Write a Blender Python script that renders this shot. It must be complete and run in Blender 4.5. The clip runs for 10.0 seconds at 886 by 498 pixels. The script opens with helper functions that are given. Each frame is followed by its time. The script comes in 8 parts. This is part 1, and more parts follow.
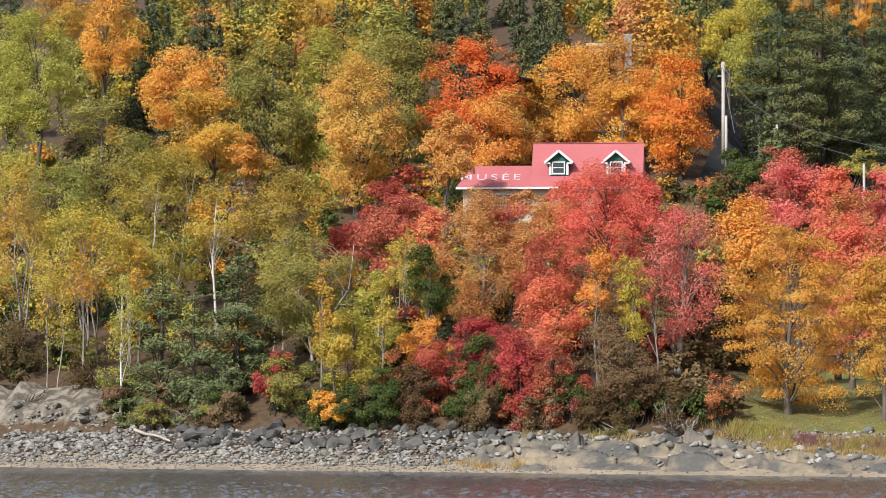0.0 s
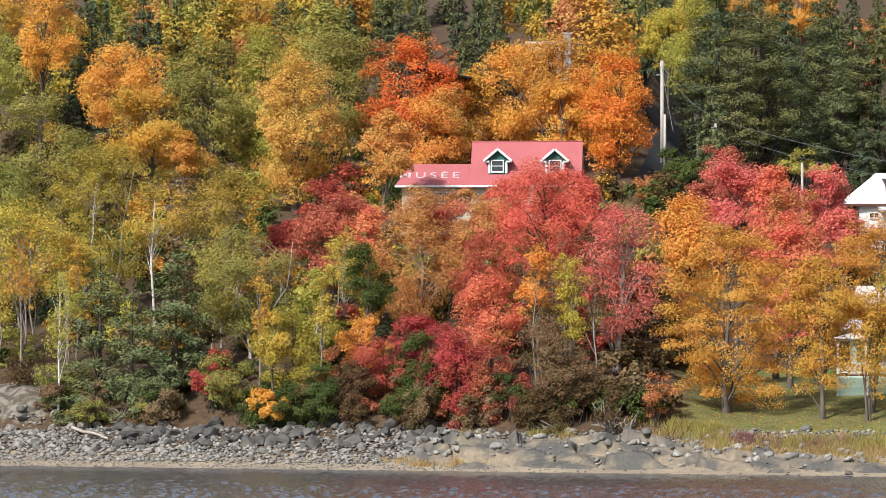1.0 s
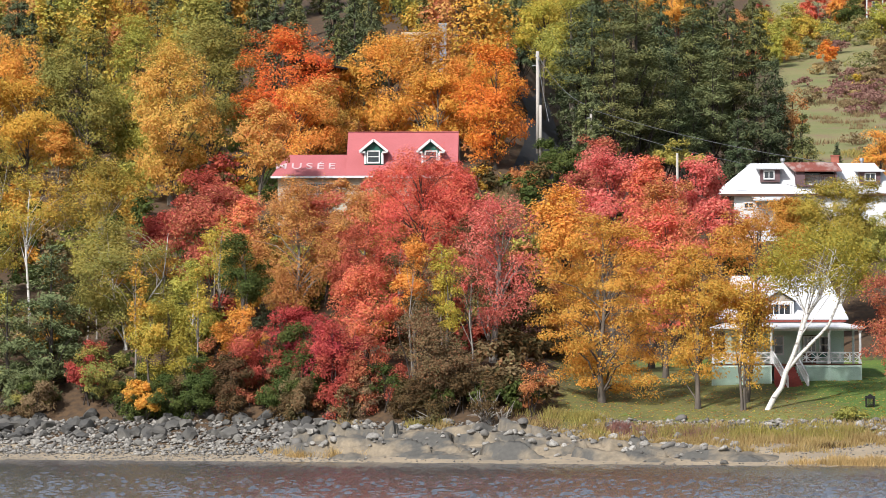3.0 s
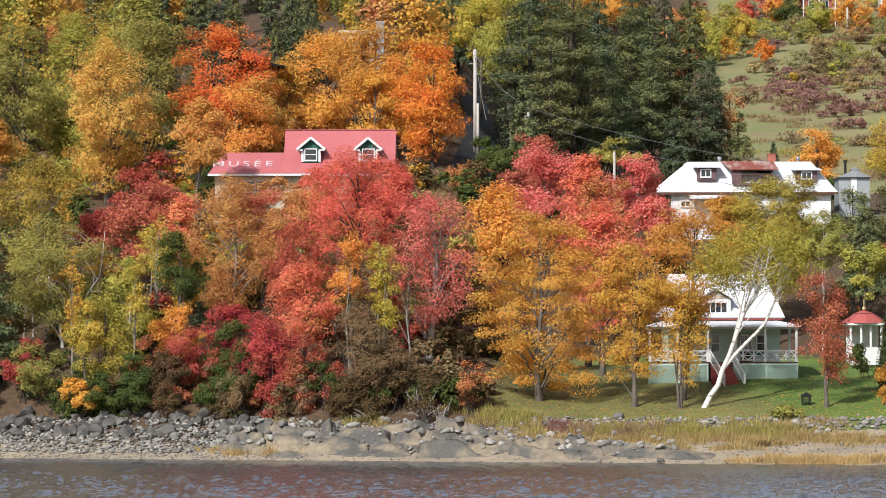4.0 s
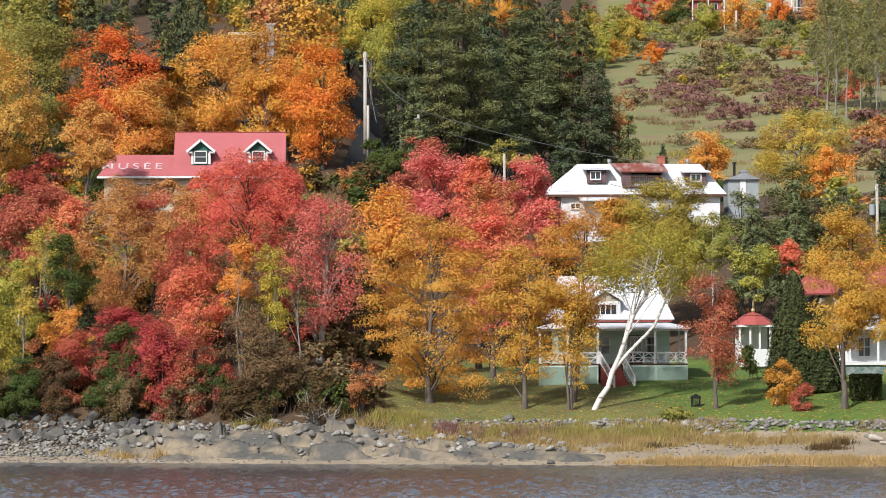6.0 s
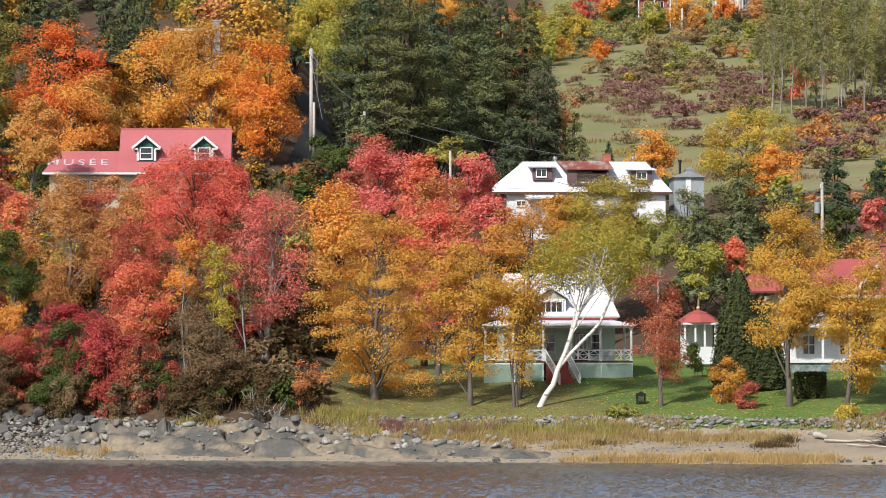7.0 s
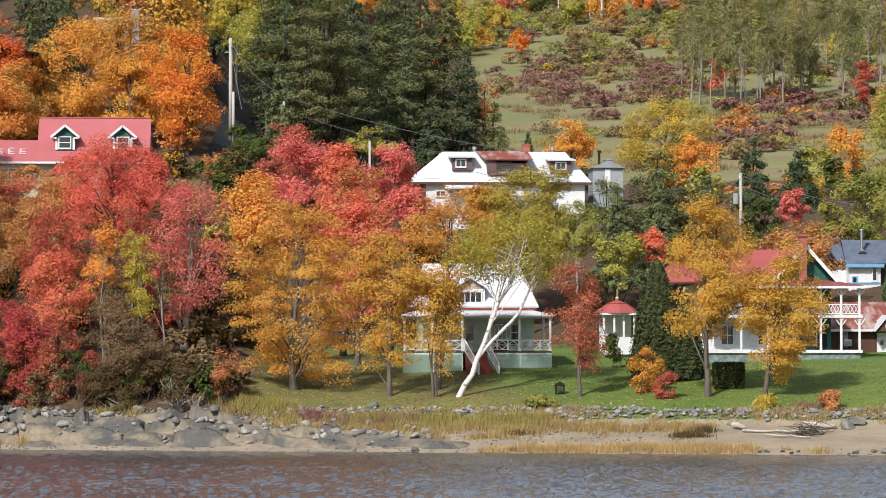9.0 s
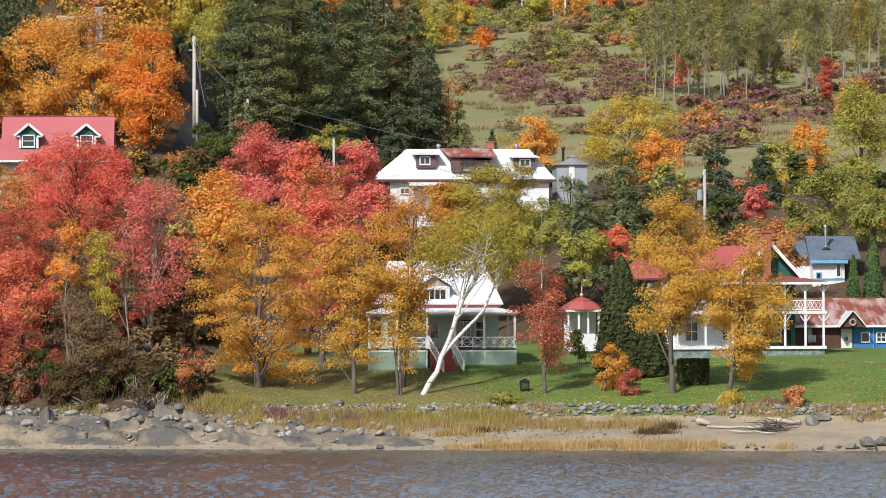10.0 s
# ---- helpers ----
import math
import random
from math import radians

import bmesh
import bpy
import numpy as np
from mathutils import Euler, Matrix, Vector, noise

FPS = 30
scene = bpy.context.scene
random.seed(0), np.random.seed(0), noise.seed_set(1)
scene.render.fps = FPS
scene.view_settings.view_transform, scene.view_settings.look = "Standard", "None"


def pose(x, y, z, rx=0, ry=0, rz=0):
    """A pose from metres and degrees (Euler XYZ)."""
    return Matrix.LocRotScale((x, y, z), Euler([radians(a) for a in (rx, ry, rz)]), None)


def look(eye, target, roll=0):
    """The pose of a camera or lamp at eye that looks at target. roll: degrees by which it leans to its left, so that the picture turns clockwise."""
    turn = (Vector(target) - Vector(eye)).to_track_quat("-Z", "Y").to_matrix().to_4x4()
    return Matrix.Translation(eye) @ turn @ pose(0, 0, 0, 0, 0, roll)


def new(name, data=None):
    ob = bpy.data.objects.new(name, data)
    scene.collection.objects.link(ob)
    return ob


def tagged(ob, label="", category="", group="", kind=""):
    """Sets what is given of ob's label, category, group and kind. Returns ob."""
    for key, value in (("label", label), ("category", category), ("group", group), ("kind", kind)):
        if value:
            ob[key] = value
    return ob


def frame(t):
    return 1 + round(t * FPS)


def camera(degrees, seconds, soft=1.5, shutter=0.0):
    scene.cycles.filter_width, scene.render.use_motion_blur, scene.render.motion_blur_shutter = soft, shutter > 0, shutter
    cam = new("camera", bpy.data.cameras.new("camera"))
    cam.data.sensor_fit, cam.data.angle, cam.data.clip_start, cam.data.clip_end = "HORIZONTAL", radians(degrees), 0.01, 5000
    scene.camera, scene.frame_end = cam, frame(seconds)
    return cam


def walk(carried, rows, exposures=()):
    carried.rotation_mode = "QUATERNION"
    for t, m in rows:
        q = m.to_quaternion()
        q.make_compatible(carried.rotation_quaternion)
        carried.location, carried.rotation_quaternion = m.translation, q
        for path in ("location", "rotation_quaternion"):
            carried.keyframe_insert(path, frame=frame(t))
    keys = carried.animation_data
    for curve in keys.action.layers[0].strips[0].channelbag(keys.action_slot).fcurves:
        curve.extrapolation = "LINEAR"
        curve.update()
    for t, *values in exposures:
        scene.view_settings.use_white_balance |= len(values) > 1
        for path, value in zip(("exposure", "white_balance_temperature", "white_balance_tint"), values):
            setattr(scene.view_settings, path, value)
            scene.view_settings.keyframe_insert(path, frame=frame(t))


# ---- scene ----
cam = camera(14.889, 10.0, soft=0.7)
EYE = 5.2
ROWS = [
    (0.0, 4.450, 2.450, 0.000),
    (0.5, 3.991, 2.438, 0.007),
    (1.0, 3.411, 2.418, -0.080),
    (1.5, 2.882, 2.348, 0.018),
    (2.0, 2.348, 2.304, 0.025),
    (2.5, 1.854, 2.285, 0.105),
    (4.0, 0.263, 2.225, 0.105),
    (4.5, -0.201, 2.227, 0.150),
    (5.0, -0.679, 2.260, 0.033),
    (5.5, -1.119, 2.273, 0.141),
    (7.0, -2.510, 2.207, 0.130),
    (7.5, -2.893, 2.194, -0.011),
    (8.0, -3.267, 2.162, -0.088),
    (8.5, -3.569, 2.099, -0.027),
    (9.0, -3.876, 2.036, 0.078),
    (9.5, -4.171, 2.007, 0.234),
    (10.0, -4.471, 1.989, 0.286),
]
# held by hand on the far bank: it only turns
walk(cam, [(t, pose(0, 0, EYE, 90 + pitch, roll, yaw)) for t, yaw, pitch, roll in ROWS],
     [(0.0, 0.33, 6250, 10), (2.5, 0.33, 6250, 10), (5.0, 0.20, 6250, 10), (10.0, 0.15, 6250, 10)])

# ---- light ----
SUN_AZ, SUN_EL = -148.0, 40.0  # degrees clockwise from straight ahead; height
world = bpy.data.worlds.new("world")
scene.world = world
world.use_nodes = True
wn = world.node_tree.nodes
sky = wn.new("ShaderNodeTexSky")
sky.sky_type = "NISHITA"
sky.sun_disc = False
sky.sun_elevation = radians(SUN_EL)
sky.sun_rotation = radians(SUN_AZ)
sky.air_density, sky.dust_density = 1.0, 1.2
haze = wn.new("ShaderNodeHueSaturation")  # thin high cloud takes most of the blue
haze.inputs["Saturation"].default_value = 0.55
world.node_tree.links.new(sky.outputs[0], haze.inputs["Color"])
world.node_tree.links.new(haze.outputs[0], wn["Background"].inputs[0])
wn["Background"].inputs[1].default_value = 0.140
sun = new("sun", bpy.data.lights.new("sun", "SUN"))
sun.data.energy, sun.data.angle, sun.data.color = 4.6, radians(2), (1.0, 0.965, 0.925)
sun.matrix_world = look((0, 0, 0), (-math.sin(radians(SUN_AZ)) * math.cos(radians(SUN_EL)), -math.cos(radians(SUN_AZ)) * math.cos(radians(SUN_EL)), -math.sin(radians(SUN_EL))))


# ---- the lie of the land ----
def shore(x):
    """The water's edge: its distance ahead at x."""
    return 218.0 - 0.41 * max(-75.0, min(75.0, x))


def smooth(a, b, v):
    k = max(0.0, min(1.0, (v - a) / (b - a)))
    return k * k * (3 - 2 * k)


BANK = ((-400, -3), (-20, -1.0), (0, 0), (3, 0.5), (9, 2.0), (12, 2.65), (15, 4.3), (20, 6.3), (68, 20), (120, 34), (170, 46), (250, 64), (450, 105), (2500, 300))
LAWN = ((-400, -3), (-20, -0.8), (0, 0), (4, 0.55), (11, 1.5), (13, 2.35), (16, 3.15), (19, 3.55), (30, 5.1), (42, 5.95), (54, 6.5), (66, 9.5), (80, 14), (100, 19.4), (130, 23), (200, 29.5), (280, 41), (360, 56), (450, 74), (600, 110), (2500, 350))


def profile(table, s):
    for (s0, z0), (s1, z1) in zip(table, table[1:]):
        if s <= s1:
            return z0 + (z1 - z0) * (s - s0) / (s1 - s0)
    return table[-1][1]


def ground(x, y):
    """Height of the land above the water."""
    s = y - shore(x)
    k = smooth(-3.0, 8.0, x - 0.02 * max(0.0, s - 40))
    return profile(BANK, s) * (1 - k) + profile(LAWN, s) * k


# ---- materials ----
def base_material(name, rough=0.8, metal=0.0):
    m = bpy.data.materials.new(name)
    m.use_nodes = True
    n, l = m.node_tree.nodes, m.node_tree.links
    b = n["Principled BSDF"]
    b.inputs["Roughness"].default_value = rough
    b.inputs["Metallic"].default_value = metal
    b.inputs["Specular IOR Level"].default_value = 0.3
    return m, n, l, b


def rgba(c):
    return (c[0], c[1], c[2], 1.0)


def mixer(n, l, fac, a, b, blend="MIX"):
    x = n.new("ShaderNodeMix")
    x.data_type, x.blend_type = "RGBA", blend
    for socket, v in ((x.inputs[0], fac), (x.inputs[6], a), (x.inputs[7], b)):
        if isinstance(v, bpy.types.NodeSocket):
            l.new(v, socket)
        elif isinstance(v, tuple):
            socket.default_value = rgba(v)
        else:
            socket.default_value = v
    return x.outputs[2]


def noise_node(n, l, scale, detail=4.0, where="Object", stretch=None, rough=0.55):
    c = n.new("ShaderNodeTexCoord")
    t = n.new("ShaderNodeTexNoise")
    t.inputs["Scale"].default_value, t.inputs["Detail"].default_value, t.inputs["Roughness"].default_value = scale, detail, rough
    if stretch:
        mp = n.new("ShaderNodeMapping")
        mp.inputs["Scale"].default_value = stretch
        l.new(c.outputs[where], mp.inputs[0])
        l.new(mp.outputs[0], t.inputs[0])
    else:
        l.new(c.outputs[where], t.inputs[0])
    return t.outputs[0]


def ramp(n, l, v, lo, hi):
    r = n.new("ShaderNodeMapRange")
    r.inputs[1].default_value, r.inputs[2].default_value = lo, hi
    l.new(v, r.inputs[0])
    return r.outputs[0]


def surface(name, a, b, scale=1.0, rough=0.8, metal=0.0, bump=0.02, fine=12.0, stretch=None, lo=0.35, hi=0.65, per_piece=0.0):
    """Two tones at a broad scale, grain at a fine one, and relief."""
    m, n, l, s = base_material(name, rough, metal)
    broad = ramp(n, l, noise_node(n, l, scale, 5, stretch=stretch), lo, hi)
    col = mixer(n, l, broad, a, b)
    grain = noise_node(n, l, fine, 3, stretch=stretch)
    col = mixer(n, l, ramp(n, l, grain, 0.2, 0.8), col, mixer(n, l, 0.35, col, (0.0, 0.0, 0.0)))
    if per_piece:
        o = n.new("ShaderNodeObjectInfo")
        col = mixer(n, l, ramp(n, l, o.outputs["Random"], 0.0, 1.0 / per_piece), col, (0.03, 0.03, 0.03))
    l.new(col, s.inputs["Base Color"])
    if bump:
        bp = n.new("ShaderNodeBump")
        bp.inputs["Distance"].default_value = bump
        bp.inputs["Strength"].default_value = 0.6
        l.new(grain, bp.inputs["Height"])
        l.new(bp.outputs[0], s.inputs["Normal"])
    return m


PALETTES = {
    # leaf colours: main, second (patches), third (single leaves)
    "red": ((0.730, 0.170, 0.110), (0.750, 0.250, 0.120), (0.590, 0.100, 0.082)),
    "crimson": ((0.470, 0.085, 0.070), (0.560, 0.140, 0.085), (0.340, 0.062, 0.055)),
    "pink": ((0.730, 0.215, 0.170), (0.680, 0.145, 0.125), (0.740, 0.310, 0.200)),
    "coral": ((0.770, 0.265, 0.135), (0.720, 0.170, 0.115), (0.770, 0.370, 0.135)),
    "flame": ((0.760, 0.225, 0.050), (0.740, 0.310, 0.055), (0.740, 0.165, 0.050)),
    "orange": ((0.780, 0.365, 0.080), (0.760, 0.440, 0.085), (0.760, 0.280, 0.072)),
    "gold": ((0.640, 0.345, 0.065), (0.570, 0.360, 0.070), (0.640, 0.265, 0.055)),
    "amber": ((0.690, 0.375, 0.100), (0.650, 0.430, 0.105), (0.690, 0.280, 0.090)),
    "yellow": ((0.618, 0.452, 0.080), (0.431, 0.381, 0.070), (0.638, 0.362, 0.072)),
    "lime": ((0.450, 0.405, 0.085), (0.330, 0.330, 0.078), (0.570, 0.450, 0.090)),
    "olive": ((0.310, 0.298, 0.078), (0.395, 0.330, 0.078), (0.205, 0.225, 0.065)),
    "green": ((0.085, 0.115, 0.030), (0.125, 0.145, 0.036), (0.060, 0.080, 0.025)),
    "rust": ((0.560, 0.250, 0.090), (0.640, 0.340, 0.110), (0.450, 0.155, 0.085)),
    "brown": ((0.135, 0.088, 0.042), (0.100, 0.085, 0.035), (0.185, 0.100, 0.040)),
    # second tone is a lighter olive, sunlit boughs put into the needle colour
    "pine": ((0.135, 0.145, 0.055), (0.205, 0.195, 0.065), (0.095, 0.110, 0.048)),
    "spruce": ((0.082, 0.108, 0.054), (0.125, 0.138, 0.060), (0.060, 0.078, 0.042)),
    "cedar": ((0.050, 0.064, 0.022), (0.075, 0.088, 0.028), (0.030, 0.036, 0.016)),
    "thuja": ((0.077, 0.123, 0.039), (0.118, 0.164, 0.045), (0.051, 0.082, 0.033)),
    "needle": ((0.140, 0.165, 0.070), (0.190, 0.200, 0.080), (0.105, 0.125, 0.055)),
    "citron": ((0.420, 0.330, 0.062), (0.330, 0.285, 0.062), (0.500, 0.330, 0.055)),
    "brick": ((0.512, 0.154, 0.084), (0.403, 0.112, 0.077), (0.549, 0.266, 0.112)),
    "aspen": ((0.250, 0.250, 0.100), (0.330, 0.290, 0.105), (0.170, 0.190, 0.085)),
    "umber": ((0.240, 0.165, 0.085), (0.190, 0.150, 0.070), (0.320, 0.160, 0.080)),
    "purple": ((0.290, 0.140, 0.125), (0.330, 0.190, 0.145), (0.230, 0.115, 0.100)),
    "dun": ((0.300, 0.210, 0.110), (0.220, 0.150, 0.085), (0.330, 0.250, 0.120)),
    "straw": ((0.520, 0.370, 0.160), (0.430, 0.320, 0.140), (0.600, 0.420, 0.180)),
    "sedge": ((0.400, 0.330, 0.095), (0.340, 0.250, 0.090), (0.270, 0.260, 0.080)),
    "tawny": ((0.430, 0.300, 0.130), (0.360, 0.240, 0.105), (0.450, 0.350, 0.150)),
}


def leaf_material(key):
    name = "leaves_" + key
    if name in bpy.data.materials:
        return bpy.data.materials[name]
    c1, c2, c3 = PALETTES[key]
    m, n, l, s = base_material(name, 0.75)
    s.inputs["Specular IOR Level"].default_value = 0.12
    patch = ramp(n, l, noise_node(n, l, 0.42, 4), 0.40, 0.60)
    col = mixer(n, l, patch, c1, c2)
    g = n.new("ShaderNodeNewGeometry")
    one = ramp(n, l, g.outputs["Random Per Island"], 0.62, 0.95)
    col = mixer(n, l, one, col, c3)
    o = n.new("ShaderNodeObjectInfo")
    hsv = n.new("ShaderNodeHueSaturation")
    l.new(col, hsv.inputs["Color"])
    mr = n.new("ShaderNodeMapRange")
    mr.inputs[3].default_value, mr.inputs[4].default_value = 0.488, 0.512
    l.new(o.outputs["Random"], mr.inputs[0])
    l.new(mr.outputs[0], hsv.inputs["Hue"])
    mv = n.new("ShaderNodeMapRange")
    mv.inputs[3].default_value, mv.inputs[4].default_value = 0.80, 1.16
    w = n.new("ShaderNodeTexWhiteNoise")
    w.noise_dimensions = "1D"
    l.new(g.outputs["Random Per Island"], w.inputs["W"])
    l.new(w.outputs[0], mv.inputs[0])
    l.new(mv.outputs[0], hsv.inputs["Value"])
    l.new(hsv.outputs[0], s.inputs["Base Color"])
    tr = n.new("ShaderNodeBsdfTranslucent")
    l.new(hsv.outputs[0], tr.inputs[0])
    ms = n.new("ShaderNodeMixShader")
    ms.inputs[0].default_value = 0.0 if key in ("pine", "spruce", "cedar", "thuja", "needle") else 0.36
    l.new(s.outputs[0], ms.inputs[1])
    l.new(tr.outputs[0], ms.inputs[2])
    l.new(ms.outputs[0], n["Material Output"].inputs[0])
    return m


BARK = surface("grey_bark", (0.16, 0.13, 0.10), (0.09, 0.075, 0.06), 2.0, 0.9, bump=0.03, stretch=(1, 1, 0.25))
BARK_DARK = surface("dark_bark", (0.07, 0.055, 0.045), (0.045, 0.035, 0.03), 2.0, 0.9, bump=0.03)
BIRCH_BARK = surface("birch_bark", (0.70, 0.66, 0.60), (0.20, 0.17, 0.15), 2.2, 0.7, bump=0.01, stretch=(1, 1, 2.5), lo=0.56, hi=0.66)
BARK_PALE = surface("pale_bark", (0.36, 0.32, 0.27), (0.22, 0.19, 0.16), 2.0, 0.85, bump=0.02)
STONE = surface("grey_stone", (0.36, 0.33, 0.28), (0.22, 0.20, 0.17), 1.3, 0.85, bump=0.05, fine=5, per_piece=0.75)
# darker stone colour: the bank's shade painted in, also wet waterline stones
STONE_DARK = surface("shaded_and_wet_stone", (0.095, 0.088, 0.078), (0.17, 0.155, 0.13), 1.3, 0.75, bump=0.05, fine=5, per_piece=0.6)
LEDGE = surface("bedrock", (0.27, 0.215, 0.145), (0.105, 0.098, 0.085), 0.5, 0.85, bump=0.06, fine=3.5, lo=0.38, hi=0.56)
WHITE = surface("white_paint", (0.80, 0.79, 0.77), (0.72, 0.71, 0.69), 0.7, 0.55, bump=0.004)
WHITE_METAL = surface("white_metal_roof", (0.78, 0.78, 0.78), (0.68, 0.68, 0.69), 0.5, 0.45, bump=0.004)
WORN_PAINT = surface("worn_white_paint", (0.66, 0.50, 0.50), (0.55, 0.30, 0.30), 2.5, 0.7, bump=0.0, lo=0.4, hi=0.75)
RED_ROOF = surface("red_metal_roof", (0.50, 0.15, 0.15), (0.43, 0.12, 0.12), 0.4, 0.5, bump=0.01, lo=0.3, hi=0.8)
MINT = surface("mint_boards", (0.58, 0.72, 0.61), (0.52, 0.66, 0.56), 1.0, 0.7, bump=0.01)
CREAM = surface("cream_wall", (0.62, 0.56, 0.43), (0.55, 0.49, 0.38), 0.8, 0.8, bump=0.01)
GREEN_TRIM = surface("dark_green_boards", (0.025, 0.13, 0.095), (0.02, 0.10, 0.075), 0.8, 0.6, bump=0.01, stretch=(6, 6, 0.4))
DARK = surface("near_black", (0.012, 0.012, 0.013), (0.02, 0.02, 0.02), 1.0, 0.9, bump=0)
BROWN_BOARD = surface("brown_boards", (0.13, 0.06, 0.035), (0.09, 0.045, 0.03), 0.8, 0.8, bump=0.01, stretch=(4, 4, 0.4))
MAROON = surface("maroon_siding", (0.17, 0.10, 0.10), (0.13, 0.075, 0.08), 0.8, 0.7, bump=0.01, stretch=(0.4, 0.4, 5))
RED_STEPS = surface("red_painted_wood", (0.30, 0.06, 0.045), (0.22, 0.05, 0.04), 1.5, 0.7, bump=0.01)
BRICK = surface("brick", (0.40, 0.13, 0.085), (0.30, 0.10, 0.07), 2.0, 0.9, bump=0.01)
SLATE = surface("blue_grey_shingle", (0.14, 0.17, 0.22), (0.10, 0.12, 0.16), 1.0, 0.8, bump=0.02, fine=6)
RUSTY = surface("rusty_sheet_roof", (0.26, 0.075, 0.05), (0.46, 0.33, 0.29), 0.9, 0.6, bump=0.01, stretch=(1.5, 0.2, 1.5), lo=0.45, hi=0.62)
BLUE = surface("blue_painted_boards", (0.045, 0.22, 0.52), (0.04, 0.18, 0.45), 1.0, 0.6, bump=0.01)
BLUE_TRIM = surface("light_blue_trim", (0.20, 0.42, 0.62), (0.18, 0.38, 0.58), 1.0, 0.6, bump=0.0)
GREY_PAINT = surface("grey_paint", (0.36, 0.38, 0.38), (0.30, 0.32, 0.32), 0.8, 0.7, bump=0.01)
STEEL = surface("dull_steel", (0.45, 0.45, 0.45), (0.35, 0.35, 0.36), 1.0, 0.45, 0.7, bump=0)
BLACK = surface("black_iron", (0.015, 0.015, 0.015), (0.03, 0.028, 0.025), 2.0, 0.6, 0.3, bump=0.0)
CABLE_SHEATH = surface("weathered_cable", (0.20, 0.20, 0.20), (0.14, 0.14, 0.14), 1.0, 0.6, bump=0)
POLE_WOOD = surface("weathered_pole", (0.52, 0.47, 0.41), (0.40, 0.36, 0.31), 1.0, 0.85, bump=0.01, stretch=(2, 2, 0.3))
DRIFT = surface("driftwood", (0.50, 0.44, 0.36), (0.36, 0.31, 0.25), 1.5, 0.85, bump=0.02)
ASPHALT = surface("asphalt", (0.055, 0.055, 0.058), (0.04, 0.04, 0.043), 1.0, 0.9, bump=0.01)


def glass_material():
    m, n, l, s = base_material("window_glass", 0.08)
    s.inputs["Base Color"].default_value = (0.02, 0.025, 0.03, 1)
    s.inputs["Specular IOR Level"].default_value = 0.6
    return m


GLASS = glass_material()


def water_material():
    m, n, l, s = base_material("river_water", 0.15)
    s.inputs["IOR"].default_value = 1.33
    s.inputs["Specular IOR Level"].default_value = 0.5
    murk = ramp(n, l, noise_node(n, l, 0.06, 3), 0.35, 0.65)
    l.new(mixer(n, l, murk, (0.060, 0.055, 0.057), (0.085, 0.080, 0.084)), s.inputs["Base Color"])
    bp = n.new("ShaderNodeBump")
    bp.inputs["Strength"].default_value, bp.inputs["Distance"].default_value = 1.0, 0.14
    l.new(noise_node(n, l, 1.0, 3, stretch=(4.5, 0.5, 1)), bp.inputs["Height"])
    l.new(bp.outputs[0], s.inputs["Normal"])
    return m


def ground_material():
    """Sand, lawn, leaf litter and meadow, laid out by the plan's own zones; litter also colours the riprap's shaded
    gaps.
    """
    m, n, l, s = base_material("land", 0.95)

    def zone(name):
        a = n.new("ShaderNodeAttribute")
        a.attribute_name = name
        return a.outputs["Fac"]
    fine = noise_node(n, l, 2.2, 6)
    edge = ramp(n, l, fine, 0.0, 1.0)

    def soft(z):
        a = n.new("ShaderNodeMath")
        a.operation = "ADD"
        l.new(z, a.inputs[0])
        l.new(edge, a.inputs[1])
        return ramp(n, l, a.outputs[0], 0.9, 1.1)
    mid = ramp(n, l, noise_node(n, l, 0.25, 4), 0.35, 0.65)
    sand = mixer(n, l, mid, (0.315, 0.250, 0.168), (0.235, 0.188, 0.130))
    sand = mixer(n, l, ramp(n, l, fine, 0.55, 0.75), sand, (0.17, 0.145, 0.115))
    lawn = mixer(n, l, mid, (0.070, 0.125, 0.020), (0.105, 0.150, 0.028))
    lawn = mixer(n, l, soft(zone("dry")), lawn, mixer(n, l, mid, (0.105, 0.095, 0.035), (0.14, 0.135, 0.04)))
    leaf_specks = ramp(n, l, noise_node(n, l, 7.0, 2), 0.66, 0.70)
    lawn = mixer(n, l, leaf_specks, lawn, (0.42, 0.30, 0.08))
    litter = mixer(n, l, ramp(n, l, fine, 0.3, 0.7), (0.050, 0.034, 0.022), (0.105, 0.062, 0.030))
    meadow = mixer(n, l, ramp(n, l, noise_node(n, l, 0.045, 6, rough=0.65), 0.40, 0.60), (0.150, 0.165, 0.058), (0.225, 0.195, 0.088))
    meadow = mixer(n, l, ramp(n, l, noise_node(n, l, 0.16, 6, rough=0.7), 0.50, 0.66), meadow, (0.205, 0.135, 0.085))
    meadow = mixer(n, l, ramp(n, l, fine, 0.45, 0.8), meadow, (0.20, 0.18, 0.07))
    clay = mixer(n, l, ramp(n, l, noise_node(n, l, 1.2, 5, stretch=(1, 1, 0.3)), 0.42, 0.58), (0.22, 0.19, 0.145), (0.085, 0.07, 0.052))
    col = mixer(n, l, soft(zone("lawn")), litter, lawn)
    col = mixer(n, l, soft(zone("meadow")), col, meadow)
    col = mixer(n, l, soft(zone("clay")), col, clay)
    col = mixer(n, l, soft(zone("sand")), col, sand)
    l.new(col, s.inputs["Base Color"])
    bp = n.new("ShaderNodeBump")
    bp.inputs["Strength"].default_value, bp.inputs["Distance"].default_value = 0.5, 0.12
    l.new(fine, bp.inputs["Height"])
    l.new(bp.outputs[0], s.inputs["Normal"])
    return m


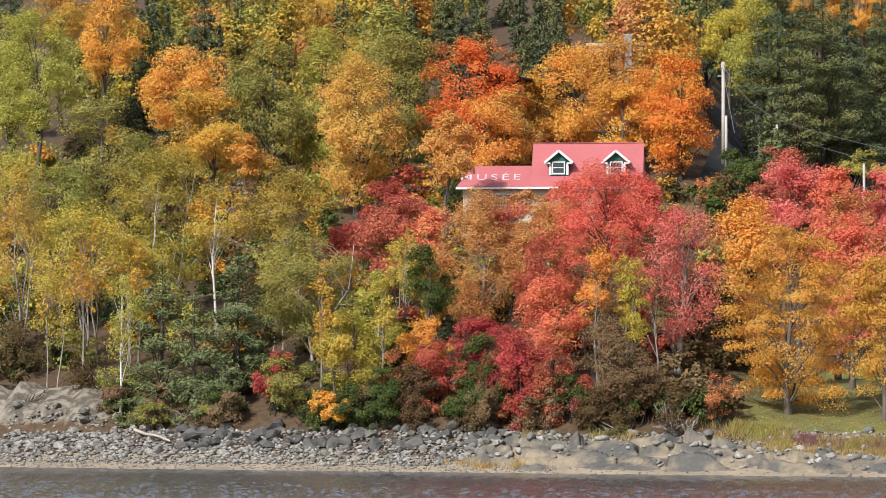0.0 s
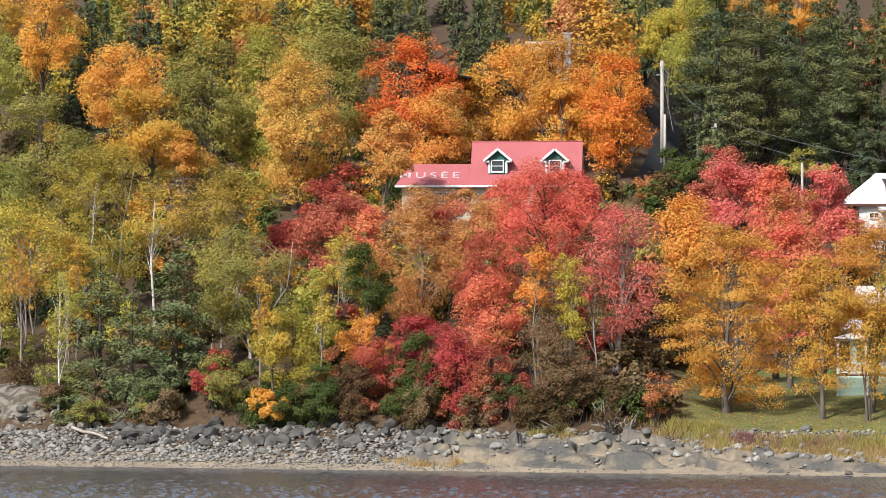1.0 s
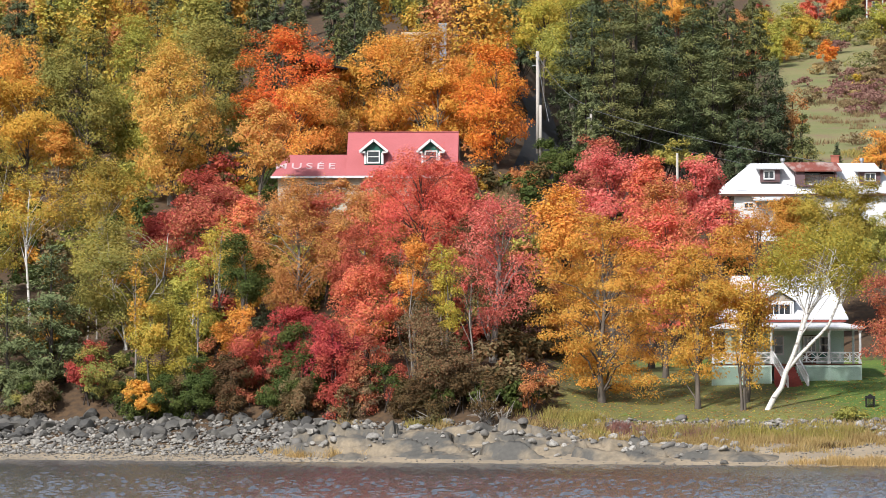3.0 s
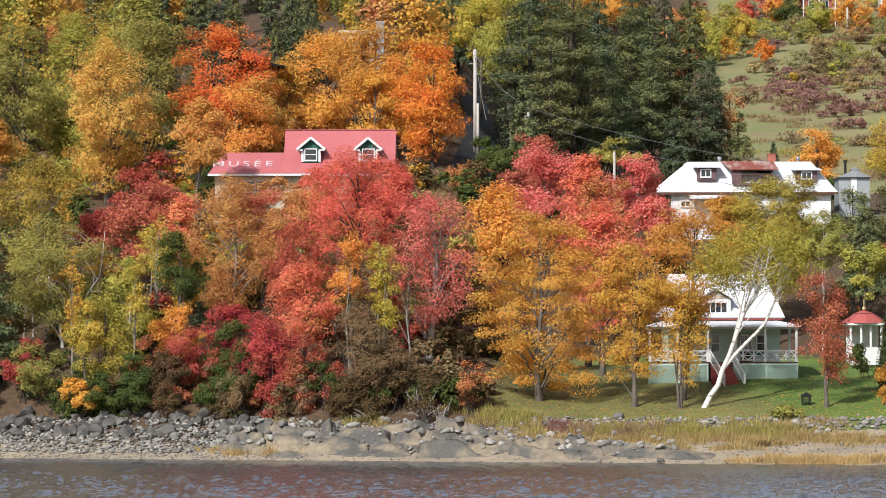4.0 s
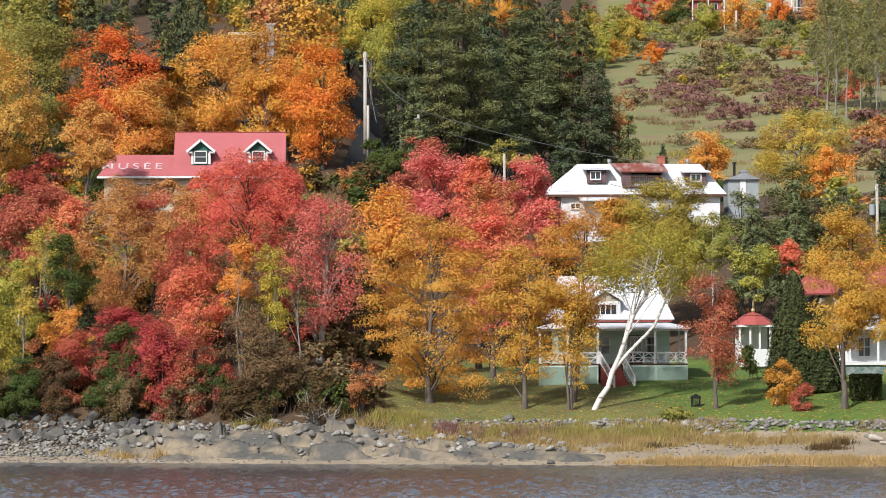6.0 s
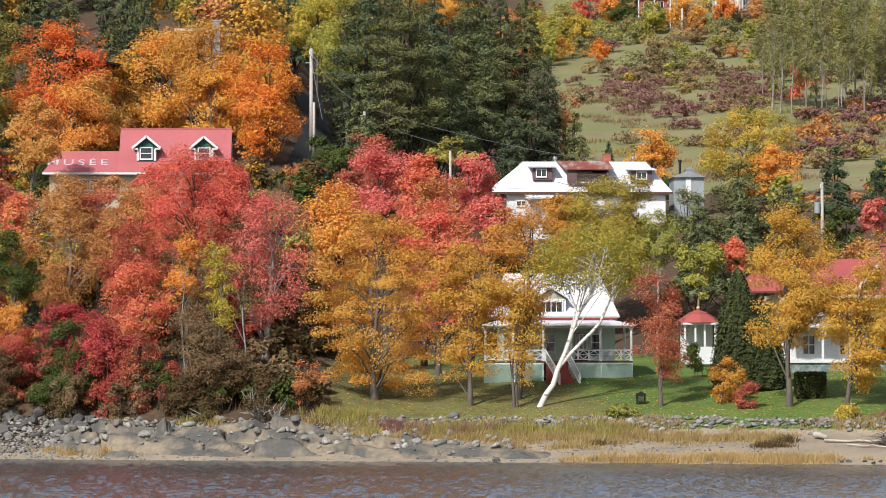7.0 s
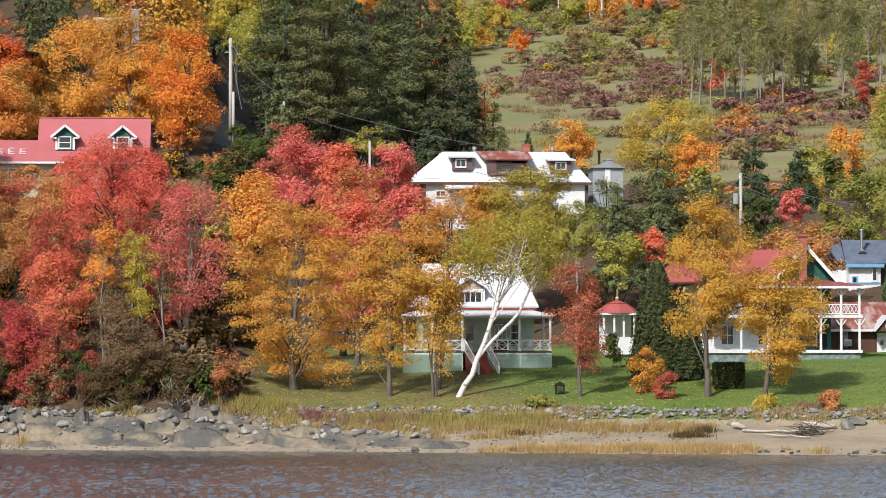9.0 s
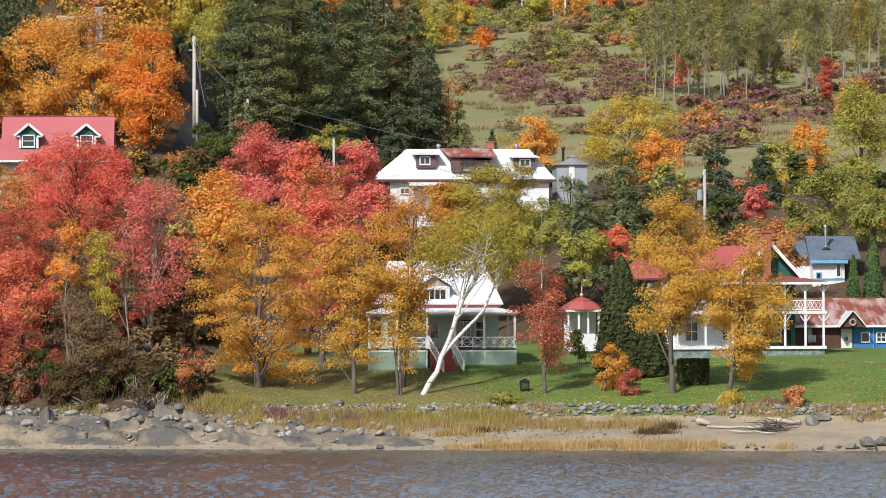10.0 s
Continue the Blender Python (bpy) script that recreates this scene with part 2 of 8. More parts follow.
# ---- building tools ----
def mesh_from(name, verts, faces, material, quads=True, flat=True):
    """A mesh object from arrays of corners and of faces that all have as many sides."""
    me = bpy.data.meshes.new(name)
    verts = np.asarray(verts, dtype=np.float32).reshape(-1, 3)
    faces = np.asarray(faces, dtype=np.int32)
    sides = faces.shape[1]
    me.vertices.add(len(verts))
    me.vertices.foreach_set("co", verts.ravel())
    me.loops.add(faces.size)
    me.loops.foreach_set("vertex_index", faces.ravel())
    me.polygons.add(len(faces))
    me.polygons.foreach_set("loop_start", np.arange(0, faces.size, sides, dtype=np.int32))
    me.update(calc_edges=True)
    me.validate()
    me.materials.append(material)
    if not flat:
        me.polygons.foreach_set("use_smooth", np.ones(len(faces), dtype=bool))
    return new(name, me)


def part(name, bm, material, parent=None, label="", smooth_faces=False):
    """Links a bmesh, drawn in world metres, as one mesh object under a thing or under a part."""
    up = parent
    while up is not None:
        bmesh.ops.translate(bm, vec=-up.location, verts=bm.verts)
        up = up.parent
    me = bpy.data.meshes.new(name)
    bm.to_mesh(me)
    bm.free()
    me.materials.append(material)
    if smooth_faces:
        for p in me.polygons:
            p.use_smooth = True
    ob = new(name, me)
    ob.parent = parent
    if label:
        ob["label"] = label
    return ob


def thing(name, m, label, category, group="", kind=""):
    ob = new(name)
    ob.matrix_world = m
    return tagged(ob, label, category, group, kind)


def box(x0, y0, z0, x1, y1, z1, bm=None, bevel=0.0):
    bm = bm or bmesh.new()
    r = bmesh.ops.create_cube(bm, size=1.0)
    bmesh.ops.scale(bm, vec=(x1 - x0, y1 - y0, z1 - z0), verts=r["verts"])
    bmesh.ops.translate(bm, vec=((x0 + x1) / 2, (y0 + y1) / 2, (z0 + z1) / 2), verts=r["verts"])
    if bevel:
        es = list({e for v in r["verts"] for e in v.link_edges})
        bmesh.ops.bevel(bm, geom=es, offset=bevel, segments=1, affect="EDGES")
    return bm


def bar(a, b, w, h=None, bm=None):
    """A straight square bar from a to b."""
    bm = bm or bmesh.new()
    a, b = Vector(a), Vector(b)
    h = h or w
    d = b - a
    r = bmesh.ops.create_cube(bm, size=1.0)
    bmesh.ops.scale(bm, vec=(w, h, d.length), verts=r["verts"])
    rot = d.to_track_quat("Z", "Y").to_matrix()
    bmesh.ops.transform(bm, matrix=Matrix.Translation((a + b) / 2) @ rot.to_4x4(), verts=r["verts"])
    return bm


def slab(points, thick, bm=None):
    """A plate with the given outline, thick along its own normal (inwards)."""
    bm = bm or bmesh.new()
    vs = [bm.verts.new(p) for p in points]
    f = bm.faces.new(vs)
    f.normal_update()
    nrm = f.normal.copy()
    r = bmesh.ops.extrude_face_region(bm, geom=[f])
    bmesh.ops.translate(bm, vec=-nrm * thick, verts=[v for v in r["geom"] if isinstance(v, bmesh.types.BMVert)])
    bmesh.ops.recalc_face_normals(bm, faces=bm.faces)
    return bm


def rod(bm, a, b, r0, r1, sides=6):
    a, b = Vector(a), Vector(b)
    d = b - a
    if d.length < 1e-4:
        return bm
    rot = d.to_track_quat("Z", "Y").to_matrix().to_4x4()
    bmesh.ops.create_cone(bm, cap_ends=True, segments=sides, radius1=r0, radius2=r1, depth=d.length, matrix=Matrix.Translation((a + b) / 2) @ rot)
    return bm


def tube(points, radii, sides=6):
    """Corners and quads of a tube along points, arrays as mesh_from takes."""
    pts = np.asarray(points, dtype=float)
    k = len(pts)
    tang = np.gradient(pts, axis=0)
    tang /= np.linalg.norm(tang, axis=1)[:, None] + 1e-9
    ref = np.array([[0.1, 1.0, 0.05]]) if abs(tang[:, 2].mean()) > 0.45 else np.array([[0, 0, 1.0]])
    u = np.cross(tang, ref)
    u /= np.linalg.norm(u, axis=1)[:, None] + 1e-9
    v = np.cross(tang, u)
    a = np.linspace(0, 2 * np.pi, sides, endpoint=False)
    ring = (u[:, None, :] * np.cos(a)[None, :, None] + v[:, None, :] * np.sin(a)[None, :, None]) * np.asarray(radii)[:, None, None]
    vs = (pts[:, None, :] + ring).reshape(-1, 3)
    i = np.arange(k - 1)[:, None] * sides
    j = np.arange(sides)[None, :]
    jn = (j + 1) % sides
    fs = np.stack([i + j, i + jn, i + sides + jn, i + sides + j], -1).reshape(-1, 4)
    return vs, fs


def joined(pieces):
    vs, fs, k = [], [], 0
    for v, f in pieces:
        vs.append(v)
        fs.append(f + k)
        k += len(v)
    return np.concatenate(vs), np.concatenate(fs)


def leaves(centres, size, rng, up=0.4, long=1.5, out=None, wide=1.0):
    """A pointed leaf (or spray) at each centre, turned at random but leaning to the sky."""
    k = len(centres)
    nrm = rng.normal(size=(k, 3))
    nrm /= np.linalg.norm(nrm, axis=1)[:, None]
    nrm[:, 2] = np.abs(nrm[:, 2]) + up
    if out is not None:
        nrm += out
    nrm /= np.linalg.norm(nrm, axis=1)[:, None]
    t = np.cross(nrm, rng.normal(size=(k, 3)))
    t /= np.linalg.norm(t, axis=1)[:, None] + 1e-9
    b = np.cross(nrm, t)
    s = (size * rng.uniform(0.6, 1.35, k))[:, None]
    p = np.stack([centres - t * s * long * 0.5 + b * s * 0.3 * wide, centres - b * s * 0.62 * wide, centres + t * s * long * 0.5 + b * s * 0.3 * wide], 1)
    return p.reshape(-1, 3), np.arange(3 * k).reshape(-1, 3)


# ---- land and water ----
def graded(a, b, near0, near1, fine, coarse):
    out, v = [], a
    while v < b:
        out.append(v)
        gap = max(near0 - v, v - near1, 0.0)
        v += fine + (coarse - fine) * min(1.0, gap / 150.0)
    return np.array(out + [b])


def clay_zone(x, s):
    return smooth(41.5, 46.5, -x) * smooth(10.6, 11.6, s) * (1 - smooth(15, 19, s))


def bumpy(x, y):
    return noise.noise((x * 0.06, y * 0.06, 0.3)) * 0.9 + noise.noise((x * 0.22, y * 0.22, 2.0)) * 0.35


def land_height(x, y):
    s = y - shore(x)
    z = ground(x, y)
    wild = smooth(14, 24, s) * (1 - smooth(-1, 7, x)) + smooth(50, 70, s) * smooth(-1, 7, x)
    z += bumpy(x, y) * wild * 0.8
    z += noise.noise((x * 0.35, y * 0.35, 4.0)) * 0.12 * smooth(-1, 3, s)
    z += clay_zone(x, s) * (1.35 + 0.9 * noise.noise((x * 0.9, s * 0.15, 7.0)) + 0.8 * noise.noise((x * 2.6, s * 0.3, 2.0)))
    return z


def build_land():
    xs = graded(-900, 900, -62, 62, 0.9, 60)
    ss = graded(-60, 2300, -2, 60, 0.7, 40)
    nx, ns = len(xs), len(ss)
    vs = np.empty((ns, nx, 3))
    zones = {k: np.zeros(ns * nx, dtype=np.float32) for k in ("sand", "lawn", "dry", "meadow", "clay")}
    for i, s in enumerate(ss):
        for j, x in enumerate(xs):
            y = shore(x) + s
            vs[i, j] = x, y, land_height(x, y)
            k = i * nx + j
            right = smooth(-2, 7, x)
            # sand gives way to dark litter under the riprap, painting in shaded gaps
            riprap = 1 - smooth(-16, -11, x)
            zones["sand"][k] = 1 - smooth(10.8 + 0.4 * right - 6.8 * riprap, 12.2 + 0.8 * right - 6.6 * riprap, s + 2.6 * smooth(-19, -13, x) * (1 - smooth(2, 7, x)))
            zones["lawn"][k] = right * (1 - smooth(50, 62, s))
            zones["meadow"][k] = smooth(20, 34, x - 0.06 * (s - 100)) * smooth(130, 160, s) * (1 - smooth(-40, 40, s - 560))
            zones["dry"][k] = 0.62 * (1 - smooth(17, 30, x + 0.3 * (s - 20)))
            zones["clay"][k] = clay_zone(x, s)
    i = np.arange(ns - 1)[:, None] * nx + np.arange(nx - 1)[None, :]
    fs = np.stack([i, i + 1, i + nx + 1, i + nx], -1).reshape(-1, 4)
    ob = mesh_from("ground", vs.reshape(-1, 3), fs, ground_material(), flat=False)
    for k, v in zones.items():
        ob.data.attributes.new(k, "FLOAT", "POINT").data.foreach_set("value", v)
    tagged(ob, "sandy shore rising to mown lawn and wooded hillside", "ground", kind="structure")
    build_water()


def build_water():
    """Short wind waves as real relief along the shore, and a flat sheet under and beyond them."""
    rng = np.random.default_rng(12)
    mat = water_material()
    us, ys = np.linspace(-0.245, 0.235, 560), np.arange(118, 246, 0.55)
    gu, gy = np.meshgrid(us, ys)
    gx = gu * gy
    z = np.zeros_like(gx)
    for i in range(44):
        kx, ky = rng.normal(0.8, 9.0), 1.8 * 3.6 ** rng.random()
        steep = 0.062 * (0.6 + 0.8 * rng.random())
        gust = 0.6 + 0.4 * np.sin(gx * rng.uniform(0.01, 0.06) + gy * rng.uniform(0.05, 0.22) + rng.uniform(0, 6.28))
        z += gust * steep / (ky + 0.25 * abs(kx)) * np.sin(kx * gx + ky * gy + rng.uniform(0, 6.28))
    fade = np.clip((shore_line(gx) - gy + 4) / 34, 0.4, 1.0)
    z *= fade
    ny, nx = gx.shape
    i = np.arange(ny - 1)[:, None] * nx + np.arange(nx - 1)[None, :]
    fs = np.stack([i, i + 1, i + nx + 1, i + nx], -1).reshape(-1, 4)
    w = mesh_from("water", np.stack([gx, gy, z], -1).reshape(-1, 3), fs, mat, flat=False)
    tagged(w, "grey rippled river water along the shore", "water", kind="structure")
    w = mesh_from("water", [(-3000, -2500, -0.2), (3000, -2500, -0.2), (3000, 2500, -0.2), (-3000, 2500, -0.2)], [(0, 1, 2, 3)], mat)
    tagged(w, "wide grey river reaching away from the shore", "water", kind="structure")


def shore_line(x):
    return 218.0 - 0.41 * np.clip(x, -75.0, 75.0)


build_land()


# ---- trees ----
WORDS = {"red": "bright red", "crimson": "deep crimson", "pink": "pinkish red", "coral": "coral red", "flame": "flaming red-orange", "orange": "orange", "gold": "golden yellow-orange", "amber": "amber orange", "yellow": "yellow", "lime": "yellow-green", "olive": "olive green", "green": "green", "rust": "rusty orange-brown", "brown": "dull brown", "citron": "greenish yellow", "brick": "brick red", "needle": "soft green", "pine": "dark green", "spruce": "dark blue-green", "cedar": "dense dark green", "thuja": "clipped green", "purple": "dull purple", "aspen": "pale olive", "umber": "tan-brown", "dun": "dun brown", "straw": "straw yellow", "sedge": "green-gold", "tawny": "tawny"}
tree_seed = [100]


def wood(rng, base, top, r, sway, limbs, droop=0.0):
    """A bent, tapering trunk from base to top, and limbs that fork from it towards the given ends."""
    base, top = np.asarray(base, float), np.asarray(top, float)
    k = 9
    u = np.linspace(0, 1, k)[:, None]
    pts = base + (top - base) * u
    pts[:, :2] += np.cumsum(rng.normal(0, sway, (k, 2)), axis=0) * np.sin(u * np.pi)
    pieces = [tube(pts, r * (1 - 0.85 * u[:, 0]) * (1 + 0.5 * np.exp(-u[:, 0] * 18)), 7)]
    for end in limbs:
        h = (end[2] - base[2]) / max(0.1, top[2] - base[2])
        f = float(np.clip(h - rng.uniform(0.12, 0.34), 0.08, 0.9))
        i = f * (k - 1)
        a = pts[int(i)] + (pts[min(k - 1, int(i) + 1)] - pts[int(i)]) * (i - int(i))
        mid = (a + end) / 2 + rng.normal(0, 0.12, 3)
        mid[2] += 0.12 * np.linalg.norm(end - a) * (1 - 2 * droop)
        rr = max(0.018, r * 0.42 * (1 - f * 0.7))
        pieces.append(tube([a, (a + mid) / 2 + rng.normal(0, 0.04, 3), mid, (mid + end) / 2 + rng.normal(0, 0.1, 3), end], np.array([1, 0.8, 0.62, 0.42, 0.2]) * rr, 4))
    return joined(pieces)


def finish_tree(name, x, y, z, trunk, crown, bark, key, label, category):
    t = thing(name, pose(x, y, z), label, category)
    a = mesh_from("trunk", *trunk, bark, flat=False)
    a.parent = t
    b = mesh_from("crown", *crown, leaf_material(key))
    b.parent = t
    return t


def broadleaf(key, x, y, top, width, bottom, kind="maple_tree", dense=1.0, leaf=None, bark=None, tiers=0.0, lean=0.0, stems=1, girth=1.0, label="", pool=None):
    """A leafy tree: crown of that width between the two heights, on the ground at (x, y)."""
    tree_seed[0] += 1
    rng = np.random.default_rng(tree_seed[0])
    leaf = leaf or (0.100 if y - shore(x) < 32 else 0.138)
    z = land_height(x, y) - 0.1
    h = top - z
    lo = max(0.15, bottom - z)
    ch = max(0.6, h - lo)
    cz, rx, rz = lo + ch * 0.49, width / 2 * 1.08, ch / 2 * 1.08
    n_clump = int(np.clip(26 * (width * ch) ** 0.72 / 3.2, 16, 230))
    # boughs: lobes on the crown's surface, each a bunch of clumps, with creases between them
    n_lobe = int(np.clip(n_clump / 7, 4, 26))
    ld = rng.normal(size=(n_lobe, 3))
    ld /= np.linalg.norm(ld, axis=1)[:, None]
    ld[:, 2] = np.clip(ld[:, 2] * 1.15, -0.95, 1)
    lobe = ld * rng.uniform(0.55, 0.88, n_lobe)[:, None]
    ld = rng.normal(size=(n_clump, 3))
    ld /= np.linalg.norm(ld, axis=1)[:, None]
    size = 0.88 / n_lobe ** 0.36
    which = rng.integers(0, n_lobe, n_clump)
    c = lobe[which] + ld * (size * rng.uniform(0.25, 1.0, n_clump) ** 0.5)[:, None]
    loose = rng.random(n_clump) < 0.15
    c[loose] = ld[loose] * rng.uniform(0.2, 0.95, loose.sum())[:, None]
    az = np.arctan2(c[:, 1], c[:, 0])
    ph = rng.uniform(0, 6.28, 4)
    # fuller above the middle, narrowing to the top
    zz = np.clip(c[:, 2], -1.05, 1.05)
    taper = np.where(zz > 0, 1 - 0.30 * np.clip(zz, 0, 1) ** 2, 1 - 0.12 * zz * zz)
    cl = np.stack([c[:, 0] * rx * taper, c[:, 1] * rx * 0.9 * taper, cz + zz * rz], 1)
    k = max(3, n_clump // 16)
    cl[:k, 0], cl[:k, 1], cl[:k, 2] = rng.normal(0, rx * 0.24, k), rng.normal(0, rx * 0.24, k), lo + ch * rng.uniform(0.84, 0.98, k)
    if tiers:
        step = max(0.8, ch / 9)
        lift = 0.35 * step * np.sin(az * 2 + ph[2]) + 0.25 * np.hypot(cl[:, 0], cl[:, 1])
        cl[:, 2] = cl[:, 2] * (1 - tiers) + tiers * (np.round((cl[:, 2] + lift) / step) * step - lift)
    cl[:, 0] += lean * (cl[:, 2] - lo) / ch
    per = int(47 * dense * (0.24 / leaf) ** 1.6)
    cr = np.clip(0.140 * (width * ch) ** 0.5, 0.36, 1.05) * rng.uniform(0.6, 1.2, n_clump)
    off = rng.normal(size=(n_clump, per, 3))
    off *= (rng.uniform(0.35, 1.0, (n_clump, per)) ** 0.5 / (np.linalg.norm(off, axis=2) + 1e-6))[:, :, None]
    turn_out = off.copy()
    off = off * cr[:, None, None] * np.array([1.0, 1.0, 0.62 - 0.25 * tiers]) + rng.normal(0, 0.09, off.shape)
    off[:, :, 2] -= 0.16 * (off[:, :, 0] ** 2 + off[:, :, 1] ** 2) / cr[:, None]
    pts = (cl[:, None, :] + off).reshape(-1, 3)
    heart = np.stack([lobe[which][:, 0] * rx * 0.6, lobe[which][:, 1] * rx * 0.6, cz + lobe[which][:, 2] * rz * 0.6], 1)
    from_lobe = (pts.reshape(n_clump, per, 3) - heart[:, None, :])
    from_lobe /= np.linalg.norm(from_lobe, axis=2)[:, :, None] + 1e-6
    out = (turn_out * 0.55 + from_lobe * 0.75).reshape(-1, 3)
    keep = pts[:, 2] > 0.05
    pts, out = pts[keep], out[keep]
    crown = leaves(pts, leaf, rng, 0.25, 1.35, out)
    if pool is not None:
        pool.append((key, crown[0] + np.array([x, y, z])))
        return None
    limbs = cl[rng.permutation(n_clump)[: int(np.clip(n_clump * 0.22, 6, 32))]]
    r = (0.011 * h + 0.016 * width ** 0.8) * girth
    pieces = []
    for i in range(stems):
        foot = np.array([rng.normal(0, 0.35), rng.normal(0, 0.3), -0.3]) if stems > 1 else np.array([0, 0, -0.3])
        tip = np.array([lean * 0.8 + (rng.normal(0, width * 0.2) if stems > 1 else 0), rng.normal(0, 0.2), h * 0.9])
        pieces.append(wood(rng, foot, tip, r / stems ** 0.5, 0.05 * width ** 0.5, limbs[i::stems]))
    if bark is None:
        bark = BARK
    words = label or f"{WORDS[key]} autumn {kind.replace('_', ' ')} on the bank"
    return finish_tree(kind, x, y, z, joined(pieces), crown, bark, key, words, "shrub" if "shrub" in kind else "tree")


def maple(key, x, y, top, width, bottom, **more):
    return broadleaf(key, x, y, top, width, bottom, **more)


def birch(key, x, y, top, width, bottom, **more):
    more = {"kind": "birch_tree", "bark": BIRCH_BARK, "dense": 0.55, "leaf": 0.115, "girth": 0.7, **more}
    return broadleaf(key, x, y, top, width, bottom, **more)


def shrub(key, x, y, top, width, bottom, **more):
    more = {"kind": "shrub", "stems": 4, "bark": BARK_DARK, **more}
    return broadleaf(key, x, y, top, width, bottom, **more)


UNDERGROWTH = []


def thicket(key, x, y, top, width, bottom, **more):
    """One more bush of the undergrowth, which stays a single mass."""
    more = {"leaf": 0.24, **more}
    broadleaf(key, x, y, top, width, bottom, pool=UNDERGROWTH, **more)


def build_undergrowth():
    keys = sorted({k for k, _ in UNDERGROWTH})
    verts = np.concatenate([v for _, v in UNDERGROWTH])
    slots = np.concatenate([np.full(len(v) // 3, keys.index(k), dtype=np.int32) for k, v in UNDERGROWTH])
    ob = mesh_from("undergrowth", verts, np.arange(len(verts)).reshape(-1, 3), leaf_material(keys[0]))
    for k in keys[1:]:
        ob.data.materials.append(leaf_material(k))
    ob.data.polygons.foreach_set("material_index", slots)
    tagged(ob, "mixed autumn undergrowth covering the hillside", "bushes", kind="stuff")


def cedar(key, x, y, top, width, bottom, label="dense dark green cedar standing on the lawn"):
    """A close-grown egg of upright sprays."""
    tree_seed[0] += 1
    rng = np.random.default_rng(tree_seed[0])
    z = land_height(x, y) - 0.1
    h = top - z
    k = int(2600 * (h * width) ** 0.6)
    u = rng.uniform(0, 1, k) ** 1.25
    a = rng.uniform(0, 6.283, k)
    r = width / 2 * (np.clip(1 - u, 0, 1) ** 0.62) * (0.72 + 0.28 * np.minimum(1, u * 7))
    r *= 1 + 0.10 * np.sin(5 * a + 9 * u) + 0.07 * np.sin(11 * a - 14 * u) + rng.normal(0, 0.07, k)
    r *= rng.uniform(0.75, 1.0, k)
    pts = np.stack([np.cos(a) * r, np.sin(a) * r, 0.15 + u * (h - 0.2)], 1)
    out = np.stack([np.cos(a), np.sin(a), np.full(k, 0.2)], 1)
    crown = leaves(pts, 0.13, rng, 0.1, 2.0, out, 0.8)
    trunk = wood(rng, (0, 0, -0.3), (0, 0, h * 0.9), 0.14, 0.02, [np.array([0.5, 0, h * 0.4]), np.array([-0.5, 0.2, h * 0.5])])
    return finish_tree("cedar_tree", x, y, z, trunk, crown, BARK_DARK, key, label, "tree")


